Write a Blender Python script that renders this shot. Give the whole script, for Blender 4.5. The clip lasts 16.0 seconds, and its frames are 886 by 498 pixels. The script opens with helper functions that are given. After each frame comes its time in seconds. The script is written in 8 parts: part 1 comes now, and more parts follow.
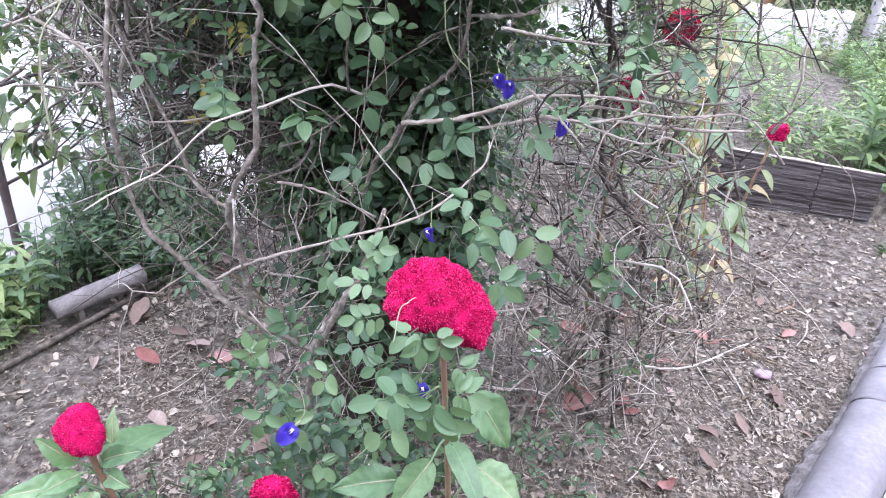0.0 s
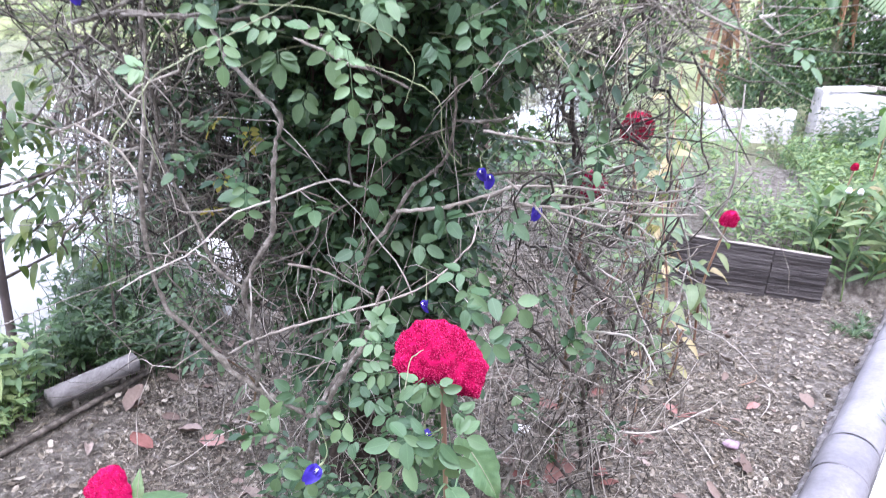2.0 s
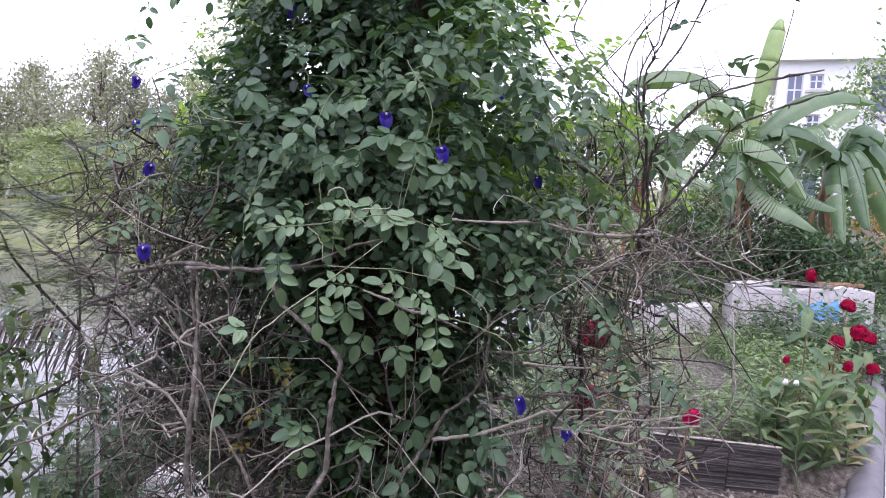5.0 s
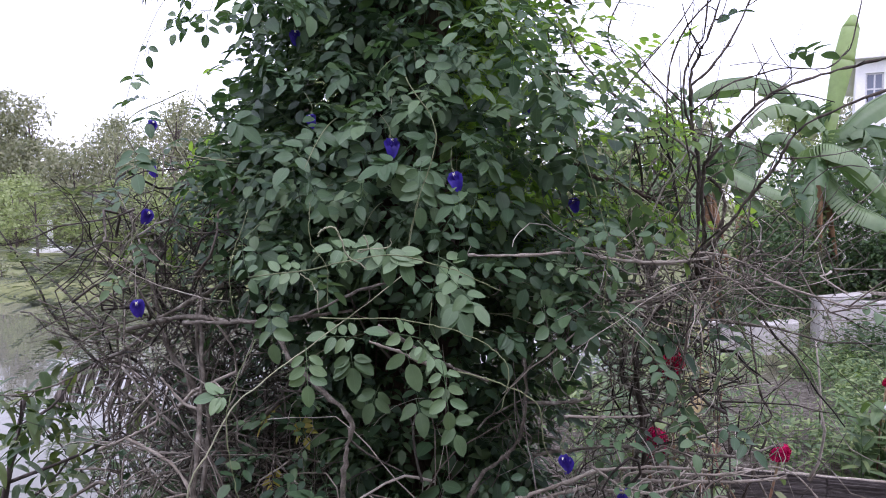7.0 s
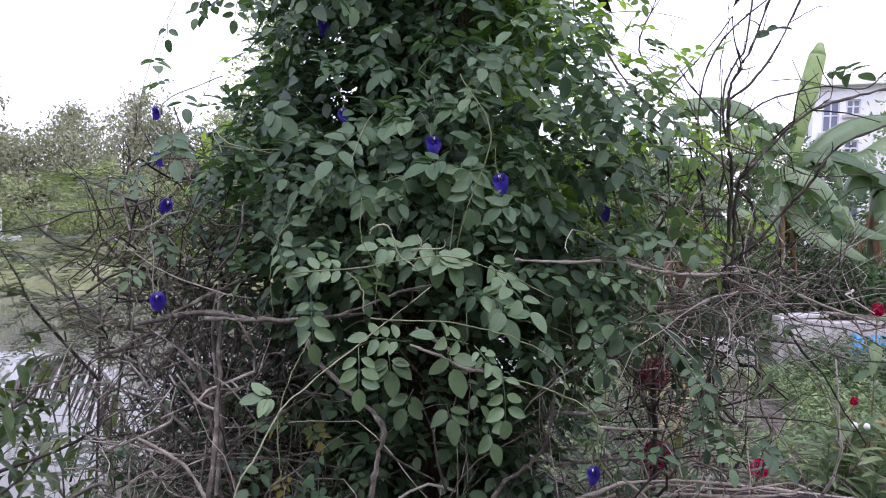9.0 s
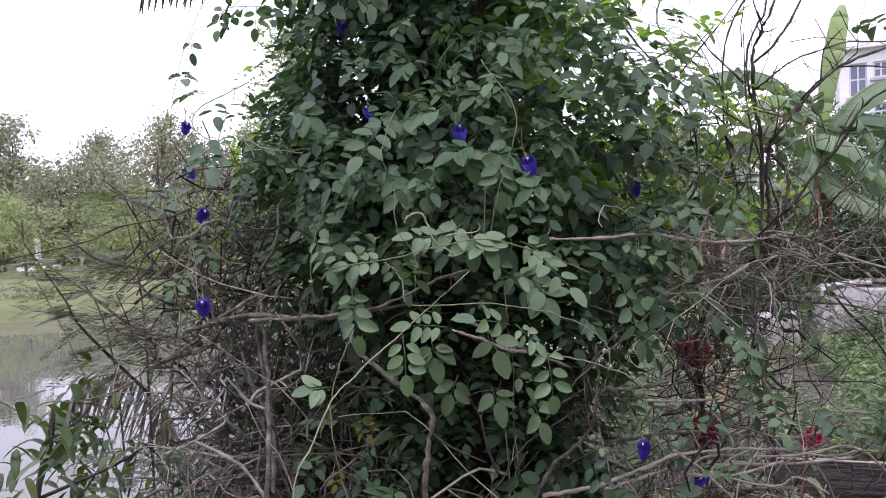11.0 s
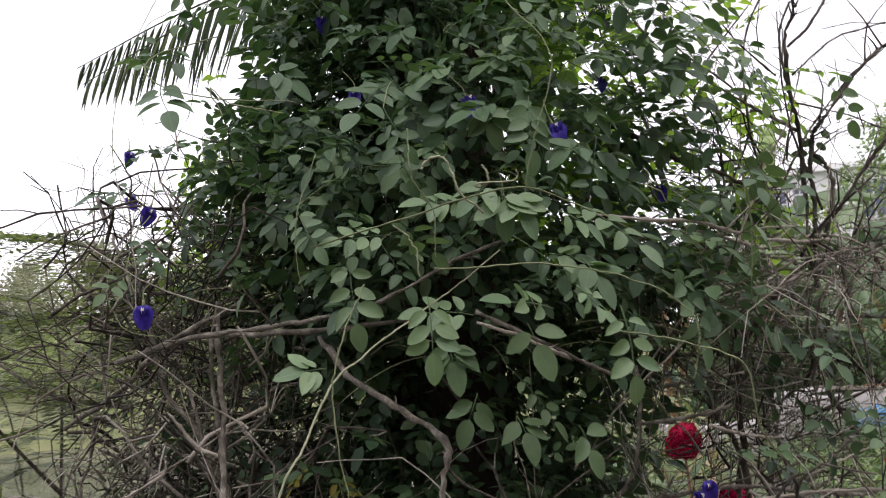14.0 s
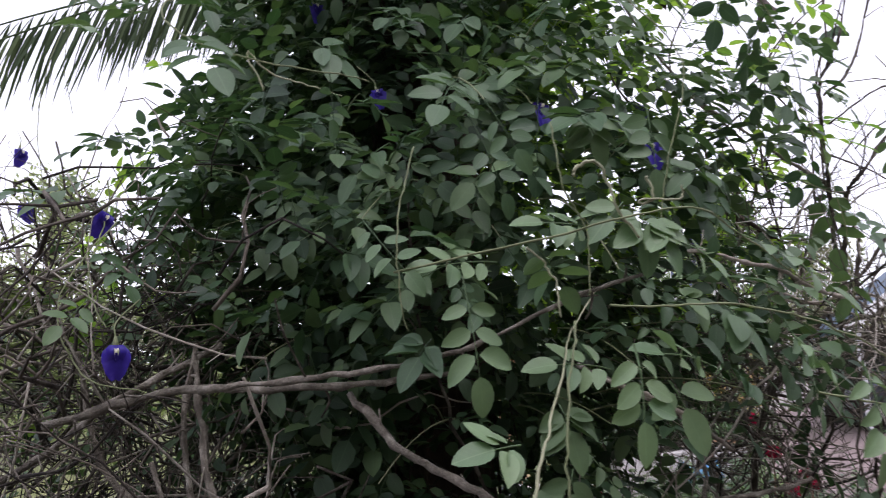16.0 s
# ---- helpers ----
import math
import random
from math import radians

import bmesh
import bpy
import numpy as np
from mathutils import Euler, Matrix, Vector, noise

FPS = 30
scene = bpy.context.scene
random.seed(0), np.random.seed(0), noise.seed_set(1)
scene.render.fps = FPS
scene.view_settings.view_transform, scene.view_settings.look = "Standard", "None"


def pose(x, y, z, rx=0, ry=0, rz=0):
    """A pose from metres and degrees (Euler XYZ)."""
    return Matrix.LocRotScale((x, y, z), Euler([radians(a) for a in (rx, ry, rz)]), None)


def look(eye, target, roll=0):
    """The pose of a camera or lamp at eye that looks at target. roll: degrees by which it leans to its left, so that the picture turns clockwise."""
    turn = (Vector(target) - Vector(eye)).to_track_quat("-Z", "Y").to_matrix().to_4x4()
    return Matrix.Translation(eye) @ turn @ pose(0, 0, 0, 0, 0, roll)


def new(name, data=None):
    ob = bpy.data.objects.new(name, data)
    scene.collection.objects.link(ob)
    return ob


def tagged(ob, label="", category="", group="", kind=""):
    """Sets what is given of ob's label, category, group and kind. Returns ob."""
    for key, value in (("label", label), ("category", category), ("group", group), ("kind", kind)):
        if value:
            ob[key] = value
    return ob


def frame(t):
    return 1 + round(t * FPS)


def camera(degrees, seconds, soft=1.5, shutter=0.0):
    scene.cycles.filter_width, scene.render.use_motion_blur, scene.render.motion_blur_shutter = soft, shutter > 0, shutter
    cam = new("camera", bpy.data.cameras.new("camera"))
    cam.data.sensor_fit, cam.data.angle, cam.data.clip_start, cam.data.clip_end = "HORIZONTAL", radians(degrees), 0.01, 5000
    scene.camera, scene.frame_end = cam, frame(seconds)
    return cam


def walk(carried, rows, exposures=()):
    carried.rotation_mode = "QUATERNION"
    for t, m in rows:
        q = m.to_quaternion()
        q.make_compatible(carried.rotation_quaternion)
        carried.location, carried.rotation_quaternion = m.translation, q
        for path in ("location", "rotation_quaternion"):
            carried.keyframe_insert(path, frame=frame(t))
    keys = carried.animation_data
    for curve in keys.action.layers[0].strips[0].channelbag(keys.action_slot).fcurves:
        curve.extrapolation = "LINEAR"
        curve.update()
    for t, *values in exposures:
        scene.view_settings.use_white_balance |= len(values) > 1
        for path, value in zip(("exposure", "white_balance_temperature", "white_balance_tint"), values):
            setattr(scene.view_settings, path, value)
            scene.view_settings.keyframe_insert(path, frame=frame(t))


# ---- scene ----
cam = camera(63.3, 16.0, soft=1.0, shutter=0.35)
PATH = [
    (0, (0.065, -0.051, 1.439), (0.095, 1.699, 0.471), 3.8),
    (0.5, (0.052, -0.075, 1.443), (0.134, 1.68, 0.487), 4.4),
    (1, (0.043, -0.09, 1.45), (0.154, 1.676, 0.517), 5.1),
    (1.5, (0.044, -0.111, 1.455), (0.115, 1.685, 0.579), 4.3),
    (2, (0.027, -0.212, 1.477), (0.123, 1.649, 0.75), 3.6),
    (2.5, (0.001, -0.337, 1.503), (0.129, 1.571, 0.918), 3.2),
    (3, (-0.034, -0.381, 1.522), (0.112, 1.555, 1.042), 3.7),
    (3.5, (-0.116, -0.369, 1.534), (0.075, 1.583, 1.145), 3.2),
    (4, (-0.193, -0.346, 1.544), (0.068, 1.615, 1.249), 3.9),
    (4.2, (-0.212, -0.33, 1.55), (0.07, 1.631, 1.281), 3.9),
    (6.3, (-0.182, -0.186, 1.566), (0.021, 1.799, 1.422), -0.5),
    (6.5, (-0.152, -0.165, 1.569), (0.001, 1.824, 1.427), -1.4),
    (7, (-0.105, -0.126, 1.565), (-0.002, 1.867, 1.442), -0.6),
    (7.5, (-0.141, -0.11, 1.564), (0.012, 1.88, 1.439), 0.1),
    (8, (-0.216, -0.112, 1.557), (0.029, 1.869, 1.427), 1.4),
    (8.5, (-0.236, -0.102, 1.553), (-0.002, 1.88, 1.424), 2.3),
    (9, (-0.229, -0.087, 1.557), (-0.012, 1.898, 1.451), 1.9),
    (9.2, (-0.225, -0.078, 1.555), (-0.029, 1.911, 1.462), 1.6),
    (11.3, (-0.239, -0.101, 1.539), (-0.099, 1.891, 1.423), -2.9),
    (11.5, (-0.239, -0.093, 1.541), (-0.085, 1.897, 1.406), -2.8),
    (12, (-0.233, -0.085, 1.544), (-0.033, 1.9, 1.402), -2.9),
    (12.5, (-0.24, -0.08, 1.543), (-0.03, 1.905, 1.424), -2.0),
    (13, (-0.25, -0.053, 1.529), (0.034, 1.924, 1.438), -3.6),
    (13.5, (-0.26, 0.04, 1.428), (-0.007, 2.023, 1.482), -5.6),
    (14, (-0.32, 0.135, 1.353), (-0.006, 2.095, 1.594), -3.2),
    (14.5, (-0.394, 0.237, 1.367), (0.182, 2.133, 1.639), -3.1),
    (15, (-0.465, 0.318, 1.371), (0.291, 2.142, 1.69), -3.7),
    (15.5, (-0.511, 0.34, 1.383), (0.301, 2.14, 1.699), -3.6),
    (16, (-0.529, 0.388, 1.368), (0.227, 2.203, 1.735), -2.3),
]
EXPOSURES = [(0.0, 2.66, 5600, 25), (1.0, 2.67, 5700, 24), (2.0, 2.75, 5600, 24), (3.5, 2.73, 5600, 31), (4.2, 2.25, 5700, 32), (6.3, 1.3, 5800, 30), (9.2, 1.3, 5800, 30), (11.3, 1.28, 6000, 31), (13.0, 1.35, 6000, 29), (13.5, 1.35, 6000, 27), (14.0, 1.08, 6600, 20), (14.5, 0.76, 7000, 13), (15.0, 0.9, 7000, 15), (15.5, 0.93, 7000, 18), (16.0, 1.1, 6200, 24)]
walk(cam, [(t, look(eye, at, roll)) for t, eye, at, roll in PATH], EXPOSURES)

# ---- light: a bright hazy sky and a broad, weak sun ----
world = bpy.data.worlds.new("world")
scene.world = world
world.use_nodes = True
wn, wl = world.node_tree.nodes, world.node_tree.links
sky = wn.new("ShaderNodeTexSky")
sky.sky_type, sky.sun_disc = "NISHITA", False
sky.sun_elevation, sky.sun_rotation = radians(58), radians(200)
sky.air_density, sky.dust_density, sky.ozone_density = 1.0, 2.0, 1.0
haze = wn.new("ShaderNodeHueSaturation")
haze.inputs["Saturation"].default_value = 0.35
cloud = wn.new("ShaderNodeMix")
cloud.data_type = "RGBA"
cloud.inputs[0].default_value, cloud.inputs[7].default_value = 0.6, (5.6, 5.75, 6.0, 1)
wl.new(sky.outputs[0], haze.inputs["Color"])
wl.new(haze.outputs[0], cloud.inputs[6])
wl.new(cloud.outputs[2], wn["Background"].inputs[0])
wn["Background"].inputs[1].default_value = 0.15
sun_data = bpy.data.lights.new("sun", "SUN")
sun_data.energy, sun_data.angle, sun_data.color = 0.5, radians(30), (1.0, 0.96, 0.9)
sun = new("sun", sun_data)
sun.matrix_basis = look((2.0, -4.0, 9.0), (0.0, 1.0, 0.0))


# ---- materials ----
def ramp(nt, stops, fac):
    r = nt.nodes.new("ShaderNodeValToRGB")
    els = r.color_ramp.elements
    while len(els) < len(stops):
        els.new(0.5)
    for e, (p, c) in zip(els, stops):
        e.position, e.color = p, (*c, 1)
    nt.links.new(fac, r.inputs[0])
    return r.outputs[0]


def noise_tex(nt, co, scale, detail=4, rough=0.6, stretch=None):
    if stretch:
        m = nt.nodes.new("ShaderNodeMapping")
        m.inputs["Scale"].default_value = stretch
        nt.links.new(co, m.inputs[0])
        co = m.outputs[0]
    n = nt.nodes.new("ShaderNodeTexNoise")
    n.inputs["Scale"].default_value, n.inputs["Detail"].default_value, n.inputs["Roughness"].default_value = scale, detail, rough
    nt.links.new(co, n.inputs["Vector"])
    return n.outputs["Fac"]


def mixc(nt, kind, fac, a, b):
    m = nt.nodes.new("ShaderNodeMix")
    m.data_type, m.blend_type = "RGBA", kind
    for slot, v in ((0, fac), (6, a), (7, b)):
        if isinstance(v, (int, float)):
            m.inputs[slot].default_value = v
        elif isinstance(v, tuple):
            m.inputs[slot].default_value = (*v, 1)
        else:
            nt.links.new(v, m.inputs[slot])
    return m.outputs[2]


def material(name, stops, scale, fine, rough=0.8, bump=0.4, depth=0.004, stretch=None, vary="", spread=0.35, translucent=0.0, veins=False, metal=0.0, coord="Object", gloss=0.5, fine_amount=0.5):
    """A two-scale procedural surface: broad patches by scale, grain by fine; vary: island or object gives each piece its own tone."""
    m = bpy.data.materials.new(name)
    m.use_nodes = True
    nt = m.node_tree
    bsdf = nt.nodes["Principled BSDF"]
    tc = nt.nodes.new("ShaderNodeTexCoord")
    co = tc.outputs[coord]
    broad = noise_tex(nt, co, scale, 3, 0.6, stretch)
    grain = noise_tex(nt, co, fine, 5, 0.7, stretch)
    fac = broad
    if vary:
        if vary == "island":
            g = nt.nodes.new("ShaderNodeNewGeometry")
            rnd = g.outputs["Random Per Island"]
        else:
            g = nt.nodes.new("ShaderNodeObjectInfo")
            rnd = g.outputs["Random"]
        mm = nt.nodes.new("ShaderNodeMix")
        mm.inputs[0].default_value = spread
        nt.links.new(broad, mm.inputs[2])
        nt.links.new(rnd, mm.inputs[3])
        fac = mm.outputs[0]
    col = ramp(nt, stops, fac)
    shade = ramp(nt, [(0.25, (0.55, 0.55, 0.55)), (0.75, (1.25, 1.25, 1.25))], grain)
    col = mixc(nt, "MULTIPLY", fine_amount, col, shade)
    if veins:
        sep = nt.nodes.new("ShaderNodeSeparateXYZ")
        nt.links.new(tc.outputs["UV"], sep.inputs[0])
        mid = nt.nodes.new("ShaderNodeMath")
        mid.operation = "SUBTRACT"
        nt.links.new(sep.outputs[0], mid.inputs[0])
        mid.inputs[1].default_value = 0.5
        ab = nt.nodes.new("ShaderNodeMath")
        ab.operation = "ABSOLUTE"
        nt.links.new(mid.outputs[0], ab.inputs[0])
        slope = nt.nodes.new("ShaderNodeMath")
        slope.operation = "MULTIPLY_ADD"
        nt.links.new(ab.outputs[0], slope.inputs[0])
        slope.inputs[1].default_value = -0.7
        nt.links.new(sep.outputs[1], slope.inputs[2])
        wave = nt.nodes.new("ShaderNodeMath")
        wave.operation = "PINGPONG"
        nt.links.new(slope.outputs[0], wave.inputs[0])
        wave.inputs[1].default_value = 0.075
        side = ramp(nt, [(0.0, (1, 1, 1)), (0.012, (0, 0, 0))], wave.outputs[0])
        rib = ramp(nt, [(0.0, (1, 1, 1)), (0.035, (0, 0, 0))], ab.outputs[0])
        lines = mixc(nt, "LIGHTEN", 0.4, rib, side)
        col = mixc(nt, "MIX", mixc(nt, "MULTIPLY", 1.0, lines, (0.2, 0.2, 0.2)), col, tuple(min(1, 1.9 * v + 0.03) for v in stops[len(stops) // 2][1]))
    nt.links.new(col, bsdf.inputs["Base Color"])
    rr = nt.nodes.new("ShaderNodeMapRange")
    rr.inputs[3].default_value, rr.inputs[4].default_value = max(0.05, rough - 0.12), min(1, rough + 0.12)
    nt.links.new(grain, rr.inputs[0])
    nt.links.new(rr.outputs[0], bsdf.inputs["Roughness"])
    bsdf.inputs["Metallic"].default_value = metal
    bsdf.inputs["Specular IOR Level"].default_value = gloss
    if bump:
        b = nt.nodes.new("ShaderNodeBump")
        b.inputs["Strength"].default_value, b.inputs["Distance"].default_value = bump, depth
        nt.links.new(grain, b.inputs["Height"])
        nt.links.new(b.outputs[0], bsdf.inputs["Normal"])
    if translucent:
        tr = nt.nodes.new("ShaderNodeBsdfTranslucent")
        nt.links.new(mixc(nt, "MULTIPLY", 1.0, col, (1.5, 1.7, 0.8)), tr.inputs[0])
        mx = nt.nodes.new("ShaderNodeMixShader")
        mx.inputs[0].default_value = translucent
        nt.links.new(bsdf.outputs[0], mx.inputs[1])
        nt.links.new(tr.outputs[0], mx.inputs[2])
        nt.links.new(mx.outputs[0], nt.nodes["Material Output"].inputs[0])
    return m


# one vine leaf in three tones: darker inside, front and sprays coloured as if lit
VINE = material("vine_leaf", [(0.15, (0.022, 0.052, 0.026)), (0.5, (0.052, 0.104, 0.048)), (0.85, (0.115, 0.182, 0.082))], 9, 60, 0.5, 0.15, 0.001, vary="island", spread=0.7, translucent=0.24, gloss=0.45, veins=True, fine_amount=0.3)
VINE_LIT = material("vine_leaf_lit", [(0.15, (0.044, 0.092, 0.047)), (0.5, (0.086, 0.152, 0.074)), (0.85, (0.165, 0.245, 0.12))], 9, 60, 0.5, 0.15, 0.001, vary="object", spread=0.5, translucent=0.2, gloss=0.42, veins=True, fine_amount=0.3)
SPRAY_LIT = material("spray_leaf_lit", [(0.15, (0.1, 0.175, 0.088)), (0.5, (0.15, 0.235, 0.118)), (0.85, (0.22, 0.31, 0.16))], 9, 60, 0.5, 0.15, 0.001, vary="island", spread=0.5, translucent=0.2, gloss=0.45, veins=True, fine_amount=0.3)
# yellow-green vine leaf, its colour raised to look lit from behind
BACKLIT = material("backlit_leaf", [(0.2, (0.09, 0.17, 0.045)), (0.5, (0.16, 0.26, 0.06)), (0.8, (0.27, 0.37, 0.08))], 9, 60, 0.5, 0.1, 0.001, vary="island", spread=0.5, translucent=0.6, veins=True, fine_amount=0.3)
YELLOW = material("yellowed_leaf", [(0.2, (0.2, 0.22, 0.04)), (0.6, (0.34, 0.28, 0.05)), (0.9, (0.4, 0.22, 0.06))], 12, 80, 0.6, 0.2, 0.001, vary="island", translucent=0.35, veins=True, fine_amount=0.4)
BARK = material("grey_brown_bark", [(0.34, (0.058, 0.049, 0.038)), (0.5, (0.17, 0.148, 0.118)), (0.58, (0.26, 0.232, 0.192)), (0.68, (0.46, 0.425, 0.365))], 48, 420, 0.9, 1.0, 0.003, vary="island", spread=0.3, fine_amount=0.9)
DARKBARK = material("dark_twig_bark", [(0.34, (0.024, 0.019, 0.015)), (0.5, (0.072, 0.058, 0.046)), (0.68, (0.21, 0.18, 0.145))], 40, 380, 0.9, 0.9, 0.002, vary="island", spread=0.4, fine_amount=0.9)
PALEBARK = material("pale_dry_twig", [(0.34, (0.16, 0.135, 0.107)), (0.5, (0.34, 0.298, 0.245)), (0.68, (0.56, 0.51, 0.44))], 42, 380, 0.9, 0.9, 0.002, vary="island", spread=0.5, fine_amount=0.8)
RUNNER = material("green_runner", [(0.2, (0.09, 0.12, 0.05)), (0.6, (0.2, 0.23, 0.11)), (0.9, (0.34, 0.34, 0.22))], 25, 120, 0.65, 0.3, 0.001, vary="island", spread=0.5)
PALERUN = material("pale_tendril", [(0.2, (0.2, 0.22, 0.12)), (0.6, (0.34, 0.35, 0.22)), (0.9, (0.46, 0.45, 0.32))], 25, 120, 0.65, 0.3, 0.001, fine_amount=0.4)
TRUNK = material("fibrous_palm_trunk", [(0.2, (0.03, 0.02, 0.015)), (0.5, (0.075, 0.052, 0.04)), (0.85, (0.17, 0.12, 0.09))], 6, 60, 0.95, 1.0, 0.012, stretch=(1, 1, 0.25), fine_amount=1.0)
CRIMSON = material("crimson_velvet_plush", [(0.12, (0.17, 0.001, 0.022)), (0.4, (0.31, 0.002, 0.045)), (0.64, (0.46, 0.006, 0.085)), (0.82, (0.78, 0.08, 0.24))], 30, 300, 0.85, 0.3, 0.001, vary="island", spread=0.75, gloss=0.1, fine_amount=0.5)
DARKRED = material("dark_red_plush", [(0.2, (0.14, 0.001, 0.015)), (0.5, (0.28, 0.002, 0.03)), (0.85, (0.45, 0.008, 0.06))], 30, 300, 0.85, 0.6, 0.002, vary="island", spread=0.6, gloss=0.15, fine_amount=0.5)
PETAL = material("violet_blue_petal", [(0.2, (0.02, 0.01, 0.2)), (0.55, (0.045, 0.022, 0.36)), (0.9, (0.12, 0.08, 0.55))], 40, 200, 0.55, 0.2, 0.001, translucent=0.25, fine_amount=0.4)
THROAT = material("white_throat", [(0.3, (0.7, 0.66, 0.5)), (0.8, (0.85, 0.83, 0.72))], 60, 300, 0.6, 0.2, 0.001)
COMBLEAF = material("cockscomb_leaf", [(0.2, (0.055, 0.11, 0.045)), (0.5, (0.105, 0.17, 0.068)), (0.8, (0.2, 0.245, 0.1))], 14, 80, 0.55, 0.25, 0.002, vary="object", spread=0.4, translucent=0.25, veins=True, fine_amount=0.4)
REDSTEM = material("reddish_stem", [(0.2, (0.2, 0.06, 0.055)), (0.5, (0.25, 0.15, 0.09)), (0.85, (0.24, 0.24, 0.12))], 12, 90, 0.6, 0.4, 0.001, stretch=(1, 1, 0.3))
HERB = material("herb_leaf", [(0.2, (0.07, 0.125, 0.055)), (0.5, (0.145, 0.22, 0.09)), (0.8, (0.28, 0.34, 0.15))], 5, 60, 0.55, 0.15, 0.001, vary="island", spread=0.6, translucent=0.3, fine_amount=0.3)
COVER = material("bank_cover_leaf", [(0.2, (0.028, 0.06, 0.026)), (0.5, (0.055, 0.105, 0.042)), (0.8, (0.11, 0.17, 0.07))], 4, 60, 0.5, 0.15, 0.001, vary="island", spread=0.6, translucent=0.25, fine_amount=0.3)
FEATHER = material("feathery_leaf", [(0.2, (0.07, 0.09, 0.05)), (0.5, (0.12, 0.145, 0.08)), (0.8, (0.2, 0.225, 0.13))], 3, 40, 0.6, 0.0, 0.001, vary="island", spread=0.6, translucent=0.35, fine_amount=0.2)
SAPLEAF = material("sapling_leaf", [(0.2, (0.04, 0.08, 0.03)), (0.5, (0.08, 0.13, 0.045)), (0.8, (0.18, 0.21, 0.07))], 6, 60, 0.4, 0.15, 0.001, vary="island", spread=0.6, translucent=0.22, veins=True, fine_amount=0.3)
SAPBARK = material("sapling_bark", [(0.2, (0.05, 0.035, 0.035)), (0.6, (0.11, 0.085, 0.08)), (0.9, (0.18, 0.15, 0.13))], 14, 110, 0.85, 0.7, 0.002)
CHIPS = material("dry_litter", [(0.15, (0.062, 0.047, 0.033)), (0.4, (0.15, 0.121, 0.087)), (0.65, (0.245, 0.21, 0.16)), (0.9, (0.41, 0.362, 0.292))], 5, 90, 0.92, 0.5, 0.003, vary="island", spread=0.8, fine_amount=0.7)
DRYDARK = material("withered_dark_leaf", [(0.1, (0.03, 0.022, 0.02)), (0.5, (0.07, 0.05, 0.045)), (0.9, (0.13, 0.1, 0.09))], 18, 110, 0.8, 0.5, 0.002, fine_amount=0.6)
DRYLEAF = material("dry_brown_leaf", [(0.1, (0.1, 0.065, 0.05)), (0.5, (0.2, 0.145, 0.115)), (0.9, (0.36, 0.29, 0.245))], 18, 110, 0.8, 0.5, 0.002, vary="object", spread=0.6, veins=True, fine_amount=0.6)
WOODPLANK = material("weathered_dark_plank", [(0.2, (0.04, 0.034, 0.033)), (0.5, (0.09, 0.078, 0.075)), (0.85, (0.19, 0.17, 0.163))], 5, 40, 0.9, 1.0, 0.008, stretch=(0.5, 1, 9), fine_amount=1.0)
RIDGETILE = material("grey_ridge_tile", [(0.2, (0.105, 0.097, 0.103)), (0.5, (0.185, 0.174, 0.182)), (0.85, (0.285, 0.272, 0.28))], 7, 60, 0.55, 0.3, 0.002, vary="object", spread=0.3, fine_amount=0.7)
GROUT = material("pale_mortar", [(0.2, (0.33, 0.31, 0.28)), (0.5, (0.5, 0.48, 0.45)), (0.85, (0.62, 0.6, 0.57))], 6, 70, 0.9, 0.7, 0.004, fine_amount=0.8)
PAVER = material("pinkish_paver", [(0.2, (0.15, 0.105, 0.095)), (0.5, (0.22, 0.165, 0.155)), (0.85, (0.3, 0.25, 0.24))], 6, 70, 0.85, 0.6, 0.003, vary="object", spread=0.5, fine_amount=0.7)
PAVERS = material("pinkish_pavers", [(0.2, (0.15, 0.105, 0.095)), (0.5, (0.22, 0.165, 0.155)), (0.85, (0.3, 0.25, 0.24))], 6, 70, 0.85, 0.6, 0.003, vary="island", spread=0.5, fine_amount=0.7)
CONCRETE = material("pale_concrete", [(0.2, (0.32, 0.3, 0.28)), (0.5, (0.48, 0.46, 0.44)), (0.85, (0.6, 0.58, 0.56))], 1.6, 30, 0.9, 0.6, 0.006, fine_amount=0.7)
BLUEROOF = material("dark_blue_sheet_roof", [(0.2, (0.02, 0.06, 0.12)), (0.8, (0.05, 0.11, 0.19))], 2, 40, 0.5, 0.2, 0.002, fine_amount=0.4)
GOLD = material("golden_leaf", [(0.2, (0.24, 0.16, 0.05)), (0.5, (0.36, 0.25, 0.09)), (0.8, (0.48, 0.36, 0.14))], 0.6, 10, 0.7, 0.0, 0.001, vary="island", spread=0.5, translucent=0.25, fine_amount=0.3)
EDGING = material("crusty_mortar", [(0.2, (0.085, 0.075, 0.068)), (0.5, (0.165, 0.15, 0.14)), (0.85, (0.3, 0.28, 0.265))], 22, 160, 0.95, 1.0, 0.006, fine_amount=1.0)
YOUNGBAN = material("young_banana_leaf", [(0.2, (0.27, 0.35, 0.17)), (0.5, (0.37, 0.44, 0.24)), (0.8, (0.46, 0.52, 0.31))], 1.3, 22, 0.45, 0.2, 0.004, translucent=0.5, fine_amount=0.3)
DARKWALL = material("dark_mottled_wall", [(0.2, (0.05, 0.06, 0.04)), (0.5, (0.1, 0.11, 0.08)), (0.85, (0.18, 0.18, 0.15))], 1.2, 25, 0.95, 0.7, 0.006, fine_amount=0.8)
LOGGREY = material("grey_weathered_log", [(0.2, (0.1, 0.09, 0.083)), (0.5, (0.2, 0.185, 0.175)), (0.85, (0.33, 0.31, 0.3))], 9, 60, 0.85, 0.7, 0.004, stretch=(3, 0.5, 3), fine_amount=0.8)
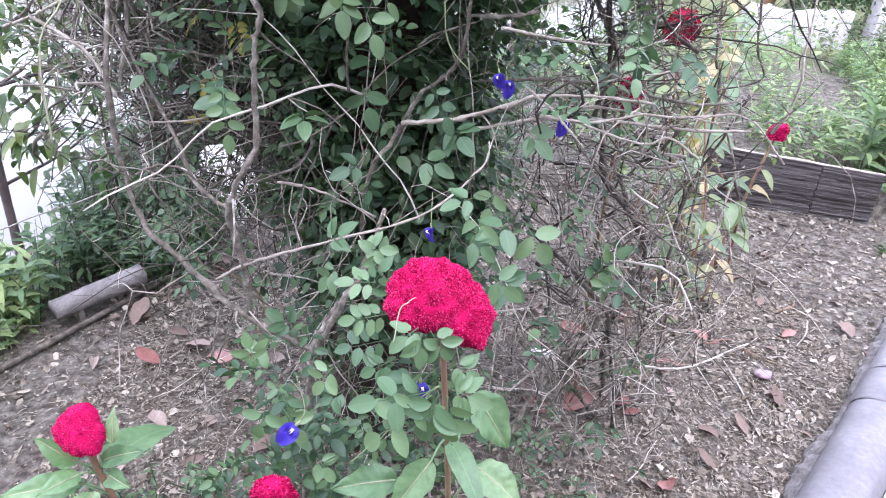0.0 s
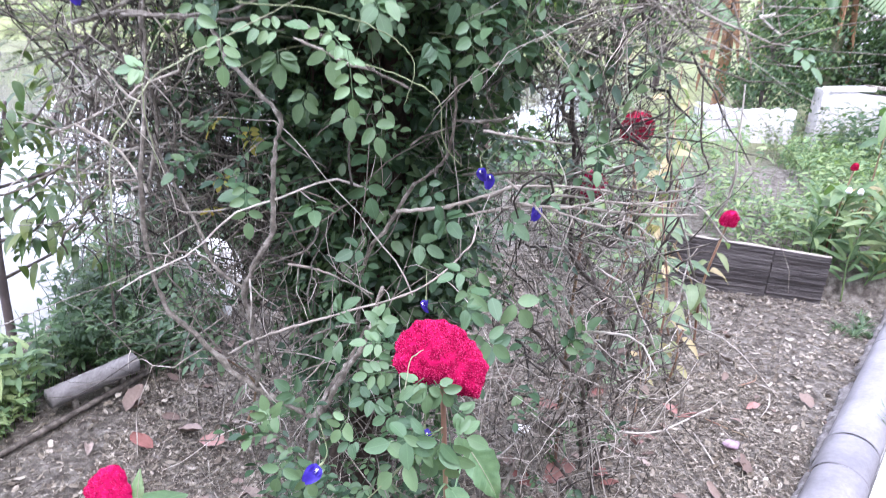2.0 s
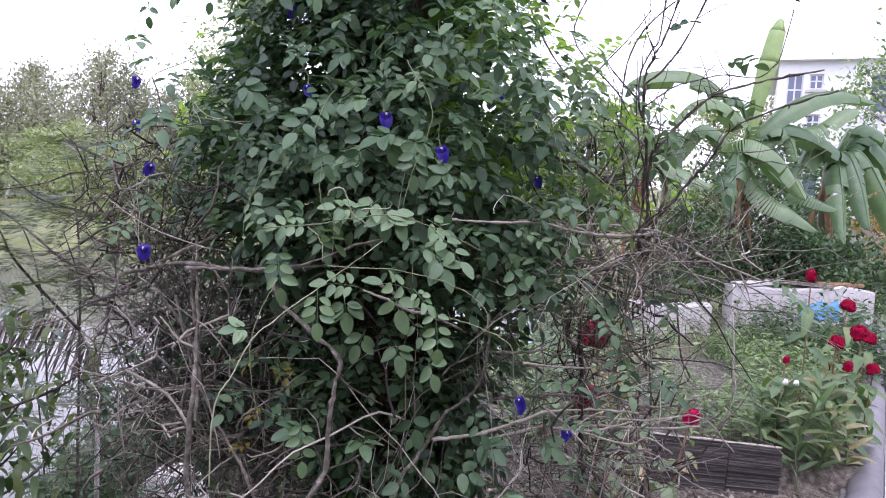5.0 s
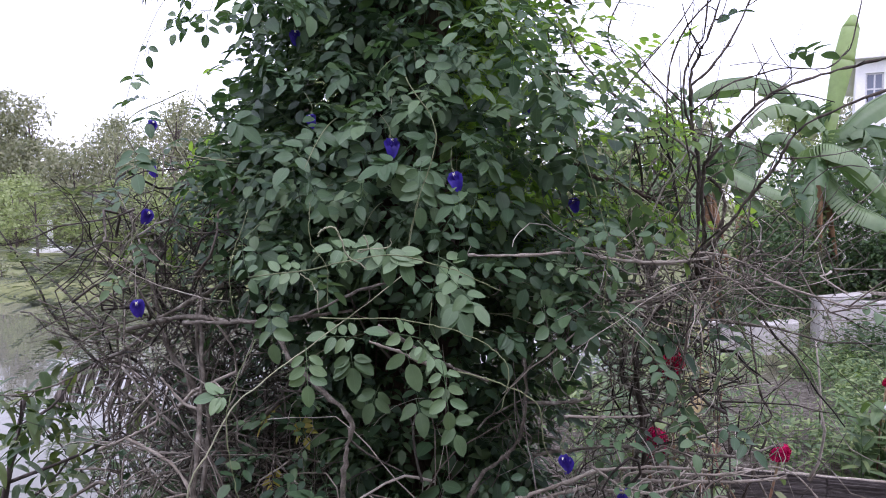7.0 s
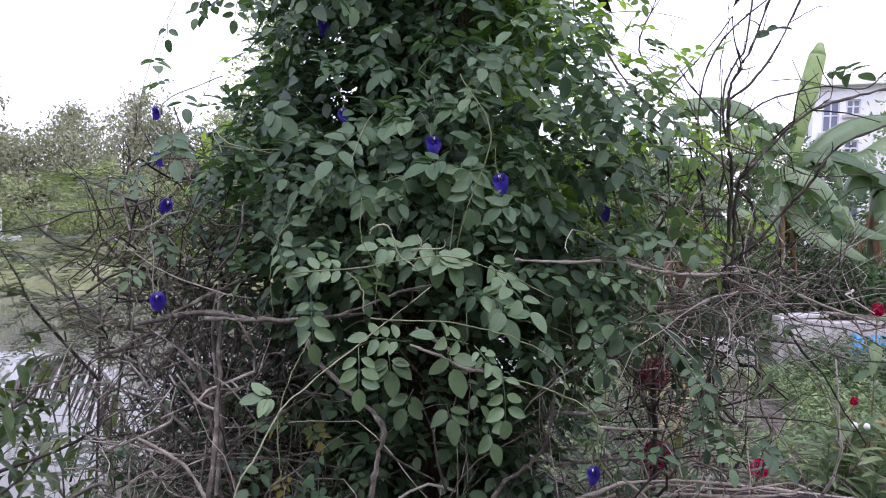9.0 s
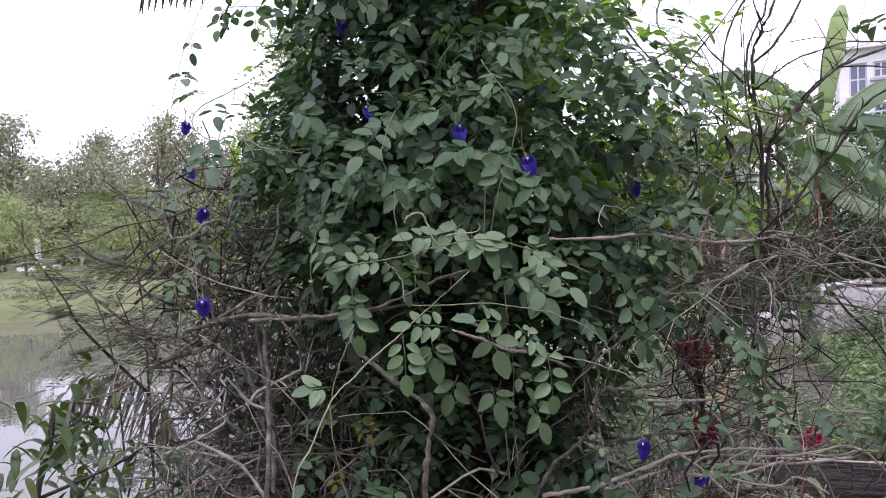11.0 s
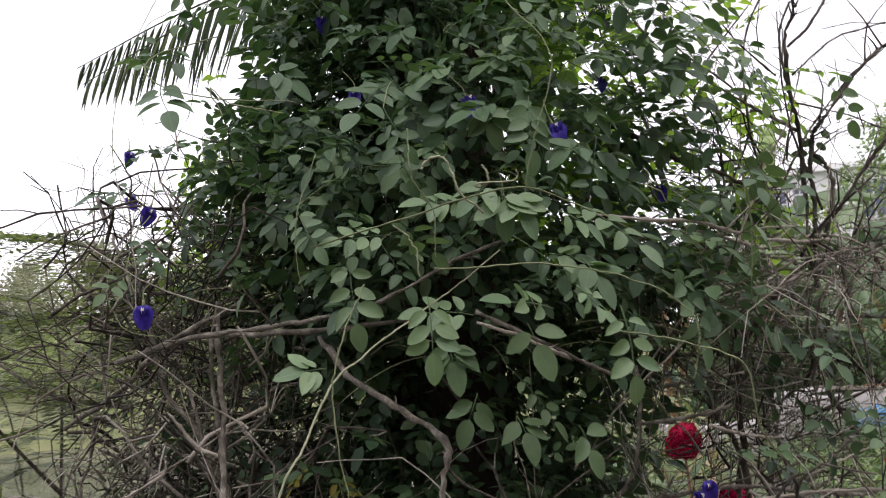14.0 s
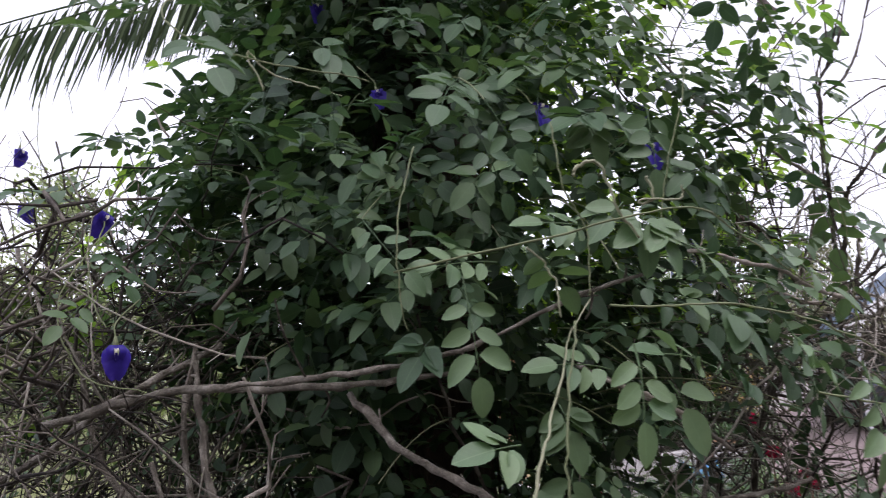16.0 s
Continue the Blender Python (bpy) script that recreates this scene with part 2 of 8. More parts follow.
WHITESACK = material("white_sack", [(0.2, (0.55, 0.54, 0.5)), (0.5, (0.72, 0.71, 0.67)), (0.85, (0.82, 0.81, 0.78))], 8, 60, 0.7, 0.5, 0.004, fine_amount=0.4)
BLUE = material("blue_sheet", [(0.2, (0.03, 0.16, 0.35)), (0.8, (0.08, 0.3, 0.55))], 8, 60, 0.5, 0.3, 0.003)
BANANA = material("banana_leaf", [(0.2, (0.06, 0.112, 0.052)), (0.5, (0.112, 0.182, 0.085)), (0.8, (0.2, 0.275, 0.14))], 2.6, 22, 0.4, 0.3, 0.004, vary="object", spread=0.4, translucent=0.3, fine_amount=0.3)
BANSTEM = material("banana_stem", [(0.2, (0.1, 0.08, 0.05)), (0.5, (0.18, 0.17, 0.1)), (0.85, (0.24, 0.28, 0.14))], 4, 40, 0.7, 0.5, 0.006, stretch=(3, 3, 0.4), fine_amount=0.7)
DRYBAN = material("dry_banana_leaf", [(0.2, (0.16, 0.08, 0.04)), (0.6, (0.3, 0.17, 0.09)), (0.9, (0.42, 0.28, 0.17))], 3, 40, 0.9, 0.6, 0.006, stretch=(4, 4, 0.5), fine_amount=0.8)
WALLPAINT = material("white_house_wall", [(0.2, (0.68, 0.68, 0.68)), (0.6, (0.78, 0.78, 0.77)), (0.9, (0.84, 0.84, 0.83))], 0.7, 20, 0.85, 0.2, 0.003, fine_amount=0.2)
SLATE = material("window_frame_grey", [(0.2, (0.5, 0.5, 0.52)), (0.8, (0.7, 0.7, 0.72))], 2, 30, 0.6, 0.1, 0.002)
# distant foliage: base colour lightened in place of aerial haze
HAZYLEAF = material("hazy_tree_leaf", [(0.2, (0.14, 0.155, 0.1)), (0.5, (0.22, 0.23, 0.15)), (0.8, (0.33, 0.32, 0.22))], 0.25, 6, 0.8, 0.0, 0.001, vary="island", spread=0.5, translucent=0.2, fine_amount=0.3)
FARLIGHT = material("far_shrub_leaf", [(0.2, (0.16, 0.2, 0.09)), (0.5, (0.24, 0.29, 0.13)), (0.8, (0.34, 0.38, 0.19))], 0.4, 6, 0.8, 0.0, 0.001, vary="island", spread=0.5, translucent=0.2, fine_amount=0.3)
PALM = material("palm_leaflet", [(0.2, (0.02, 0.036, 0.014)), (0.5, (0.032, 0.052, 0.02)), (0.8, (0.06, 0.085, 0.03))], 3, 50, 0.65, 0.1, 0.001, vary="island", spread=0.5, translucent=0.04, gloss=0.2, fine_amount=0.3)
DEADPALM = material("dead_palm_leaflet", [(0.2, (0.09, 0.07, 0.06)), (0.5, (0.18, 0.15, 0.13)), (0.8, (0.3, 0.27, 0.24))], 3, 50, 0.8, 0.2, 0.001, vary="island", spread=0.5)
REDLEAF = material("reddish_dead_leaf", [(0.15, (0.13, 0.05, 0.04)), (0.5, (0.24, 0.1, 0.08)), (0.85, (0.36, 0.22, 0.19))], 22, 110, 0.8, 0.5, 0.002, vary="object", spread=0.5, veins=True, fine_amount=0.6)
STAKE = material("pale_stake", [(0.2, (0.35, 0.33, 0.28)), (0.8, (0.55, 0.52, 0.46))], 8, 80, 0.85, 0.5, 0.002, stretch=(3, 3, 0.5))
PINK = material("pink_petal", [(0.2, (0.3, 0.19, 0.24)), (0.8, (0.42, 0.31, 0.36))], 30, 200, 0.7, 0.3, 0.001)
WHITE = material("white_petal", [(0.2, (0.7, 0.7, 0.68)), (0.8, (0.85, 0.85, 0.83))], 30, 200, 0.7, 0.2, 0.001)

glass = bpy.data.materials.new("window_glass")
glass.use_nodes = True
gb = glass.node_tree.nodes["Principled BSDF"]
gb.inputs["Base Color"].default_value, gb.inputs["Roughness"].default_value = (0.12, 0.14, 0.2, 1), 0.05
WATER = bpy.data.materials.new("pond_water")
WATER.use_nodes = True
wt = WATER.node_tree
wb = wt.nodes["Principled BSDF"]
wb.inputs["Base Color"].default_value, wb.inputs["Roughness"].default_value, wb.inputs["IOR"].default_value = (0.125, 0.122, 0.1, 1), 0.03, 1.42
wco = wt.nodes.new("ShaderNodeTexCoord")
wbump = wt.nodes.new("ShaderNodeBump")
wbump.inputs["Strength"].default_value, wbump.inputs["Distance"].default_value = 0.08, 0.05
wt.links.new(noise_tex(wt, wco.outputs["Object"], 1.3, 4, 0.5, (0.5, 1.0, 1.0)), wbump.inputs["Height"])
wt.links.new(wbump.outputs[0], wb.inputs["Normal"])


# ---- mesh helpers ----
rng = np.random.default_rng(7)


class Buf:
    """Collects vertices, faces (four columns, -1 in the last for a triangle) and one uv per vertex."""

    def __init__(self):
        self.v, self.f, self.uv, self.n = [], [], [], 0

    def add(self, v, f, uv=None):
        self.v.append(v)
        self.f.append(np.where(f < 0, -1, f + self.n))
        self.uv.append(np.zeros((len(v), 2)) if uv is None else uv)
        self.n += len(v)

    def arrays(self):
        return np.concatenate(self.v), np.concatenate(self.f), np.concatenate(self.uv)

    def mesh(self, name, mat, smooth=True):
        v, f, uv = self.arrays()
        me = bpy.data.meshes.new(name)
        flat = f.ravel()
        loops = flat[flat >= 0]
        count = np.where(f[:, 3] < 0, 3, 4)
        me.vertices.add(len(v))
        me.vertices.foreach_set("co", v.ravel().astype(np.float32))
        me.loops.add(len(loops))
        me.loops.foreach_set("vertex_index", loops.astype(np.int32))
        me.polygons.add(len(f))
        me.polygons.foreach_set("loop_start", np.concatenate([[0], np.cumsum(count)[:-1]]).astype(np.int32))
        layer = me.uv_layers.new(name="UVMap")
        layer.data.foreach_set("uv", uv[loops].ravel().astype(np.float32))
        me.update(calc_edges=True)
        me.polygons.foreach_set("use_smooth", np.full(len(f), smooth))
        me.materials.append(mat)
        me.validate()
        return me


def unit(a):
    a = np.asarray(a, float)
    return a / (np.linalg.norm(a) + 1e-9)


def rand_unit():
    return unit(rng.normal(size=3))


def frame_to(pos, along, normal, s=1.0):
    """4x4: local y runs along, local z as near to normal as it can."""
    y = unit(along)
    z = np.asarray(normal, float)
    z = unit(z - y * np.dot(z, y))
    x = np.cross(y, z)
    m = np.eye(4)
    m[:3, 0], m[:3, 1], m[:3, 2], m[:3, 3] = x * s, y * s, z * s, pos
    return m


def moved(tmpl, m):
    return tmpl[0] @ m[:3, :3].T + m[:3, 3], tmpl[1], tmpl[2]


def spline(pts, n):
    """A smooth run of n points through pts."""
    p = np.asarray(pts, float)
    p = np.vstack([2 * p[0] - p[1], p, 2 * p[-1] - p[-2]])
    t = np.linspace(0, len(p) - 3 - 1e-6, n)
    i = t.astype(int)
    u = (t - i)[:, None]
    a, b, c, d = p[i], p[i + 1], p[i + 2], p[i + 3]
    return 0.5 * (2 * b + (c - a) * u + (2 * a - 5 * b + 4 * c - d) * u**2 + (3 * b - a - 3 * c + d) * u**3)


def tube(buf, pts, r0, r1, sides=5, knots=0.0, caps=True):
    """A tapered round run along pts, with knots of uneven thickness."""
    p = np.asarray(pts, float)
    n = len(p)
    d = np.gradient(p, axis=0)
    d /= np.linalg.norm(d, axis=1)[:, None] + 1e-9
    ref = np.array([0.31, 0.17, 0.93]) if abs(d[0][2]) < 0.9 else np.array([0.9, 0.4, 0.1])
    a = np.cross(d, ref)
    a /= np.linalg.norm(a, axis=1)[:, None] + 1e-9
    b = np.cross(d, a)
    r = np.linspace(r0, r1, n)
    if knots:
        r = r * (1 + knots * rng.normal(size=n))
    ang = np.linspace(0, 2 * np.pi, sides, endpoint=False)
    ring = np.cos(ang)[None, :, None] * a[:, None, :] + np.sin(ang)[None, :, None] * b[:, None, :]
    v = (p[:, None, :] + r[:, None, None] * ring).reshape(-1, 3)
    i, j = np.meshgrid(np.arange(n - 1), np.arange(sides), indexing="ij")
    k = (j + 1) % sides
    f = np.stack([i * sides + j, i * sides + k, (i + 1) * sides + k, (i + 1) * sides + j], -1).reshape(-1, 4)
    if caps:
        v = np.vstack([v, p[0], p[-1] + d[-1] * r[-1] * 0.5])
        jj = np.arange(sides)
        kk = (jj + 1) % sides
        e0 = np.stack([np.full(sides, n * sides), kk, jj, np.full(sides, -1)], -1)
        base = (n - 1) * sides
        e1 = np.stack([np.full(sides, n * sides + 1), base + jj, base + kk, np.full(sides, -1)], -1)
        f = np.vstack([f, e0, e1])
    uv = np.zeros((len(v), 2))
    buf.add(v, f, uv)


def blade(length, width, fold=0.12, droop=0.1, rows=4, tip=0.85, wave=0.0, blunt=0.6):
    """One leaf along +y, folded along its rib and drooping; pointed by tip."""
    t = np.linspace(0, 1, rows + 2)
    t = t + 0.035 * np.sin(2 * np.pi * t) * -1
    half = np.sin(np.pi * np.clip(t, 0, 1) ** tip) ** blunt * width / 2
    v, uv = [], []
    for i, (a, h) in enumerate(zip(t, half)):
        z = -droop * length * a * a
        if i in (0, rows + 1):
            v.append((0, a * length, z))
            uv.append((0.5, a))
        else:
            w = wave * width * (rng.random() - 0.5)
            v += [(-h, a * length, z + fold * h * 2 + w), (0, a * length, z), (h, a * length, z + fold * h * 2 - w)]
            uv += [(0.5 - h / width, a), (0.5, a), (0.5 + h / width, a)]
    f = [(0, 2, 1, -1), (0, 3, 2, -1)]
    for i in range(rows - 1):
        o = 1 + 3 * i
        f += [(o, o + 1, o + 4, o + 3), (o + 1, o + 2, o + 5, o + 4)]
    o = 1 + 3 * (rows - 1)
    e = o + 3
    f += [(o, o + 1, e, -1), (o + 1, o + 2, e, -1)]
    return np.array(v, float), np.array(f), np.array(uv, float)


def pinnate(pairs, leaf, length, petiole, stalk=0.0007, rows=5):
    """A leaf with pairs of oval leaflets and one at the end, along +y from its stalk."""
    b = Buf()
    bend = rng.uniform(-0.15, 0.15)
    s = np.linspace(0, 1, 7)
    total = petiole + length
    line = np.stack([bend * total * s**2, total * s, -0.22 * total * s**2], -1)
    tube(b, line if rows > 3 else line[::3], stalk * 1.3, stalk * 0.8, 3, caps=False)
    at = lambda u: np.array([np.interp(u, s, line[:, k]) for k in range(3)])
    for i in range(pairs):
        u = (petiole + length * (i + 0.25) / (pairs + 0.15)) / total
        size = leaf * (0.82 + 0.3 * (i + 1) / pairs) * rng.uniform(0.88, 1.1)
        for side in (-1, 1):
            d = unit((side * 1.0, rng.uniform(0.25, 0.7), rng.uniform(-0.3, 0.05)))
            nn = unit((rng.normal() * 0.34, rng.normal() * 0.3, 1))
            b.add(*moved(blade(size, size * rng.uniform(0.5, 0.62), rng.uniform(0.04, 0.34), rng.uniform(-0.05, 0.3), rows, 0.84, 0.03, 0.66), frame_to(at(u) + d * 0.003, d, nn)))
    d = unit((bend, 1, rng.uniform(-0.5, -0.1)))
    b.add(*moved(blade(leaf * 1.25, leaf * 0.72, 0.12, rng.uniform(0.05, 0.25), rows, 0.84, 0.03, 0.66), frame_to(at(1.0), d, (0, 0.2, 1))))
    return b.arrays()


def world_of(ob):
    return (world_of(ob.parent) @ ob.matrix_parent_inverse @ ob.matrix_basis) if ob.parent else ob.matrix_basis


def thing(name, base, label, category, group="", kind=""):
    ob = new(name)
    ob.empty_display_size = 0.05
    ob.matrix_basis = Matrix.Translation(base)
    return tagged(ob, label, category, group, kind)


def part(name, buf, mat, parent, label="", smooth=True, kind=""):
    """One mesh in world coordinates, hung under a thing or a part."""
    me = buf if isinstance(buf, bpy.types.Mesh) else buf.mesh(name, mat, smooth)
    ob = new(name, me)
    ob.parent = parent
    ob.matrix_parent_inverse = world_of(parent).inverted()
    return tagged(ob, label, kind=kind)


def placed(name, me, m, parent, label=""):
    """A piece that shares its mesh, at the pose m of the world."""
    ob = new(name, me)
    ob.parent = parent
    ob.matrix_parent_inverse = world_of(parent).inverted()
    ob.matrix_basis = Matrix(m.tolist())
    return tagged(ob, label)


def box(buf, x0, x1, y0, y1, z0, z1, m=None):
    v = np.array([(x, y, z) for z in (z0, z1) for y in (y0, y1) for x in (x0, x1)], float)
    f = np.array([(0, 2, 3, 1), (4, 5, 7, 6), (0, 1, 5, 4), (2, 6, 7, 3), (0, 4, 6, 2), (1, 3, 7, 5)])
    if m is not None:
        v = v @ m[:3, :3].T + m[:3, 3]
    buf.add(v, f)


def chamfer_box(buf, sx, sy, sz, c, m):
    """A block centred on x and y and standing on z = 0, its upper edges bevelled by c."""
    v, f = [], []
    for z, k in ((0, 0), (sz - c, 0), (sz, c)):
        v += [(-sx / 2 + k, -sy / 2 + k, z), (sx / 2 - k, -sy / 2 + k, z), (sx / 2 - k, sy / 2 - k, z), (-sx / 2 + k, sy / 2 - k, z)]
    for a in (0, 4):
        f += [(a + i, a + (i + 1) % 4, a + 4 + (i + 1) % 4, a + 4 + i) for i in range(4)]
    f += [(8, 9, 10, 11), (3, 2, 1, 0)]
    v = np.array(v, float) @ m[:3, :3].T + m[:3, 3]
    buf.add(v, np.array(f))


def smooth01(a, lo, hi):
    u = np.clip((np.asarray(a, float) - lo) / (hi - lo), 0, 1)
    return u * u * (3 - 2 * u)


def waves(x, y, scale, seed):
    """Cheap smooth unevenness from a few crossing sine waves."""
    r = np.random.default_rng(seed)
    out = np.zeros(np.broadcast(x, y).shape)
    for k in range(7):
        a, p, s = r.uniform(0, np.pi * 2), r.uniform(0, 6.28), scale * r.uniform(0.6, 2.2)
        out = out + np.sin((x * np.cos(a) + y * np.sin(a)) * s + p) / 7
    return out


# ---- ground, pond, far bank ----
WATER_Z = -0.6
SHORE_Y = [-30, 1.0, 2.2, 3.2, 4.0, 5.0, 6.0, 7.0, 8.0, 10.0, 14.0, 17.0]
SHORE_X = [-3.2, -2.7, -2.35, -2.05, -1.75, -0.9, 0.4, 1.5, 2.3, 3.1, 3.9, 4.2]
FAR_Y = 17.6


def land(x, y):
    """How far (metres, roughly) a place lies from the pond, minus inside it."""
    near = (x - np.interp(y, SHORE_Y, SHORE_X)) * 0.75
    far = y - FAR_Y - 0.6 * np.sin(x * 0.21)
    return np.maximum(near, far)


def ground_z(x, y):
    x, y = np.asarray(x, float), np.asarray(y, float)
    d = land(x, y)
    z = -1.0 + smooth01(d, -0.5, 0.75) * 1.0
    z = np.where(y > 12, z * 0.55 - 0.2, z)
    z = z + 0.012 * waves(x, y, 4.0, 1) + 0.008 * waves(x, y, 13.0, 2)
    z = z + smooth01(y, 60, 400) * 1.2
    bed = smooth01(x - 1.55, 0, 0.15) * smooth01(y + 0.25 * x - 3.62, 0, 0.1) * (1 - smooth01(y, 5.2, 6.0))
    z = z + 0.12 * bed
    side = x * 0.764 - y * 0.645
    return np.where((side > 0.03) & (y < 12), np.minimum(z, 0.0) - 0.03, z)


gx = np.concatenate([[-900, -400, -200, -120], np.linspace(-80, -12, 30), np.linspace(-11, -3, 28), np.arange(-2.8, 3.6, 0.045), np.linspace(3.8, 12, 36), np.linspace(14, 80, 26), [120, 200, 400, 900]])
gy = np.concatenate([[-300, -80, -30], np.linspace(-12, -0.5, 18), np.arange(-0.3, 5.0, 0.045), np.linspace(5.1, 20, 90), np.linspace(21, 80, 40), [110, 160, 240, 400, 900, 2500]])
X, Y = np.meshgrid(gx, gy, indexing="ij")
Z = ground_z(X, Y)
nx, ny = X.shape
ii, jj = np.meshgrid(np.arange(nx - 1), np.arange(ny - 1), indexing="ij")
gb_ = Buf()
gb_.add(np.stack([X, Y, Z], -1).reshape(-1, 3), np.stack([ii * ny + jj, (ii + 1) * ny + jj, (ii + 1) * ny + jj + 1, ii * ny + jj + 1], -1).reshape(-1, 4))
MULCH_GRASS = material("soil_and_far_grass", [(0.3, (0.066, 0.053, 0.04)), (0.45, (0.15, 0.126, 0.1)), (0.58, (0.25, 0.221, 0.182)), (0.75, (0.41, 0.376, 0.322))], 26, 190, 0.95, 1.0, 0.02, fine_amount=1.0)
nt = MULCH_GRASS.node_tree
tco = nt.nodes.new("ShaderNodeTexCoord")
sep = nt.nodes.new("ShaderNodeSeparateXYZ")
nt.links.new(tco.outputs["Object"], sep.inputs[0])
far_fac = nt.nodes.new("ShaderNodeMapRange")
far_fac.inputs[1].default_value, far_fac.inputs[2].default_value = 5.2, 7.5
nt.links.new(sep.outputs[1], far_fac.inputs[0])
turf = ramp(nt, [(0.3, (0.11, 0.13, 0.05)), (0.55, (0.19, 0.21, 0.085)), (0.8, (0.3, 0.28, 0.15))], noise_tex(nt, tco.outputs["Object"], 0.7, 5, 0.7))
bs = nt.nodes["Principled BSDF"]
soil = bs.inputs["Base Color"].links[0].from_socket
nt.links.new(mixc(nt, "MIX", far_fac.outputs[0], soil, turf), bs.inputs["Base Color"])
tagged(new("ground", gb_.mesh("ground", MULCH_GRASS)), "grey-brown mulched earth with a grassy bank to the pond", "ground", kind="structure")

wbuf = Buf()
wx, wy = np.meshgrid(np.linspace(-120, 8, 9), np.linspace(-40, 22, 9), indexing="ij")
i9, j9 = np.meshgrid(np.arange(8), np.arange(8), indexing="ij")
wbuf.add(np.stack([wx, wy, np.full_like(wx, WATER_Z)], -1).reshape(-1, 3), np.stack([i9 * 9 + j9, (i9 + 1) * 9 + j9, (i9 + 1) * 9 + j9 + 1, i9 * 9 + j9 + 1], -1).reshape(-1, 4))
tagged(new("water", wbuf.mesh("water", WATER)), "still murky pond water that mirrors a pale sky", "pond", kind="structure")

# litter: wood chips, straws and bits of leaf lying on the bed
lit = Buf()
K = np.array([0.645, 0.764])


def on_bed(x, y):
    side = x * 0.764 - y * 0.645
    return side < -0.03 and land(x, y) > 0.45


n = 0
while n < 74000:
    x, y = (rng.uniform(-1.9, 2.4), rng.uniform(0.35, 3.6)) if n % 2 else (rng.uniform(-0.9, 1.5), rng.uniform(0.5, 2.3))
    if rng.random() > 1.2 - y * 0.16 or not on_bed(x, y):
        continue
    n += 1
    s = rng.uniform(0.0028, 0.0085) * (2.4 if rng.random() < 0.08 else 1) * (1 + 0.5 * smooth01(y, 1.8, 2.6))
    a = rng.uniform(0, 2 * np.pi)
    d = np.array([np.cos(a), np.sin(a), rng.normal() * 0.12])
    nn = unit((rng.normal() * 0.28, rng.normal() * 0.28, 1))
    pos = np.array([x, y, float(ground_z(x, y)) + rng.uniform(0.002, 0.01)])
    if rng.random() < 0.55:
        ln = s * rng.uniform(2, 5)
        m = frame_to(pos, d, nn)
        w, h = rng.uniform(0.0006, 0.0014), 0.0007
        bend = rng.normal() * 0.07 * ln
        v = np.array([(-w, -ln / 2, 0), (w, -ln / 2, 0), (bend + w, 0, h * 2), (bend - w, 0, h * 2), (-w, ln / 2, 0), (w, ln / 2, 0), (bend, 0, -h), (0, ln / 2, -h), (0, -ln / 2, -h)])
        f = np.array([(0, 1, 2, 3), (3, 2, 5, 4), (1, 8, 6, 2), (2, 6, 7, 5), (0, 3, 6, 8), (3, 4, 7, 6)])
        lit.add(v @ m[:3, :3].T + m[:3, 3], f)
    else:
        b = blade(s * rng.uniform(1.2, 2.4), s * rng.uniform(0.6, 1.2), rng.uniform(-0.3, 0.3), rng.uniform(-0.4, 0.4), 2, rng.uniform(0.6, 1.2), 0.4)
        lit.add(*moved(b, frame_to(pos, d, nn)))
n = 0
while n < 6400:
    x, y = rng.uniform(-1.5, 2.3), rng.uniform(0.5, 3.2)
    if not on_bed(x, y):
        continue
    n += 1
    s = 0.009 + 0.024 * rng.random() ** 2.4
    a = rng.uniform(0, 2 * np.pi)
    lit.add(*moved(blade(s, s * rng.uniform(0.4, 0.8), rng.uniform(-0.5, 0.6), rng.uniform(-0.6, 0.5), 3, rng.uniform(0.5, 1.2), 0.5, rng.uniform(0.3, 0.7)), frame_to((x, y, float(ground_z(x, y)) + rng.uniform(0.006, 0.014)), (np.cos(a), np.sin(a), rng.normal() * 0.2), (rng.normal() * 0.35, rng.normal() * 0.35, 1))))
tagged(new("leaf_litter", lit.mesh("leaf_litter", CHIPS, False)), "grey-brown wood chips, straws and dry leaf bits on the bed", "litter", kind="stuff")

# ---- ridge-tile kerb beside the paved path ----
kerb_base = np.array([0.998, 1.217])
side_dir = np.array([0.764, -0.645])


def kerb_frame(s, off, z):
    p = kerb_base + K * s + side_dir * off
    m = np.eye(4)
    m[:2, 0], m[:2, 1], m[:3, 3] = side_dir, K, (*p, z)
    return m


kerb = thing("kerb", (*kerb_base, 0), "grey half-round ridge tiles laid end to end as a kerb", "kerb", kind="structure")
ang = np.linspace(-0.12, np.pi + 0.12, 15)
prof = np.stack([0.075 - 0.083 * np.cos(ang), 0.07 * np.clip(np.sin(ang), -0.2, 1)], -1)


def ridge_tile(length, swell):
    """One half-round tile along +y with a soft rim at either end."""
    b = Buf()
    rows = []
    for yy, k in ((0, 0.968), (0.003, 1.0), (0.009, 1.008), (0.02, 1.0), (length * 0.5, 1.0), (length - 0.02, 1.0), (length - 0.004, 1.003), (length, 0.972)):
        rows.append(np.stack([0.075 + (prof[:, 0] - 0.075) * k * swell, np.full(15, yy), prof[:, 1] * k * swell], -1))
    i, j = np.meshgrid(np.arange(7), np.arange(14), indexing="ij")
    b.add(np.concatenate(rows), np.stack([i * 15 + j, i * 15 + j + 1, (i + 1) * 15 + j + 1, (i + 1) * 15 + j], -1).reshape(-1, 4))
    return b.mesh("ridge_tile", RIDGETILE)


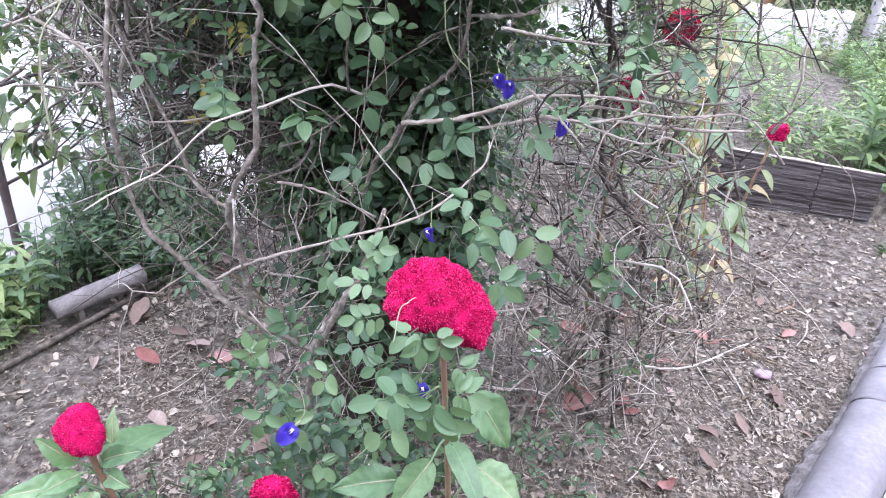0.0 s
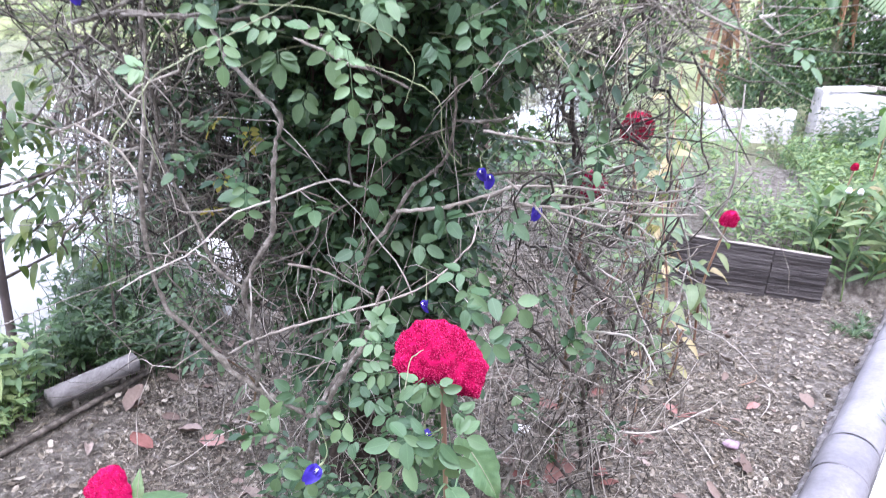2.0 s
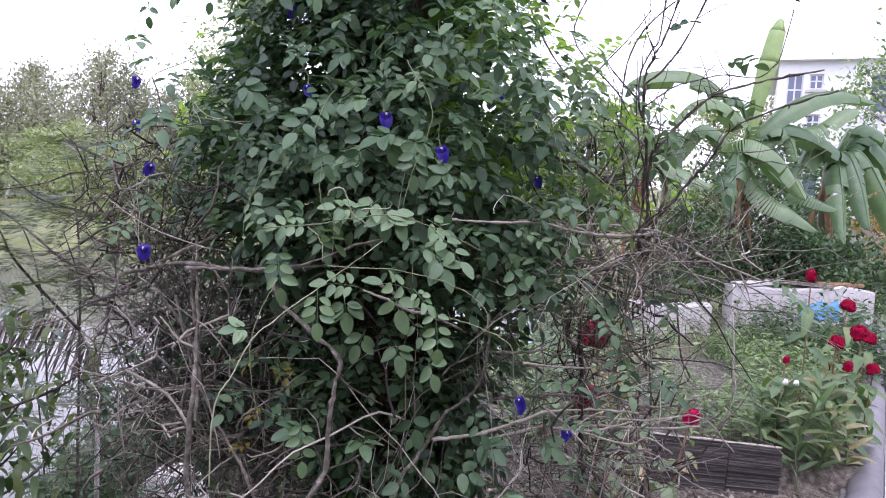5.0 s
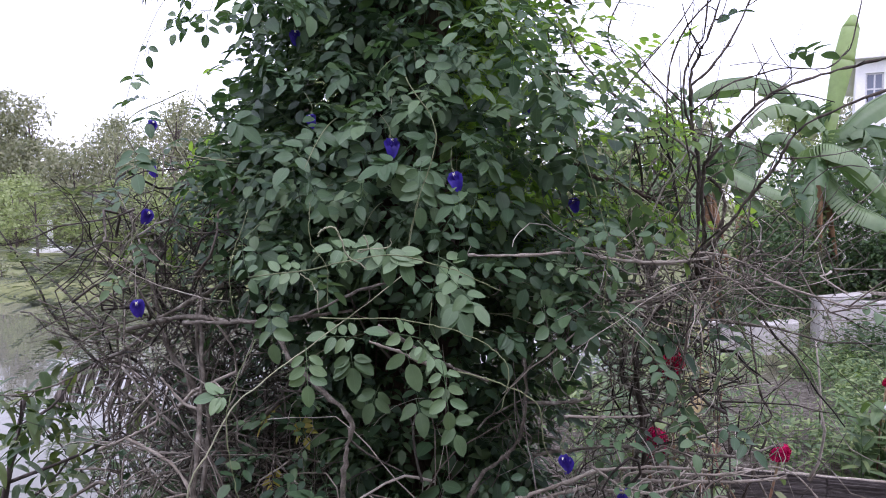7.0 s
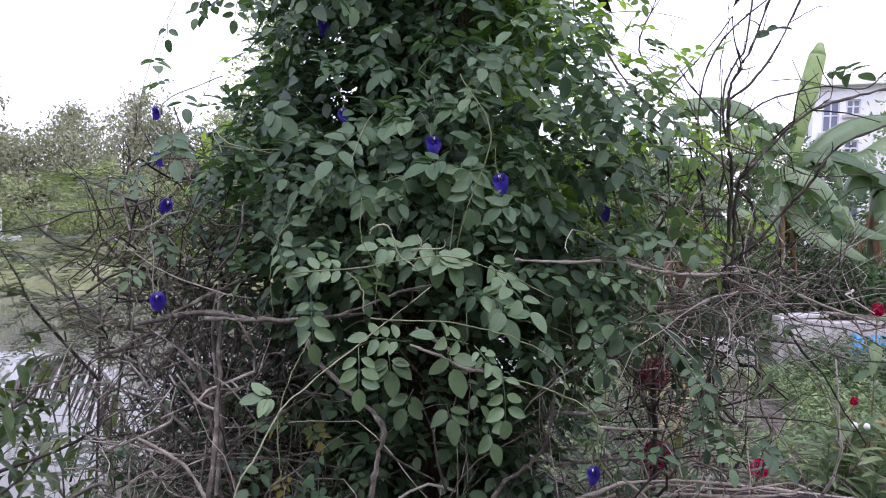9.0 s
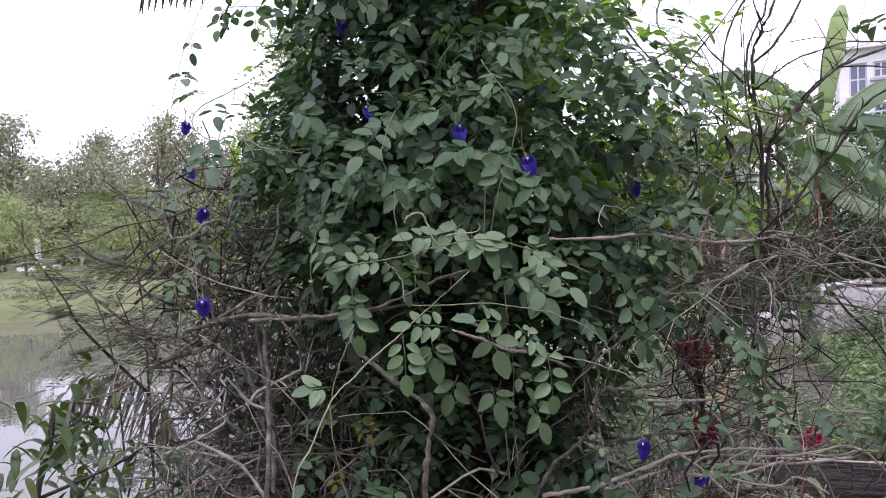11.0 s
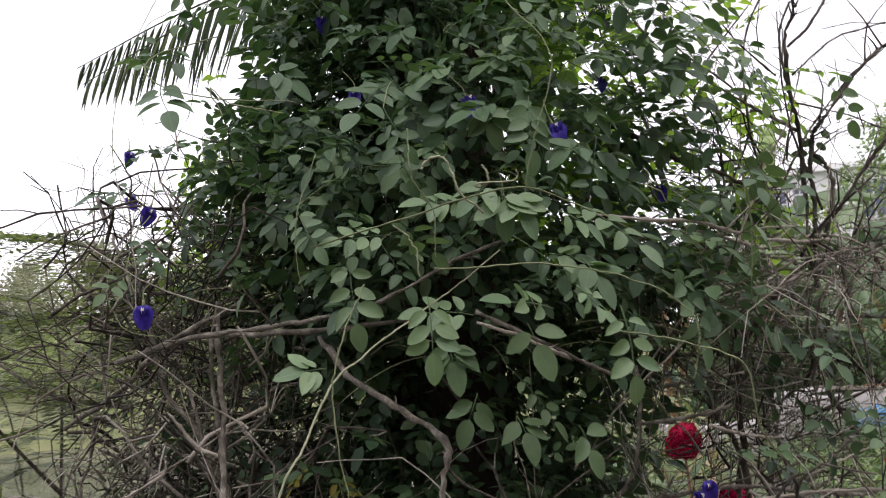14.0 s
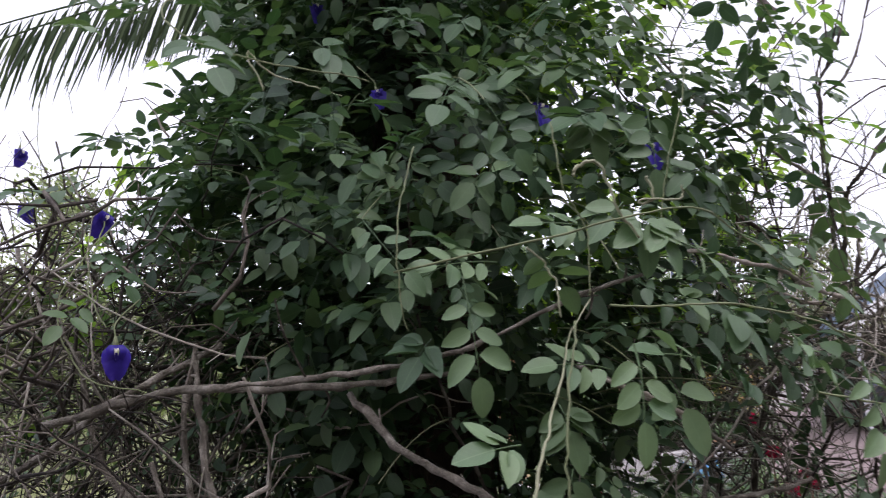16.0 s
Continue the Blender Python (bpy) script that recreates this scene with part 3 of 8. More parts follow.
LONG, SHORT = ridge_tile(0.905, 1.0), ridge_tile(0.205, 1.03)
for k in range(-3, 7):
    for me_, off in ((SHORT, 0.545), (LONG, 0.755)):
        m = kerb_frame(k * 1.12 + off, 0.0, 0.045 + rng.normal() * 0.002)
        m[:3, :3] = m[:3, :3] @ np.array(pose(0, 0, 0, 0, rng.normal() * 0.8, rng.normal() * 0.25).to_3x3())
        placed("ridge_tile", me_, m, kerb)
mb = Buf()
box(mb, 0.004, 0.162, -2.6, 7.6, -0.08, 0.046, kerb_frame(0, 0, 0))
part("mortar_bed", mb, GROUT, kerb, "pale mortar under the ridge tiles", False)
mb = Buf()
box(mb, 0.164, 0.2, -2.6, 7.6, -0.08, 0.058, kerb_frame(0, 0, 0))
part("mortar_strip", mb, GROUT, kerb, "pale mortar strip along the pavers", False)
# rough mortar squeezed out along the bed side of the tiles, broken here and there
s = -2.4
while s < 7.4:
    ln = rng.uniform(0.45, 1.1)
    n = int(ln / 0.014)
    soft = np.convolve(rng.normal(size=n + 12), np.ones(9) / 3.0, "same")[6:n + 6]
    crumb = rng.normal(size=(n, 7))
    taper = np.minimum(1, np.minimum(np.arange(n), np.arange(n)[::-1]) / 4.0)
    out = (0.034 + 0.007 * soft) * (0.35 + 0.65 * taper)
    high = (0.04 + 0.006 * soft[::-1]) * (0.5 + 0.5 * taper)
    shape = ((1.15, -1.2), (1.0, -0.1), (0.92, 0.55), (0.7, 0.85), (0.4, 0.95), (0.1, 1.05), (-0.35, 0.9))
    v = np.stack([np.stack([-0.001 - out * fx + crumb[:, q] * 0.0022, np.arange(n) * ln / (n - 1) + crumb[:, (q + 3) % 7] * 0.0025, high * fz + crumb[:, (q + 5) % 7] * 0.0025], -1) for q, (fx, fz) in enumerate(shape)], 1).reshape(-1, 3)
    i, j = np.meshgrid(np.arange(n - 1), np.arange(6), indexing="ij")
    m = kerb_frame(s, 0, 0)
    mb = Buf()
    mb.add(v @ m[:3, :3].T + m[:3, 3], np.stack([i * 7 + j, (i + 1) * 7 + j, (i + 1) * 7 + j + 1, i * 7 + j + 1], -1).reshape(-1, 4))
    part("mortar_lip", mb, EDGING, kerb, "rough crusty grey mortar lip", False)
    s += ln + (0.05 if rng.random() < 0.3 else -0.004)

pavement = thing("pavement", (*(kerb_base + side_dir * 1.2), 0), "pinkish concrete paving blocks with pale joints", "pavement", kind="structure")
pb = Buf()
box(pb, 0.2, 3.2, -2.6, 9.6, -0.08, 0.046, kerb_frame(0, 0, 0))
part("joint_sand", pb, GROUT, pavement, "pale sandy joints", False)
pb = Buf()
chamfer_box(pb, 0.192, 0.094, 0.03, 0.006, np.eye(4))
paver_mesh = pb.mesh("paver", PAVER, False)
for a in range(5):
    for b in range(-8, 50):
        placed("paver", paver_mesh, kerb_frame(b * 0.1, 0.31 + a * 0.2, 0.03 + rng.normal() * 0.0012), pavement)
pb = Buf()
box(pb, 3.202, 7.5, -2.6, 9.6, -0.08, 0.05, kerb_frame(0, 0, 0))
box(pb, 0.2, 14.0, 9.602, 34, -0.08, 0.05, kerb_frame(0, 0, 0))
part("far_paving", pb, PAVERS, pavement, "reddish paving further along", False)
pb = Buf()
for a in range(15):
    for b in range(-24, 96):
        if a >= 5 or b < -8 or b >= 50:
            chamfer_box(pb, 0.192, 0.094, 0.03, 0.006, kerb_frame(b * 0.1, 0.31 + a * 0.2, 0.03 + rng.normal() * 0.0012))
part("more_pavers", pb, PAVERS, pavement, "pinkish paving blocks", False, "stuff")

# ---- weathered plank that holds back the raised bed ----
plank = thing("bed_plank", (1.9, 3.09, 0), "dark weathered wooden plank edging a raised planting bed", "plank")


def board(x0, x1, top0, top1, slats):
    """A cracked board of uneven lengthwise strips, standing on edge."""
    nxx = 16
    for k in range(slats):
        b = Buf()
        xs = np.linspace(x0, x1, nxx)
        u = np.linspace(0, 1, nxx)
        top = top0 + (top1 - top0) * u
        lo = -0.03 + (top + 0.03) * k / slats
        hi = -0.03 + (top + 0.03) * (k + 1) / slats - 0.0012 + 0.0008 * np.sin(xs * 60 + k * 3)
        yc = 3.15 + (xs - 1.64) * -0.25 + rng.normal(size=nxx) * 0.0012
        out = rng.uniform(-0.003, 0.003)
        ring = [(lo, out), (hi, out + rng.normal() * 0.002), (hi, 0.035), (lo, 0.035)]
        v = np.concatenate([np.stack([xs, yc + o, zz], -1) for zz, o in ring])
        f = [(a * nxx + i, a * nxx + i + 1, ((a + 1) % 4) * nxx + i + 1, ((a + 1) % 4) * nxx + i) for a in range(4) for i in range(nxx - 1)]
        f += [(0, nxx, 2 * nxx, 3 * nxx), (nxx - 1, 4 * nxx - 1, 3 * nxx - 1, 2 * nxx - 1)]
        b.add(v, np.array(f))
        part("wood_strip", b, WOODPLANK, plank, "", False)


board(1.28, 1.862, 0.285, 0.262, 24)
board(1.867, 2.125, 0.262, 0.25, 24)
b = Buf()
xs = np.linspace(1.28, 2.13, 12)
tube(b, np.stack([xs, 3.165 + (xs - 1.64) * -0.25, 0.283 - (xs - 1.28) * 0.04 + rng.normal(size=12) * 0.002], -1), 0.01, 0.007, 6)
part("top_edge", b, PALEBARK, plank, "pale worn top edge of the plank")

# a plain unseen wall, added behind the camera's way to block front sky light
b = Buf()
box(b, -9, 5.5, -2.8, -2.6, -0.3, 4.2)
box(b, 5.3, 5.5, -2.6, 1.5, -0.3, 3.2)
tagged(new("unseen_light_blocker", b.mesh("unseen_light_blocker", DARKWALL, False)), "plain dark wall added out of view to block front light", "wall", kind="structure")


# ---- the palm trunk inside the climber, and its fronds ----
AXIS = np.array([-0.1, 1.5])
palm = thing("tree_trunk", (*AXIS, 0), "brown fibrous old trunk wrapped in a climbing vine", "tree trunk")
b = Buf()
zz = np.linspace(-0.05, 2.5, 50)
core = np.stack([AXIS[0] + 0.02 * np.sin(zz * 1.3), AXIS[1] + 0.03 * np.sin(zz * 0.9), zz], -1)
tube(b, core, 0.11, 0.08, 16, 0.035)
part("trunk", b, TRUNK, palm)
b = Buf()
for k in range(260):
    z0, a = rng.uniform(0.0, 2.2), rng.uniform(0, 2 * np.pi)
    ln = rng.uniform(0.12, 0.5)
    s = np.linspace(0, 1, 6)
    r = 0.11 + 0.012 * rng.random() + 0.05 * s**2 * rng.random()
    aa = a + rng.normal() * 0.4 * s
    pts = np.stack([AXIS[0] + r * np.cos(aa), AXIS[1] + r * np.sin(aa), z0 + ln * (1 - s) + 0.01 * rng.normal(size=6)], -1)
    tube(b, pts, rng.uniform(0.001, 0.004), 0.0008, 4, 0.1)
part("husk_fibre", b, TRUNK, palm, "loose brown husk fibres", kind="stuff")


def frond(parent, pts, leaf_len, count, mat, hang, name="frond", label=""):
    """A palm frond: an arched rib with two rows of narrow leaflets that hang."""
    b = Buf()
    rib = spline(pts, 30)
    tube(b, rib, 0.014, 0.003, 6)
    d = np.gradient(rib, axis=0)
    for k in range(count):
        u = 0.12 + 0.88 * k / count
        i = min(int(u * 29), 28)
        p, dd = rib[i] + (rib[i + 1] - rib[i]) * (u * 29 - i), unit(d[i])
        sidev = unit(np.cross(dd, (0, 0, 1)))
        for sgn in (-1, 1):
            ln = leaf_len * np.sin(np.pi * (0.18 + 0.74 * u)) * rng.uniform(0.85, 1.1)
            out = unit(sidev * sgn * (1 - hang) + dd * 0.55 + np.array([0, 0, -hang * 1.25]) + rng.normal(size=3) * 0.05)
            b.add(*moved(blade(ln, 0.021, 0.25, rng.uniform(0.05, 0.3), 5, 0.6), frame_to(p, out, sidev * sgn * 0.5 + np.array([0, 0, 1.0]))))
    return part(name, b, mat, parent, label)


palm_tree = thing("palm_tree", (0.62, 5.3, 0), "coconut palm behind the shrub with long drooping fronds", "palm tree")
b = Buf()
zz = np.linspace(-0.3, 4.2, 40)
tube(b, np.stack([0.62 + 0.04 * np.sin(zz), 5.3 + 0.0 * zz, zz], -1), 0.1, 0.07, 14, 0.03)
part("trunk", b, TRUNK, palm_tree, "grey-brown ringed palm trunk")
TOP = np.array([0.62, 5.3, 4.25])
for dx, dy, dz in ((-2.5, -0.3, -1.12), (-2.8, 0.5, -0.7), (-1.6, 1.2, 0.1), (2.7, -0.3, -0.1), (1.9, -0.5, -0.2), (1.7, 0.8, 0.1), (0.5, -1.9, 0.2), (0.2, 1.9, 0.1), (-0.5, -1.2, 1.2), (0.9, 0.2, 1.6), (-0.9, 0.6, 1.3)):
    w = np.array([dx, dy, dz])
    frond(palm_tree, [TOP, TOP + w * 0.33 + np.array([0, 0, 0.28]), TOP + w * 0.7 + np.array([0, 0, 0.2]), TOP + w], 0.7, 36, PALM, 0.8)

rng = np.random.default_rng(404)
# ---- woody shrub: stems that can be told apart, then the tangle of twigs ----
shrub = thing("thorny_shrub", (-0.16, 1.1, 0), "sprawling grey-brown woody shrub with bare arching branches", "shrub")
twig_shrub = thing("bare_shrub", (0.55, 1.5, 0), "dark leafless shrub with a dense tangle of thin twigs", "shrub")


def stem(pts, r0, r1, mat=None, parent=None, side=0.0, n=None):
    """One branch through a few points, with small spurs along it."""
    b = Buf()
    r0, r1 = r0 * 0.64, r1 * 0.64
    n = n or 6 * len(pts)
    line = spline(pts, n)
    line = line + rng.normal(size=line.shape) * r0 * 0.22
    tube(b, line, r0, r1, 8, 0.2)
    length = np.linalg.norm(np.diff(line, axis=0), axis=1).sum()
    for k in range(int(length * (14 + side))):
        i = rng.integers(1, n - 1)
        d = unit(rand_unit() + 0.4 * unit(line[i + 1] - line[i - 1] if i + 1 < n else line[i] - line[i - 1]))
        ln = rng.uniform(0.006, 0.03) if rng.random() < 0.75 else rng.uniform(0.04, 0.13)
        p = [line[i], line[i] + d * ln * 0.5 + rng.normal(size=3) * ln * 0.08, line[i] + d * ln]
        rr = min(0.0022, r0 * 0.4)
        tube(b, spline(p, 5), rr, rr * 0.5, 4)
    return part("branch", b, mat or BARK, parent or shrub)


stem([(-0.15, 1.03, 0.61), (-0.28, 1.04, 0.68), (-0.38, 1.05, 0.78), (-0.44, 1.06, 0.84), (-0.47, 1.07, 0.99), (-0.46, 1.07, 1.13), (-0.47, 1.16, 1.3), (-0.48, 1.2, 1.4)], 0.0105, 0.0055)
stem([(-0.2, 1.12, -0.05), (-0.18, 1.08, 0.25), (-0.16, 1.05, 0.48), (-0.15, 1.03, 0.61)], 0.014, 0.011)
stem([(-0.15, 1.03, 0.61), (-0.12, 1.05, 0.67), (-0.09, 1.08, 0.71), (-0.05, 1.12, 0.78)], 0.009, 0.006)
stem([(-0.262, 1.04, 0.675), (-0.258, 1.025, 0.754), (-0.264, 1.01, 0.85), (-0.271, 0.995, 0.895), (-0.25, 0.98, 0.958), (-0.213, 0.98, 1.029), (-0.21, 0.98, 1.111), (-0.2, 0.97, 1.19), (-0.195, 0.98, 1.232), (-0.249, 1.028, 1.273), (-0.298, 1.07, 1.308), (-0.336, 1.113, 1.362)], 0.0085, 0.0058)
stem([(-0.27, 1.02, 0.89), (-0.33, 1.04, 0.93), (-0.37, 1.07, 1.0), (-0.41, 1.11, 1.05), (-0.47, 1.15, 1.15), (-0.52, 1.2, 1.3)], 0.006, 0.003)
stem([(-0.32, 1.05, 0.74), (-0.24, 1.0, 0.81), (-0.12, 0.95, 0.88), (0.04, 0.93, 0.95), (0.13, 0.94, 1.03), (0.14, 0.95, 1.07)], 0.0042, 0.002, PALEBARK)
stem([(-0.2, 1.05, 0.94), (-0.14, 1.07, 0.92), (-0.04, 1.1, 0.86)], 0.004, 0.003, PALEBARK)
stem([(0.0, 1.12, 1.03), (0.09, 1.1, 1.05), (0.16, 1.08, 1.08), (0.22, 1.06, 1.11), (0.31, 1.04, 1.12), (0.39, 1.02, 1.12)], 0.006, 0.0035, PALEBARK)
stem([(0.22, 1.02, 1.09), (0.26, 1.01, 1.09), (0.31, 1.01, 1.09), (0.37, 1.0, 1.11)], 0.004, 0.003, PALEBARK)
stem([(0.19, 1.0, 1.14), (0.23, 1.0, 1.11), (0.26, 1.0, 1.08), (0.29, 1.0, 1.05)], 0.004, 0.002, PALEBARK)
stem([(-0.08, 1.3, 0.5), (-0.07, 1.2, 0.86), (-0.01, 1.18, 0.99), (0.03, 1.16, 1.07), (0.08, 1.14, 1.12), (0.1, 1.12, 1.18), (0.1, 1.1, 1.3)], 0.008, 0.004)
stem([(0.1, 1.12, 1.215), (0.15, 1.07, 1.225), (0.2, 1.04, 1.24)], 0.0055, 0.005)
stem([(0.62, 1.68, -0.05), (0.55, 1.55, 0.32), (0.57, 1.45, 0.64), (0.42, 1.38, 0.86), (0.39, 1.34, 1.08), (0.35, 1.25, 1.3), (0.48, 1.22, 1.46)], 0.011, 0.008, DARKBARK, twig_shrub)
stem([(0.51, 1.45, 0.44), (0.4, 1.4, 0.32), (0.32, 1.35, 0.22), (0.24, 1.3, -0.03)], 0.0095, 0.012, BARK, twig_shrub)
stem([(0.4, 1.4, 0.31), (0.51, 1.5, 0.12), (0.6, 1.6, -0.04)], 0.009, 0.011, DARKBARK, twig_shrub)
stem([(0.8, 1.8, -0.03), (0.79, 1.8, 0.87), (0.76, 1.8, 1.02), (0.73, 1.8, 1.25)], 0.006, 0.004, DARKBARK, twig_shrub)
stem([(0.64, 1.62, -0.03), (0.68, 1.6, 0.5), (0.68, 1.57, 0.73), (0.71, 1.53, 0.88), (0.74, 1.5, 1.01)], 0.009, 0.004, DARKBARK, twig_shrub)
stem([(0.74, 1.6, 1.3), (0.77, 1.6, 1.1), (0.8, 1.6, 1.02), (0.67, 1.6, 0.98), (0.55, 1.5, 0.96)], 0.004, 0.003, DARKBARK, twig_shrub)
stem([(0.48, 1.22, 1.46), (0.45, 1.18, 1.4), (0.431, 1.15, 1.468), (0.461, 1.124, 1.516), (0.498, 1.098, 1.578), (0.521, 1.072, 1.618), (0.549, 1.046, 1.682), (0.617, 1.02, 1.721), (0.72, 0.98, 1.76)], 0.0062, 0.0032, DARKBARK, twig_shrub, 8)
stem([(0.433, 1.15, 1.46), (0.43, 1.136, 1.517), (0.418, 1.121, 1.572), (0.416, 1.107, 1.615), (0.409, 1.092, 1.629), (0.415, 1.078, 1.642), (0.452, 1.063, 1.691), (0.486, 1.049, 1.731), (0.531, 1.034, 1.756), (0.606, 1.02, 1.778), (0.7, 1.0, 1.8)], 0.0058, 0.003, DARKBARK, twig_shrub, 8)
stem([(0.437, 1.14, 1.61), (0.46, 1.14, 1.587), (0.468, 1.14, 1.549), (0.446, 1.14, 1.473)], 0.0045, 0.0055, DARKBARK, twig_shrub, 6)
stem([(0.422, 1.15, 1.43), (0.418, 1.136, 1.628), (0.401, 1.122, 1.686), (0.39, 1.108, 1.773), (0.398, 1.094, 1.816), (0.41, 1.08, 1.848), (0.44, 1.07, 1.95)], 0.0056, 0.0024, DARKBARK, twig_shrub, 10)
stem([(0.388, 1.1, 1.765), (0.414, 1.08, 1.792), (0.453, 1.08, 1.847), (0.5, 1.08, 1.95)], 0.0036, 0.0022, DARKBARK, twig_shrub, 10)
stem([(0.398, 1.12, 1.69), (0.378, 1.1, 1.73), (0.377, 1.1, 1.787), (0.398, 1.1, 1.833), (0.41, 1.1, 1.853), (0.42, 1.1, 1.96)], 0.0032, 0.002, DARKBARK, twig_shrub, 10)
stem([(0.17, 1.27, 1.97), (0.206, 1.25, 1.887), (0.233, 1.232, 1.831), (0.278, 1.213, 1.773), (0.322, 1.195, 1.737), (0.371, 1.177, 1.694), (0.402, 1.158, 1.666), (0.418, 1.14, 1.644)], 0.0028, 0.0046, BARK, twig_shrub, 10)
stem([(0.39, 1.1, 1.72), (0.424, 1.05, 1.755), (0.477, 1.05, 1.773), (0.525, 1.05, 1.785), (0.596, 1.05, 1.785), (0.629, 1.05, 1.81), (0.641, 1.05, 1.83), (0.66, 1.05, 1.92)], 0.0024, 0.0016, DARKBARK, twig_shrub, 8)
stem([(0.411, 1.13, 1.687), (0.495, 1.12, 1.663), (0.553, 1.12, 1.642), (0.635, 1.12, 1.644), (0.72, 1.12, 1.66)], 0.0022, 0.0014, DARKBARK, twig_shrub, 6)
stem([(0.311, 1.15, 1.829), (0.344, 1.15, 1.788), (0.399, 1.15, 1.738)], 0.0018, 0.0024, DARKBARK, twig_shrub, 6)
stem([(0.41, 1.15, 1.92), (0.374, 1.15, 1.868), (0.327, 1.15, 1.815), (0.292, 1.18, 1.765)], 0.0018, 0.0024, DARKBARK, twig_shrub, 6)
stem([(0.131, 1.2, 1.676), (0.165, 1.2, 1.66), (0.204, 1.2, 1.642), (0.25, 1.2, 1.612), (0.282, 1.2, 1.606), (0.314, 1.2, 1.592), (0.38, 1.2, 1.56)], 0.0078, 0.005, TRUNK, twig_shrub, 4)
for x, y, z in ((0.4, 1.15, 1.6), (0.36, 1.16, 1.5), (0.46, 1.16, 1.52), (0.3, 1.2, 1.45)):
    d = np.array([rng.normal() * 0.12, rng.normal() * 0.08, rng.uniform(0.12, 0.32)])
    stem([(x, y, z), np.array((x, y, z)) + d * 0.5 + rng.normal(size=3) * 0.015, np.array((x, y, z)) + d], 0.0032, 0.0014, DARKBARK, twig_shrub, 14)
stem([(-0.02, 0.96, 1.49), (0.002, 0.95, 1.488), (0.084, 0.984, 1.485), (0.168, 1.018, 1.485), (0.258, 1.052, 1.469), (0.354, 1.086, 1.462), (0.436, 1.12, 1.468)], 0.0034, 0.0046, PALEBARK, twig_shrub, 8)
stem([(0.128, 1.12, 1.481), (0.229, 1.12, 1.486), (0.33, 1.12, 1.458), (0.425, 1.12, 1.476), (0.521, 1.12, 1.443), (0.617, 1.12, 1.377)], 0.0038, 0.0022, PALEBARK, twig_shrub, 10)
stem([(0.42, 1.15, 1.47), (0.453, 1.15, 1.459), (0.56, 1.15, 1.379), (0.673, 1.15, 1.36), (0.75, 1.15, 1.323)], 0.0032, 0.0018, DARKBARK, twig_shrub, 8)
stem([(0.147, 1.0, 1.223), (0.234, 1.075, 1.197), (0.336, 1.15, 1.174)], 0.004, 0.003, PALEBARK, twig_shrub, 6)
stem([(0.269, 1.15, 1.0), (0.303, 1.15, 1.067), (0.467, 1.15, 1.059), (0.592, 1.15, 1.067), (0.681, 1.15, 0.987)], 0.0042, 0.0025, PALEBARK, twig_shrub, 10)
stem([(0.279, 1.1, 1.062), (0.403, 1.1, 1.026), (0.452, 1.1, 1.04), (0.509, 1.1, 1.005)], 0.0036, 0.0025, PALEBARK, twig_shrub, 8)
stem([(0.359, 1.38, 1.25), (0.359, 1.38, 1.192), (0.39, 1.38, 1.145), (0.407, 1.38, 1.101), (0.395, 1.38, 1.047), (0.381, 1.38, 0.98)], 0.0095, 0.008, BARK, twig_shrub, 4)
stem([(0.473, 1.45, 0.83), (0.523, 1.45, 0.727), (0.556, 1.45, 0.667), (0.556, 1.45, 0.587), (0.555, 1.45, 0.52), (0.507, 1.45, 0.457), (0.49, 1.45, 0.428), (0.435, 1.45, 0.296), (0.397, 1.45, 0.235), (0.33, 1.42, 0.02)], 0.0085, 0.0125, BARK, twig_shrub, 4)
stem([(0.261, 1.45, 0.73), (0.314, 1.45, 0.651), (0.393, 1.45, 0.585), (0.464, 1.45, 0.506), (0.507, 1.45, 0.457), (0.548, 1.5, 0.323), (0.583, 1.5, 0.18), (0.62, 1.52, -0.02)], 0.0075, 0.012, DARKBARK, twig_shrub, 4)
stem([(0.13, 1.2, 1.09), (0.31, 1.23, 1.09), (0.54, 1.27, 1.05), (0.67, 1.3, 1.06)], 0.006, 0.004, BARK, twig_shrub, 6)
stem([(0.13, 1.2, 1.0), (0.28, 1.21, 1.03), (0.39, 1.23, 1.02), (0.53, 1.24, 1.01), (0.65, 1.25, 1.01)], 0.006, 0.004, PALEBARK, twig_shrub, 6)
stem([(-0.48, 1.2, 1.42), (-0.49, 1.2, 1.34), (-0.48, 1.19, 1.25), (-0.47, 1.19, 1.17), (-0.46, 1.1, 1.08)], 0.0045, 0.0062)
stem([(-0.631, 1.1, 1.156), (-0.584, 1.1, 1.175), (-0.536, 1.1, 1.2), (-0.53, 1.1, 1.217)], 0.0045, 0.003, PALEBARK)
stem([(-0.584, 1.1, 1.175), (-0.536, 1.1, 1.147), (-0.5, 1.1, 1.116), (-0.46, 1.08, 1.06)], 0.0045, 0.005, PALEBARK)
stem([(-0.53, 1.12, 1.275), (-0.495, 1.12, 1.23), (-0.462, 1.12, 1.213)], 0.0035, 0.005, PALEBARK)
stem([(-0.481, 1.1, 1.37), (-0.403, 1.06, 1.376), (-0.324, 1.02, 1.384), (-0.257, 0.98, 1.4), (-0.177, 0.94, 1.438), (-0.126, 0.9, 1.456)], 0.0055, 0.003, BARK)
stem([(-0.16, 0.92, 1.366), (-0.114, 0.92, 1.349), (-0.083, 0.92, 1.333), (-0.04, 0.96, 1.32)], 0.003, 0.004, PALEBARK)
stem([(-0.141, 1.0, 0.625), (-0.114, 0.985, 0.686), (-0.076, 0.985, 0.763), (-0.046, 1.0, 0.813), (-0.02, 1.05, 0.9)], 0.0085, 0.006, BARK)
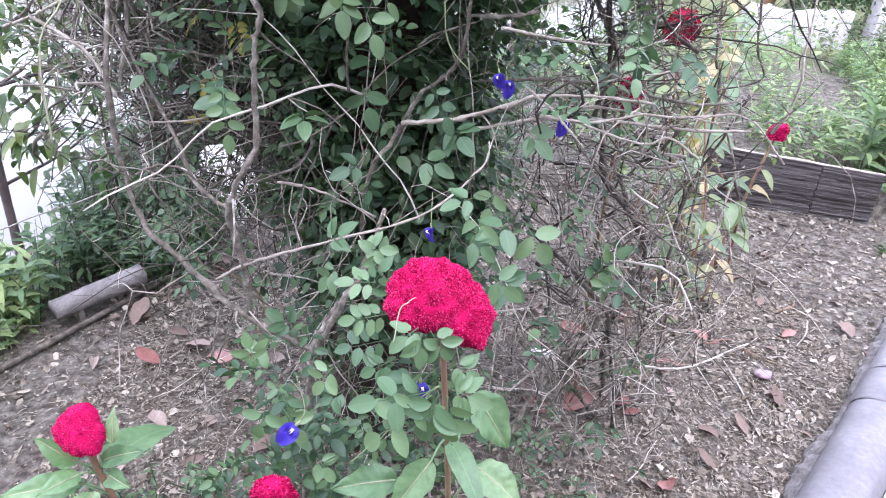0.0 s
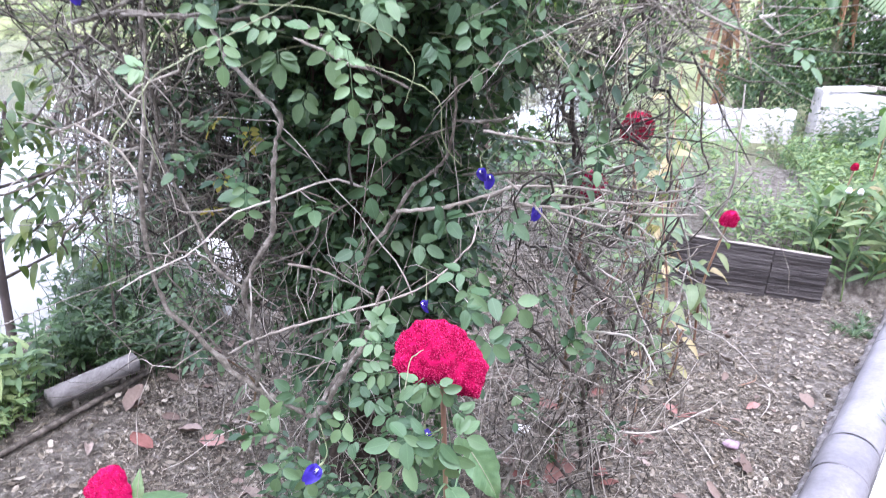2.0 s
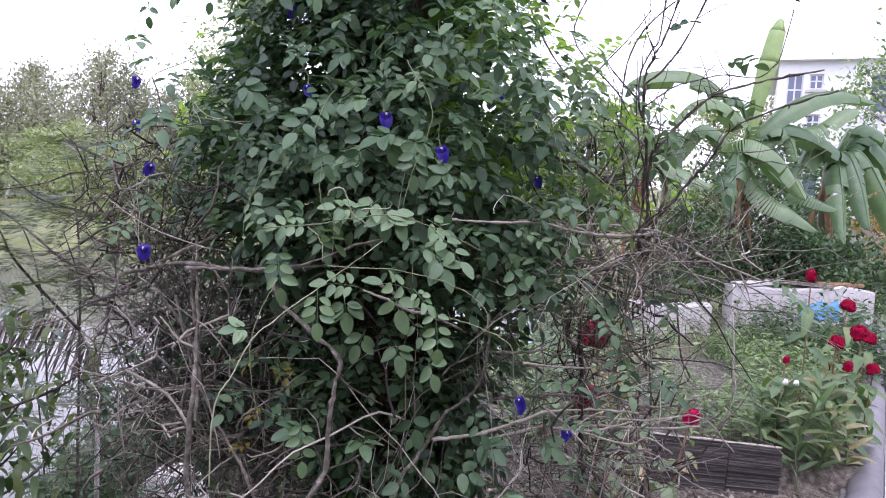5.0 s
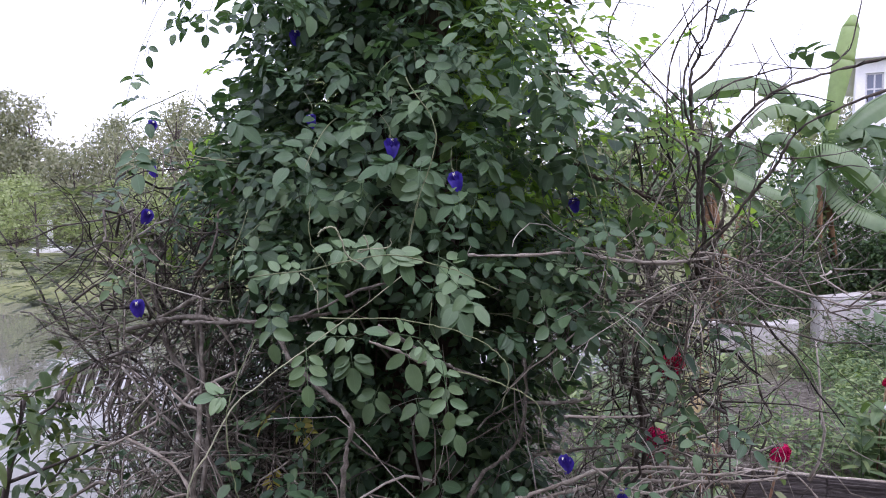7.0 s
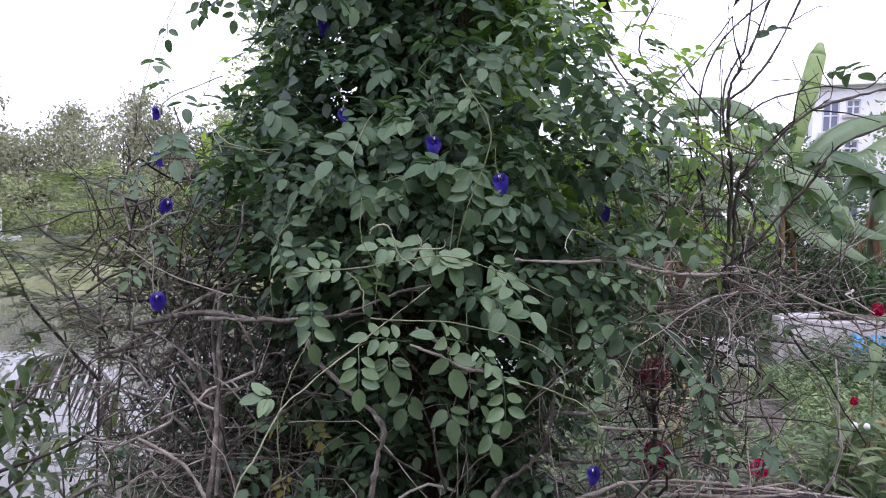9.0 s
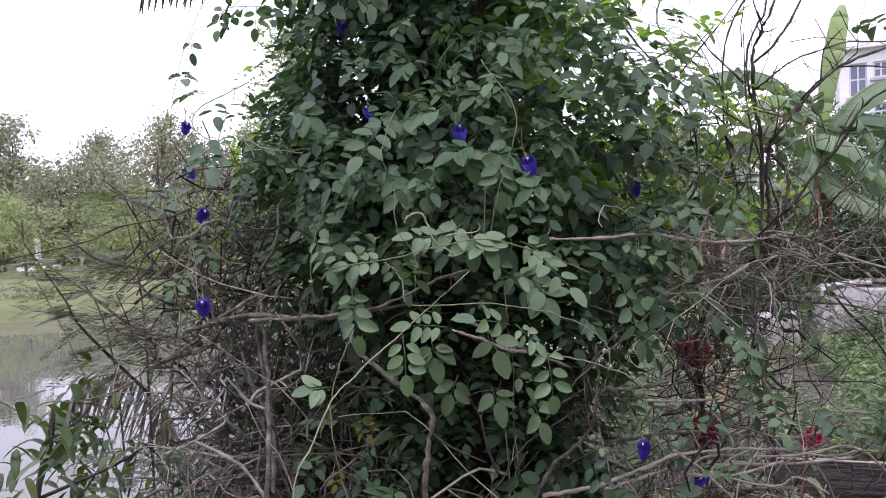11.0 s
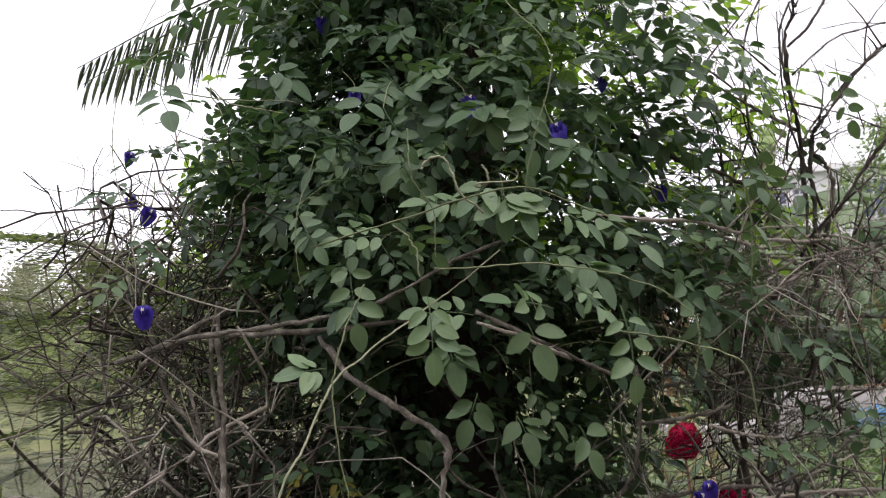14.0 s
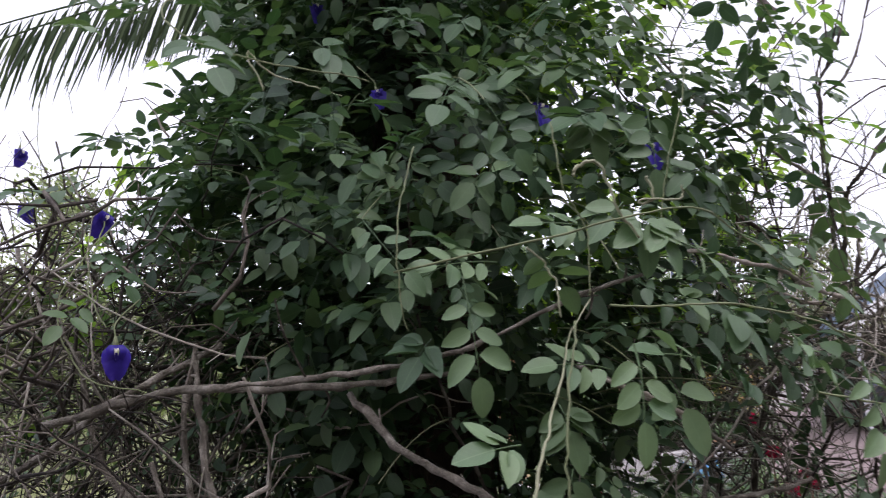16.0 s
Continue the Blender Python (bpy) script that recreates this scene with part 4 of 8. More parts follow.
stem([(-0.62, 1.22, 1.34), (-0.51, 1.17, 1.37), (-0.43, 1.13, 1.37), (-0.34, 1.1, 1.37), (-0.2, 1.15, 1.38)], 0.007, 0.005)
stem([(-0.15, 0.98, 1.38), (-0.06, 0.95, 1.33), (0.02, 0.97, 1.29)], 0.004, 0.003)
stem([(-0.75, 1.4, 1.24), (-0.64, 1.32, 1.3), (-0.56, 1.22, 1.36), (-0.45, 1.24, 1.42)], 0.006, 0.005)
stem([(-0.6, 1.3, 1.42), (-0.57, 1.28, 1.3), (-0.5, 1.25, 1.2), (-0.45, 1.3, 1.0)], 0.006, 0.005)


TWIGS = {(q.name, m.name): Buf() for q in (shrub, twig_shrub) for m in (BARK, DARKBARK, PALEBARK)}


def tangle(parent, count, centre, size, mats, r=(0.0012, 0.0038), rise=0.2, wander=0.85, ln=(0.15, 0.6), floor_z=0.03):
    """Loose twigs, each a wandering run inside a box round centre; one mesh for each bark."""
    bufs = [TWIGS[(parent.name, m.name)] for m in mats]
    for k in range(count):
        p = np.array(centre) + rng.normal(size=3) * np.array(size) * 0.5
        p = np.clip(p, np.array(centre) - np.array(size), np.array(centre) + np.array(size))
        if p[0] < -0.45 and p[2] < 0.85 and p[1] < 2.2 and rng.random() < 0.75:
            continue
        d = unit(rng.normal(size=3) + np.array([0, 0, rise]))
        length = rng.uniform(*ln)
        n = max(5, int(length * 26))
        pts = [p]
        for _ in range(n - 1):
            d = unit(d + rng.normal(size=3) * wander * (1.0 if rng.random() < 0.28 else 0.3) + np.array([0, 0, -0.02]))
            q = pts[-1] + d * length / n
            if q[2] < floor_z or q[0] < -0.86 or np.linalg.norm(q[:2] - np.array([-0.2, 0.3])) < 0.56:
                break
            pts.append(q)
        if len(pts) < 4:
            continue
        rr = rng.uniform(*r) * (1.25 if rng.random() < 0.12 else 0.66)
        bb = bufs[rng.integers(len(mats))]
        tube(bb, np.array(pts), rr, rr * 0.45, 5, 0.1)
        for _ in range(rng.integers(0, 4)):
            i = rng.integers(1, len(pts) - 1)
            e = unit(rand_unit() + 0.5 * unit(pts[i + 1] - pts[i]))
            l2 = rng.uniform(0.02, 0.12)
            q = [pts[i], pts[i] + e * l2 * 0.5 + rng.normal(size=3) * l2 * 0.12, pts[i] + e * l2]
            tube(bb, spline(q, 5), rr * 0.55, rr * 0.3, 4)


tangle(shrub, 560, (-0.48, 1.5, 1.05), (0.22, 0.36, 0.34), [BARK, DARKBARK, DARKBARK, PALEBARK], ln=(0.12, 0.4))
tangle(shrub, 620, (-0.42, 1.72, 0.95), (0.26, 0.2, 0.36), [DARKBARK], (0.0014, 0.0042), 0.3, ln=(0.12, 0.4))
tangle(shrub, 150, (-0.68, 1.75, 0.75), (0.13, 0.3, 0.26), [DARKBARK, DARKBARK, BARK], (0.001, 0.003), 0.3, ln=(0.12, 0.4))
tangle(shrub, 110, (-0.7, 1.6, 1.1), (0.16, 0.3, 0.3), [DARKBARK, BARK], (0.001, 0.003), 0.3, ln=(0.12, 0.4))
tangle(shrub, 240, (-0.58, 1.42, 1.42), (0.17, 0.3, 0.2), [DARKBARK, DARKBARK, BARK], (0.001, 0.003), 0.4, ln=(0.1, 0.4))
tangle(shrub, 130, (-0.3, 1.3, 0.55), (0.28, 0.22, 0.5), [BARK, DARKBARK, PALEBARK], (0.001, 0.0028), 0.9, 0.4)
tangle(shrub, 130, (-0.05, 1.2, 0.6), (0.3, 0.2, 0.55), [BARK, PALEBARK], (0.001, 0.003), 0.8, 0.4)
tangle(shrub, 18, (-0.42, 1.14, 1.1), (0.18, 0.05, 0.3), [PALEBARK, BARK], (0.0016, 0.0034), 1.2, 0.4, ln=(0.2, 0.5))
tangle(twig_shrub, 300, (0.44, 1.45, 0.85), (0.2, 0.33, 0.46), [DARKBARK, BARK, PALEBARK], (0.001, 0.0036), 0.7, ln=(0.1, 0.35))
tangle(twig_shrub, 330, (0.38, 1.3, 1.3), (0.22, 0.22, 0.28), [DARKBARK, PALEBARK, BARK, DARKBARK], (0.001, 0.003), 0.5, ln=(0.1, 0.35))
tangle(twig_shrub, 130, (0.44, 1.12, 1.42), (0.24, 0.1, 0.07), [BARK, PALEBARK], (0.001, 0.0026), 0.1, 0.35, ln=(0.15, 0.45))
tangle(twig_shrub, 70, (0.36, 1.28, 1.68), (0.2, 0.18, 0.2), [DARKBARK], (0.0008, 0.002), 0.8, 0.6, ln=(0.1, 0.3))
tangle(twig_shrub, 110, (0.45, 1.4, 0.3), (0.24, 0.28, 0.25), [BARK, PALEBARK], (0.001, 0.003), 0.9, 0.4, ln=(0.1, 0.4))
tangle(twig_shrub, 200, (0.56, 1.5, 0.5), (0.22, 0.2, 0.4), [DARKBARK, BARK, PALEBARK], (0.0012, 0.0034), 0.9, 0.5, ln=(0.12, 0.4))
tangle(twig_shrub, 34, (0.42, 1.2, 0.95), (0.24, 0.1, 0.2), [PALEBARK, BARK], (0.0014, 0.0028), 0.3, 0.4, ln=(0.2, 0.5))
for q in (shrub, twig_shrub):
    for mm in (BARK, DARKBARK, PALEBARK):
        part("twig_tangle", TWIGS[(q.name, mm.name)], mm, q, "tangled thin twigs", kind="stuff")
# young straight shoots at the top of the bare shrub, with curled dry leaves
for k in range(3):
    x, y = 0.36 + rng.normal() * 0.08, 1.22 + rng.normal() * 0.08
    p = [(x, y, 1.5), (x + rng.normal() * 0.05, y, 1.72), (x + rng.normal() * 0.09, y + rng.normal() * 0.05, 1.9), (x + rng.normal() * 0.18, y + rng.normal() * 0.08, 2.1)]
    stem(p, 0.004, 0.0016, DARKBARK, twig_shrub, 12)
    for _ in range(3):
        b = Buf()
        q = np.array(p[-1]) + rng.normal(size=3) * np.array([0.05, 0.05, 0.1])
        b.add(*moved(blade(rng.uniform(0.04, 0.07), 0.02, 0.6, 0.3, 4, 0.8), frame_to(q, (rng.normal() * 0.3, rng.normal() * 0.3, -1), rand_unit())))
        part("withered_leaf", b, DRYDARK, twig_shrub, "curled withered dark leaf")

rng = np.random.default_rng(505)
# ---- the climbing vine: stems, leaves, runners and flowers ----
vine = thing("butterfly_pea_vine", (-0.05, 1.3, 0), "dense climbing vine with oval green leaflets and violet-blue flowers", "climbing vine")
LEAVES, NEAR = [[pinnate((2, 3, 3)[k % 3], rng.uniform(0.026, 0.036), (0.05, 0.072, 0.08)[k % 3] * rng.uniform(0.9, 1.1), rng.uniform(0.015, 0.03), rows=rows) for k in range(14)] for rows in (3, 6)]
SMALL = [pinnate(3, rng.uniform(0.02, 0.027), rng.uniform(0.04, 0.055), 0.015, rows=3) for _ in range(5)]


def leaf_mesh(tmpl, mat):
    b = Buf()
    b.add(*tmpl)
    return b.mesh("leaf", mat)


# near leaves take the lighter tone that stands in for front light
LEAF_MESH = [leaf_mesh(t, VINE_LIT) for t in NEAR]


def blocked(p):
    """Keeps the camera's way clear of leaves."""
    return np.linalg.norm(np.asarray(p)[:2] - np.array([-0.25, 0.0])) < 0.62


def hollow(p):
    """The dim hollow round the trunk, below the leafy dome, holds few leaves."""
    return 0.72 < p[2] < 1.42 and p[1] < 1.27 and -0.4 < p[0] < 0.29 and rng.random() < 0.92


def airy(p):
    """The sunny side of the crown is thin: sky shows between its leaves."""
    return p[0] > 0.08 and p[2] > 1.6 and rng.random() < 0.1 + 0.36 * smooth01(p[0], 0.08, 0.3)


def leaf_pose(p, out, spread=0.6, hang=0.5, lift=0.45, s=1.0):
    d = unit(np.asarray(out) * 0.75 + np.array([0, 0, -hang * 0.7]) + rng.normal(size=3) * spread)
    nn = unit(np.asarray(out) * 0.4 + np.array([0, 0, lift + 0.45]) + rng.normal(size=3) * 0.32)
    return frame_to(p, d, nn, s)


def column(z):
    """Half width of the leafy column at height z."""
    return np.interp(z, [0.05, 0.5, 0.9, 1.15, 1.4, 1.65, 1.9, 2.2, 2.5], [0.15, 0.17, 0.2, 0.27, 0.42, 0.46, 0.4, 0.28, 0.12])


def axis_at(z):
    return np.array([np.interp(z, [0, 1.0, 1.5, 2.0, 2.8], [-0.03, -0.04, -0.07, -0.06, -0.06]), np.interp(z, [0, 1.0, 1.5, 2.8], [1.32, 1.36, 1.42, 1.45])])


POOL = {m.name: Buf() for m in (VINE, BACKLIT, YELLOW)}
foliage = POOL[VINE.name]
vine_stems = Buf()
near_leaves = [0]


def shoot(start, way, length, leaves, s, buf=None, sag=0.28):
    """A thin arching shoot with leaves held out to both sides of it."""
    u = np.linspace(0, 1, 9)[:, None]
    way = unit(way)
    line = np.asarray(start) + way * length * u + np.array([0, 0, -sag * length]) * u**2
    tube(vine_stems, line, 0.0012, 0.0006, 4, caps=False)
    d = np.gradient(line, axis=0)
    for k in range(leaves):
        i = min(8, int(1 + 7.5 * k / max(leaves - 1, 1)))
        dd = unit(d[i])
        side = unit(np.cross(dd, (0, 0, 1)) + 1e-6) * (1 if k % 2 else -1)
        along = side * rng.uniform(0.5, 1.0) + dd * 0.5 + np.array([0, 0, -0.45]) + rng.normal(size=3) * 0.2
        normal = np.array([0, 0, 1.0]) + way * 0.35 + rng.normal(size=3) * 0.28
        m = frame_to(line[i], along, normal, s * rng.uniform(0.82, 1.1))
        if blocked(line[i] + unit(along) * 0.09) or hollow(line[i]) or airy(line[i]) or (line[i][0] > 0.18 and line[i][2] > 1.6 and rng.random() < 0.5):
            continue
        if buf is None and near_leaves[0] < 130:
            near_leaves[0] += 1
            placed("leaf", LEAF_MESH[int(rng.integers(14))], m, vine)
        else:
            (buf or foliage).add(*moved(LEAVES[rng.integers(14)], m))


for k in range(230):
    z = 1.3 + 1.1 * rng.random() ** 0.9
    a = rng.uniform(0, 2 * np.pi) if k % 3 else -np.pi / 2 + rng.normal() * 0.75
    out = np.array([np.cos(a), np.sin(a), 0])
    if waves(np.array(a * 1.5), np.array(z * 3.0), 2.0, 9) < -0.2:
        continue
    c = axis_at(z)
    start = np.array([*(c + out[:2] * column(z) * rng.uniform(0.45, 0.85) * np.array([1, 0.9])), z])
    front = abs((a + np.pi / 2 + np.pi) % (2 * np.pi) - np.pi) < 0.8 and 1.25 < z < 1.95
    shoot(start, out + np.array([rng.normal() * 0.3, rng.normal() * 0.3, rng.uniform(-0.3, 0.5)]), rng.uniform(0.1, 0.24), int(rng.integers(3, 6)), rng.uniform(0.68, 0.95), None if front else POOL[BACKLIT.name] if start[0] > 0.0 and z > 1.5 and rng.random() < 0.75 else foliage)
for k in range(7200):
    z = rng.uniform(0.5, 2.42) if k % 3 else rng.uniform(1.3, 2.1)
    a = rng.uniform(0, 2 * np.pi)
    out = np.array([np.cos(a), np.sin(a), 0.15])
    r = column(z) * np.sqrt(rng.uniform(0.08, 0.8))
    if out[1] < 0 and (rng.random() < 0.3 or (r > 0.4 * column(z) and np.sin(9 * a + 5 * z) + np.sin(13 * z + 4 * a) > 0.25)):
        continue
    p = np.array([*(axis_at(z) + out[:2] * r * np.array([1.0, 0.75]) + np.array([0, 0.05])), z])
    if hollow(p) or airy(p) or (p[0] > 0.12 and z > 1.5 and rng.random() < 0.86):
        continue
    pool = POOL[BACKLIT.name] if p[0] > 0.0 and z > 1.55 and rng.random() < 0.7 else foliage
    pool.add(*moved(LEAVES[rng.integers(14)], leaf_pose(p, out, s=0.6 + 0.62 * rng.random() ** 1.6)))
for k in range(520):
    z = rng.uniform(0.05, 1.35)
    a = rng.uniform(0, 2 * np.pi)
    out = np.array([np.cos(a), np.sin(a), 0.2])
    r = column(z) * (0.55 + 0.65 * rng.random())
    p = np.array([*(axis_at(z) + out[:2] * r * (0.75 if z > 0.9 else 1.0)), z])
    if blocked(p) or hollow(p):
        continue
    foliage.add(*moved((LEAVES if rng.random() < 0.75 else SMALL)[rng.integers(5)], leaf_pose(p, out, s=rng.uniform(0.65, 1.0))))


def cluster(count, centre, size, mat, pool, hang=0.4, lift=0.9, s=(0.65, 0.92)):
    b = POOL[mat.name]
    for _ in range(count):
        p = np.array(centre) + np.clip(rng.normal(size=3) * 0.55, -1.2, 1.2) * np.array(size)
        if blocked(p) or airy(p) or p[2] < 0.04 or (hollow(p) and rng.random() < 0.7):
            continue
        out = unit(p - np.array([axis_at(p[2])[0], axis_at(p[2])[1] + 0.25, p[2] - 0.15]))
        b.add(*moved(pool[rng.integers(len(pool))], leaf_pose(p, out, hang=hang, lift=lift, s=rng.uniform(*s))))


cluster(60, (-0.4, 1.34, 1.66), (0.15, 0.16, 0.1), VINE, LEAVES)
cluster(14, (-0.46, 1.3, 1.55), (0.1, 0.14, 0.1), VINE, LEAVES)
cluster(36, (-0.32, 1.15, 1.55), (0.11, 0.1, 0.12), VINE, LEAVES)
cluster(40, (-0.3, 1.4, 1.9), (0.1, 0.1, 0.12), VINE, LEAVES)
cluster(50, (0.12, 1.2, 1.62), (0.11, 0.12, 0.2), VINE, LEAVES)
cluster(18, (0.2, 1.06, 1.44), (0.12, 0.07, 0.1), VINE, LEAVES, 0.6)
cluster(14, (0.3, 1.25, 1.5), (0.16, 0.12, 0.18), VINE, LEAVES, 0.5)
cluster(18, (0.24, 1.12, 1.75), (0.12, 0.1, 0.12), BACKLIT, LEAVES, 0.4)
cluster(14, (0.32, 1.3, 1.55), (0.16, 0.15, 0.15), VINE, LEAVES, 0.6, s=(0.7, 0.95))
cluster(50, (0.24, 1.42, 1.74), (0.18, 0.13, 0.16), BACKLIT, LEAVES)
cluster(30, (0.42, 1.32, 1.66), (0.16, 0.12, 0.13), BACKLIT, LEAVES, s=(0.7, 0.95))
cluster(26, (0.16, 1.2, 1.93), (0.1, 0.1, 0.1), BACKLIT, SMALL)
cluster(14, (0.42, 1.35, 1.7), (0.16, 0.16, 0.16), BACKLIT, LEAVES, s=(0.7, 0.9))
cluster(18, (0.17, 1.2, 1.4), (0.1, 0.08, 0.12), VINE, LEAVES, 1.0, s=(0.85, 1.25))
cluster(9, (0.38, 1.2, 1.36), (0.12, 0.1, 0.1), VINE, LEAVES, 1.0, s=(0.8, 1.2))
cluster(6, (0.3, 1.2, 1.12), (0.14, 0.1, 0.1), VINE, LEAVES, 1.0, s=(0.8, 1.2))
cluster(70, (-0.48, 1.5, 1.12), (0.16, 0.16, 0.18), VINE, LEAVES, 0.8, s=(0.7, 1.1))
cluster(50, (-0.5, 1.6, 0.75), (0.2, 0.16, 0.22), VINE, LEAVES, 0.8, s=(0.7, 1.0))
cluster(40, (0.02, 1.3, 1.95), (0.14, 0.1, 0.2), VINE, LEAVES, 0.7, s=(0.75, 1.15))
cluster(200, (-0.08, 1.68, 1.1), (0.38, 0.1, 0.42), VINE, LEAVES, 0.7, s=(0.8, 1.2))
cluster(260, (-0.08, 1.92, 1.05), (0.44, 0.1, 0.45), VINE, LEAVES, 0.7, s=(0.8, 1.2))
cluster(20, (0.12, 1.14, 1.66), (0.1, 0.06, 0.12), VINE, LEAVES, 0.8, s=(0.8, 1.15))
cluster(24, (-0.3, 1.16, 1.1), (0.1, 0.06, 0.12), VINE, LEAVES, 0.5, s=(0.6, 0.85))
cluster(6, (-0.34, 1.25, 1.05), (0.12, 0.1, 0.14), YELLOW, SMALL, 0.8)
cluster(16, (-0.4, 1.3, 0.75), (0.12, 0.12, 0.2), VINE, LEAVES, 0.6, s=(0.6, 0.85))
cluster(60, (-0.5, 1.6, 1.56), (0.13, 0.14, 0.18), VINE, LEAVES)
cluster(16, (-0.58, 1.6, 1.5), (0.13, 0.14, 0.2), BACKLIT, LEAVES)
cluster(56, (-0.62, 1.75, 1.4), (0.15, 0.15, 0.16), VINE, LEAVES)
cluster(24, (-0.66, 1.8, 1.05), (0.15, 0.15, 0.2), VINE, LEAVES)
cluster(10, (-0.44, 1.55, 1.8), (0.1, 0.08, 0.07), BACKLIT, SMALL, 0.2)
cluster(60, (-0.3, 0.95, 0.25), (0.16, 0.1, 0.12), VINE, SMALL, 0.3)
cluster(50, (-0.15, 0.95, 0.5), (0.1, 0.08, 0.2), VINE, LEAVES, 0.5, s=(0.6, 0.9))
cluster(26, (0.35, 1.25, 0.15), (0.2, 0.15, 0.08), VINE, SMALL, 0.3)
cluster(22, (0.52, 1.5, 0.3), (0.16, 0.15, 0.2), VINE, LEAVES, 0.6)
cluster(24, (0.3, 1.2, 0.75), (0.12, 0.1, 0.15), VINE, LEAVES, 0.6)
cluster(12, (0.06, 1.12, 0.75), (0.1, 0.05, 0.14), VINE, LEAVES, 0.6)

part("vine_stem", vine_stems, RUNNER, vine, "thin green shoots", kind="stuff")
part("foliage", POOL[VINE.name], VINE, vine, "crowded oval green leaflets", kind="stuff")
part("young_foliage", POOL[BACKLIT.name], BACKLIT, vine, "yellow-green leaflets with backlight put into their colour", kind="stuff")
part("yellowed_foliage", POOL[YELLOW.name], YELLOW, vine, "yellowed leaflets", kind="stuff")


def single(p, along, normal, s=1.0, kind=None):
    """One leaf near the camera's way, an object of its own."""
    i = int(rng.integers(14)) if kind is None else kind
    placed("leaf", LEAF_MESH[i], frame_to(p, along, normal, s), vine)


def runner(pts, r0, r1, leaves=0, s=0.78, mat=None, hang=-0.5, jitter=0.004):
    b = Buf()
    line = spline(pts, 8 * len(pts))
    line = line + jitter * np.cumsum(rng.normal(size=line.shape), axis=0) / np.sqrt(len(line))
    tube(b, line, r0 * 0.75, r1 * 0.75, 5, 0.06)
    part("runner", b, mat or RUNNER, vine)
    for k in range(leaves):
        i = int((k + 0.5) / leaves * (len(line) - 2))
        d = unit(line[i + 1] - line[i])
        side = unit(np.cross(d, (0, 0, 1))) * (1 if k % 2 else -1)
        single(line[i], side + d * 0.4 + np.array([0, -0.1, hang]), np.array([0, -0.35, 1.0]) + rng.normal(size=3) * 0.25, s * rng.uniform(0.8, 1.1))


# leaf sprays in front of the column
runner([(-0.37, 0.71, 1.12), (-0.364, 0.72, 1.23), (-0.344, 0.735, 1.267), (-0.318, 0.76, 1.315), (-0.286, 0.8, 1.34), (-0.224, 0.88, 1.378), (-0.177, 0.94, 1.406), (-0.114, 0.99, 1.448)], 0.0015, 0.0011, mat=PALERUN)
runner([(-0.34, 0.95, 1.46), (-0.24, 0.87, 1.48), (-0.14, 0.83, 1.5), (-0.05, 0.85, 1.48), (0.03, 0.86, 1.44)], 0.0014, 0.001, 2)
runner([(-0.22, 0.82, 1.42), (-0.12, 0.8, 1.42), (-0.03, 0.79, 1.4), (0.03, 0.78, 1.36), (0.02, 0.77, 1.3)], 0.0013, 0.0009)
runner([(-0.224, 0.85, 1.525), (-0.216, 0.85, 1.537), (-0.204, 0.85, 1.538), (-0.194, 0.85, 1.525), (-0.187, 0.85, 1.503), (-0.16, 0.86, 1.48)], 0.0022, 0.0014, mat=PALERUN)
runner([(-0.161, 0.84, 1.525), (-0.156, 0.84, 1.507), (-0.172, 0.84, 1.503), (-0.131, 0.84, 1.507), (-0.126, 0.84, 1.519)], 0.0016, 0.001, mat=PALERUN)
runner([(-0.252, 0.88, 1.471), (-0.232, 0.88, 1.451), (-0.227, 0.88, 1.417)], 0.0014, 0.001, mat=PALERUN)
runner([(-0.44, 1.0, 1.63), (-0.45, 1.0, 1.665), (-0.42, 1.0, 1.64), (-0.36, 1.0, 1.63)], 0.0012, 0.0009, mat=PALERUN)
runner([(-0.05, 0.8, 1.35), (0.02, 0.78, 1.33), (0.06, 0.76, 1.31), (0.07, 0.76, 1.25), (0.1, 0.77, 1.22)], 0.0013, 0.0009)
runner([(-0.1, 0.93, 1.75), (-0.06, 0.9, 1.66), (-0.09, 0.9, 1.56), (-0.1, 0.9, 1.5)], 0.0012, 0.0008)
runner([(0.12, 1.0, 1.8), (0.16, 0.95, 1.65), (0.2, 0.95, 1.5), (0.19, 0.95, 1.38)], 0.0013, 0.0008, 6)
runner([(0.0, 0.93, 1.95), (0.06, 0.92, 1.8), (0.14, 0.94, 1.72), (0.22, 1.0, 1.68)], 0.0014, 0.0009, 9)
runner([(-0.45, 1.05, 1.75), (-0.52, 1.0, 1.7), (-0.5, 0.98, 1.66), (-0.4, 0.96, 1.64), (-0.35, 0.97, 1.64)], 0.0013, 0.0008, 3, mat=RUNNER)
runner([(0.2, 0.98, 1.4), (0.3, 0.98, 1.3), (0.34, 0.98, 1.22), (0.42, 1.0, 1.2)], 0.0014, 0.0009, 6)
runner([(-0.62, 1.3, 1.5), (-0.66, 1.33, 1.72), (-0.6, 1.35, 1.95), (-0.48, 1.4, 2.1)], 0.0009, 0.0007, 3)
runner([(0.35, 0.85, 1.42), (0.42, 0.9, 1.35), (0.6, 1.0, 1.4), (0.75, 1.1, 1.42)], 0.0012, 0.0008, 2)
for x, y, z, s in ((-0.08, 0.93, 1.63, 0.95), (0.0, 0.93, 1.58, 1.0), (-0.16, 1.0, 1.66, 1.0), (-0.25, 0.98, 1.62, 1.0), (0.1, 0.96, 1.42, 1.1), (-0.3, 0.9, 1.45, 0.9)):
    single((x, y, z), (rng.normal() * 0.25, -0.35, -1), (rng.normal() * 0.2, -1, 0.7), s * 0.82)
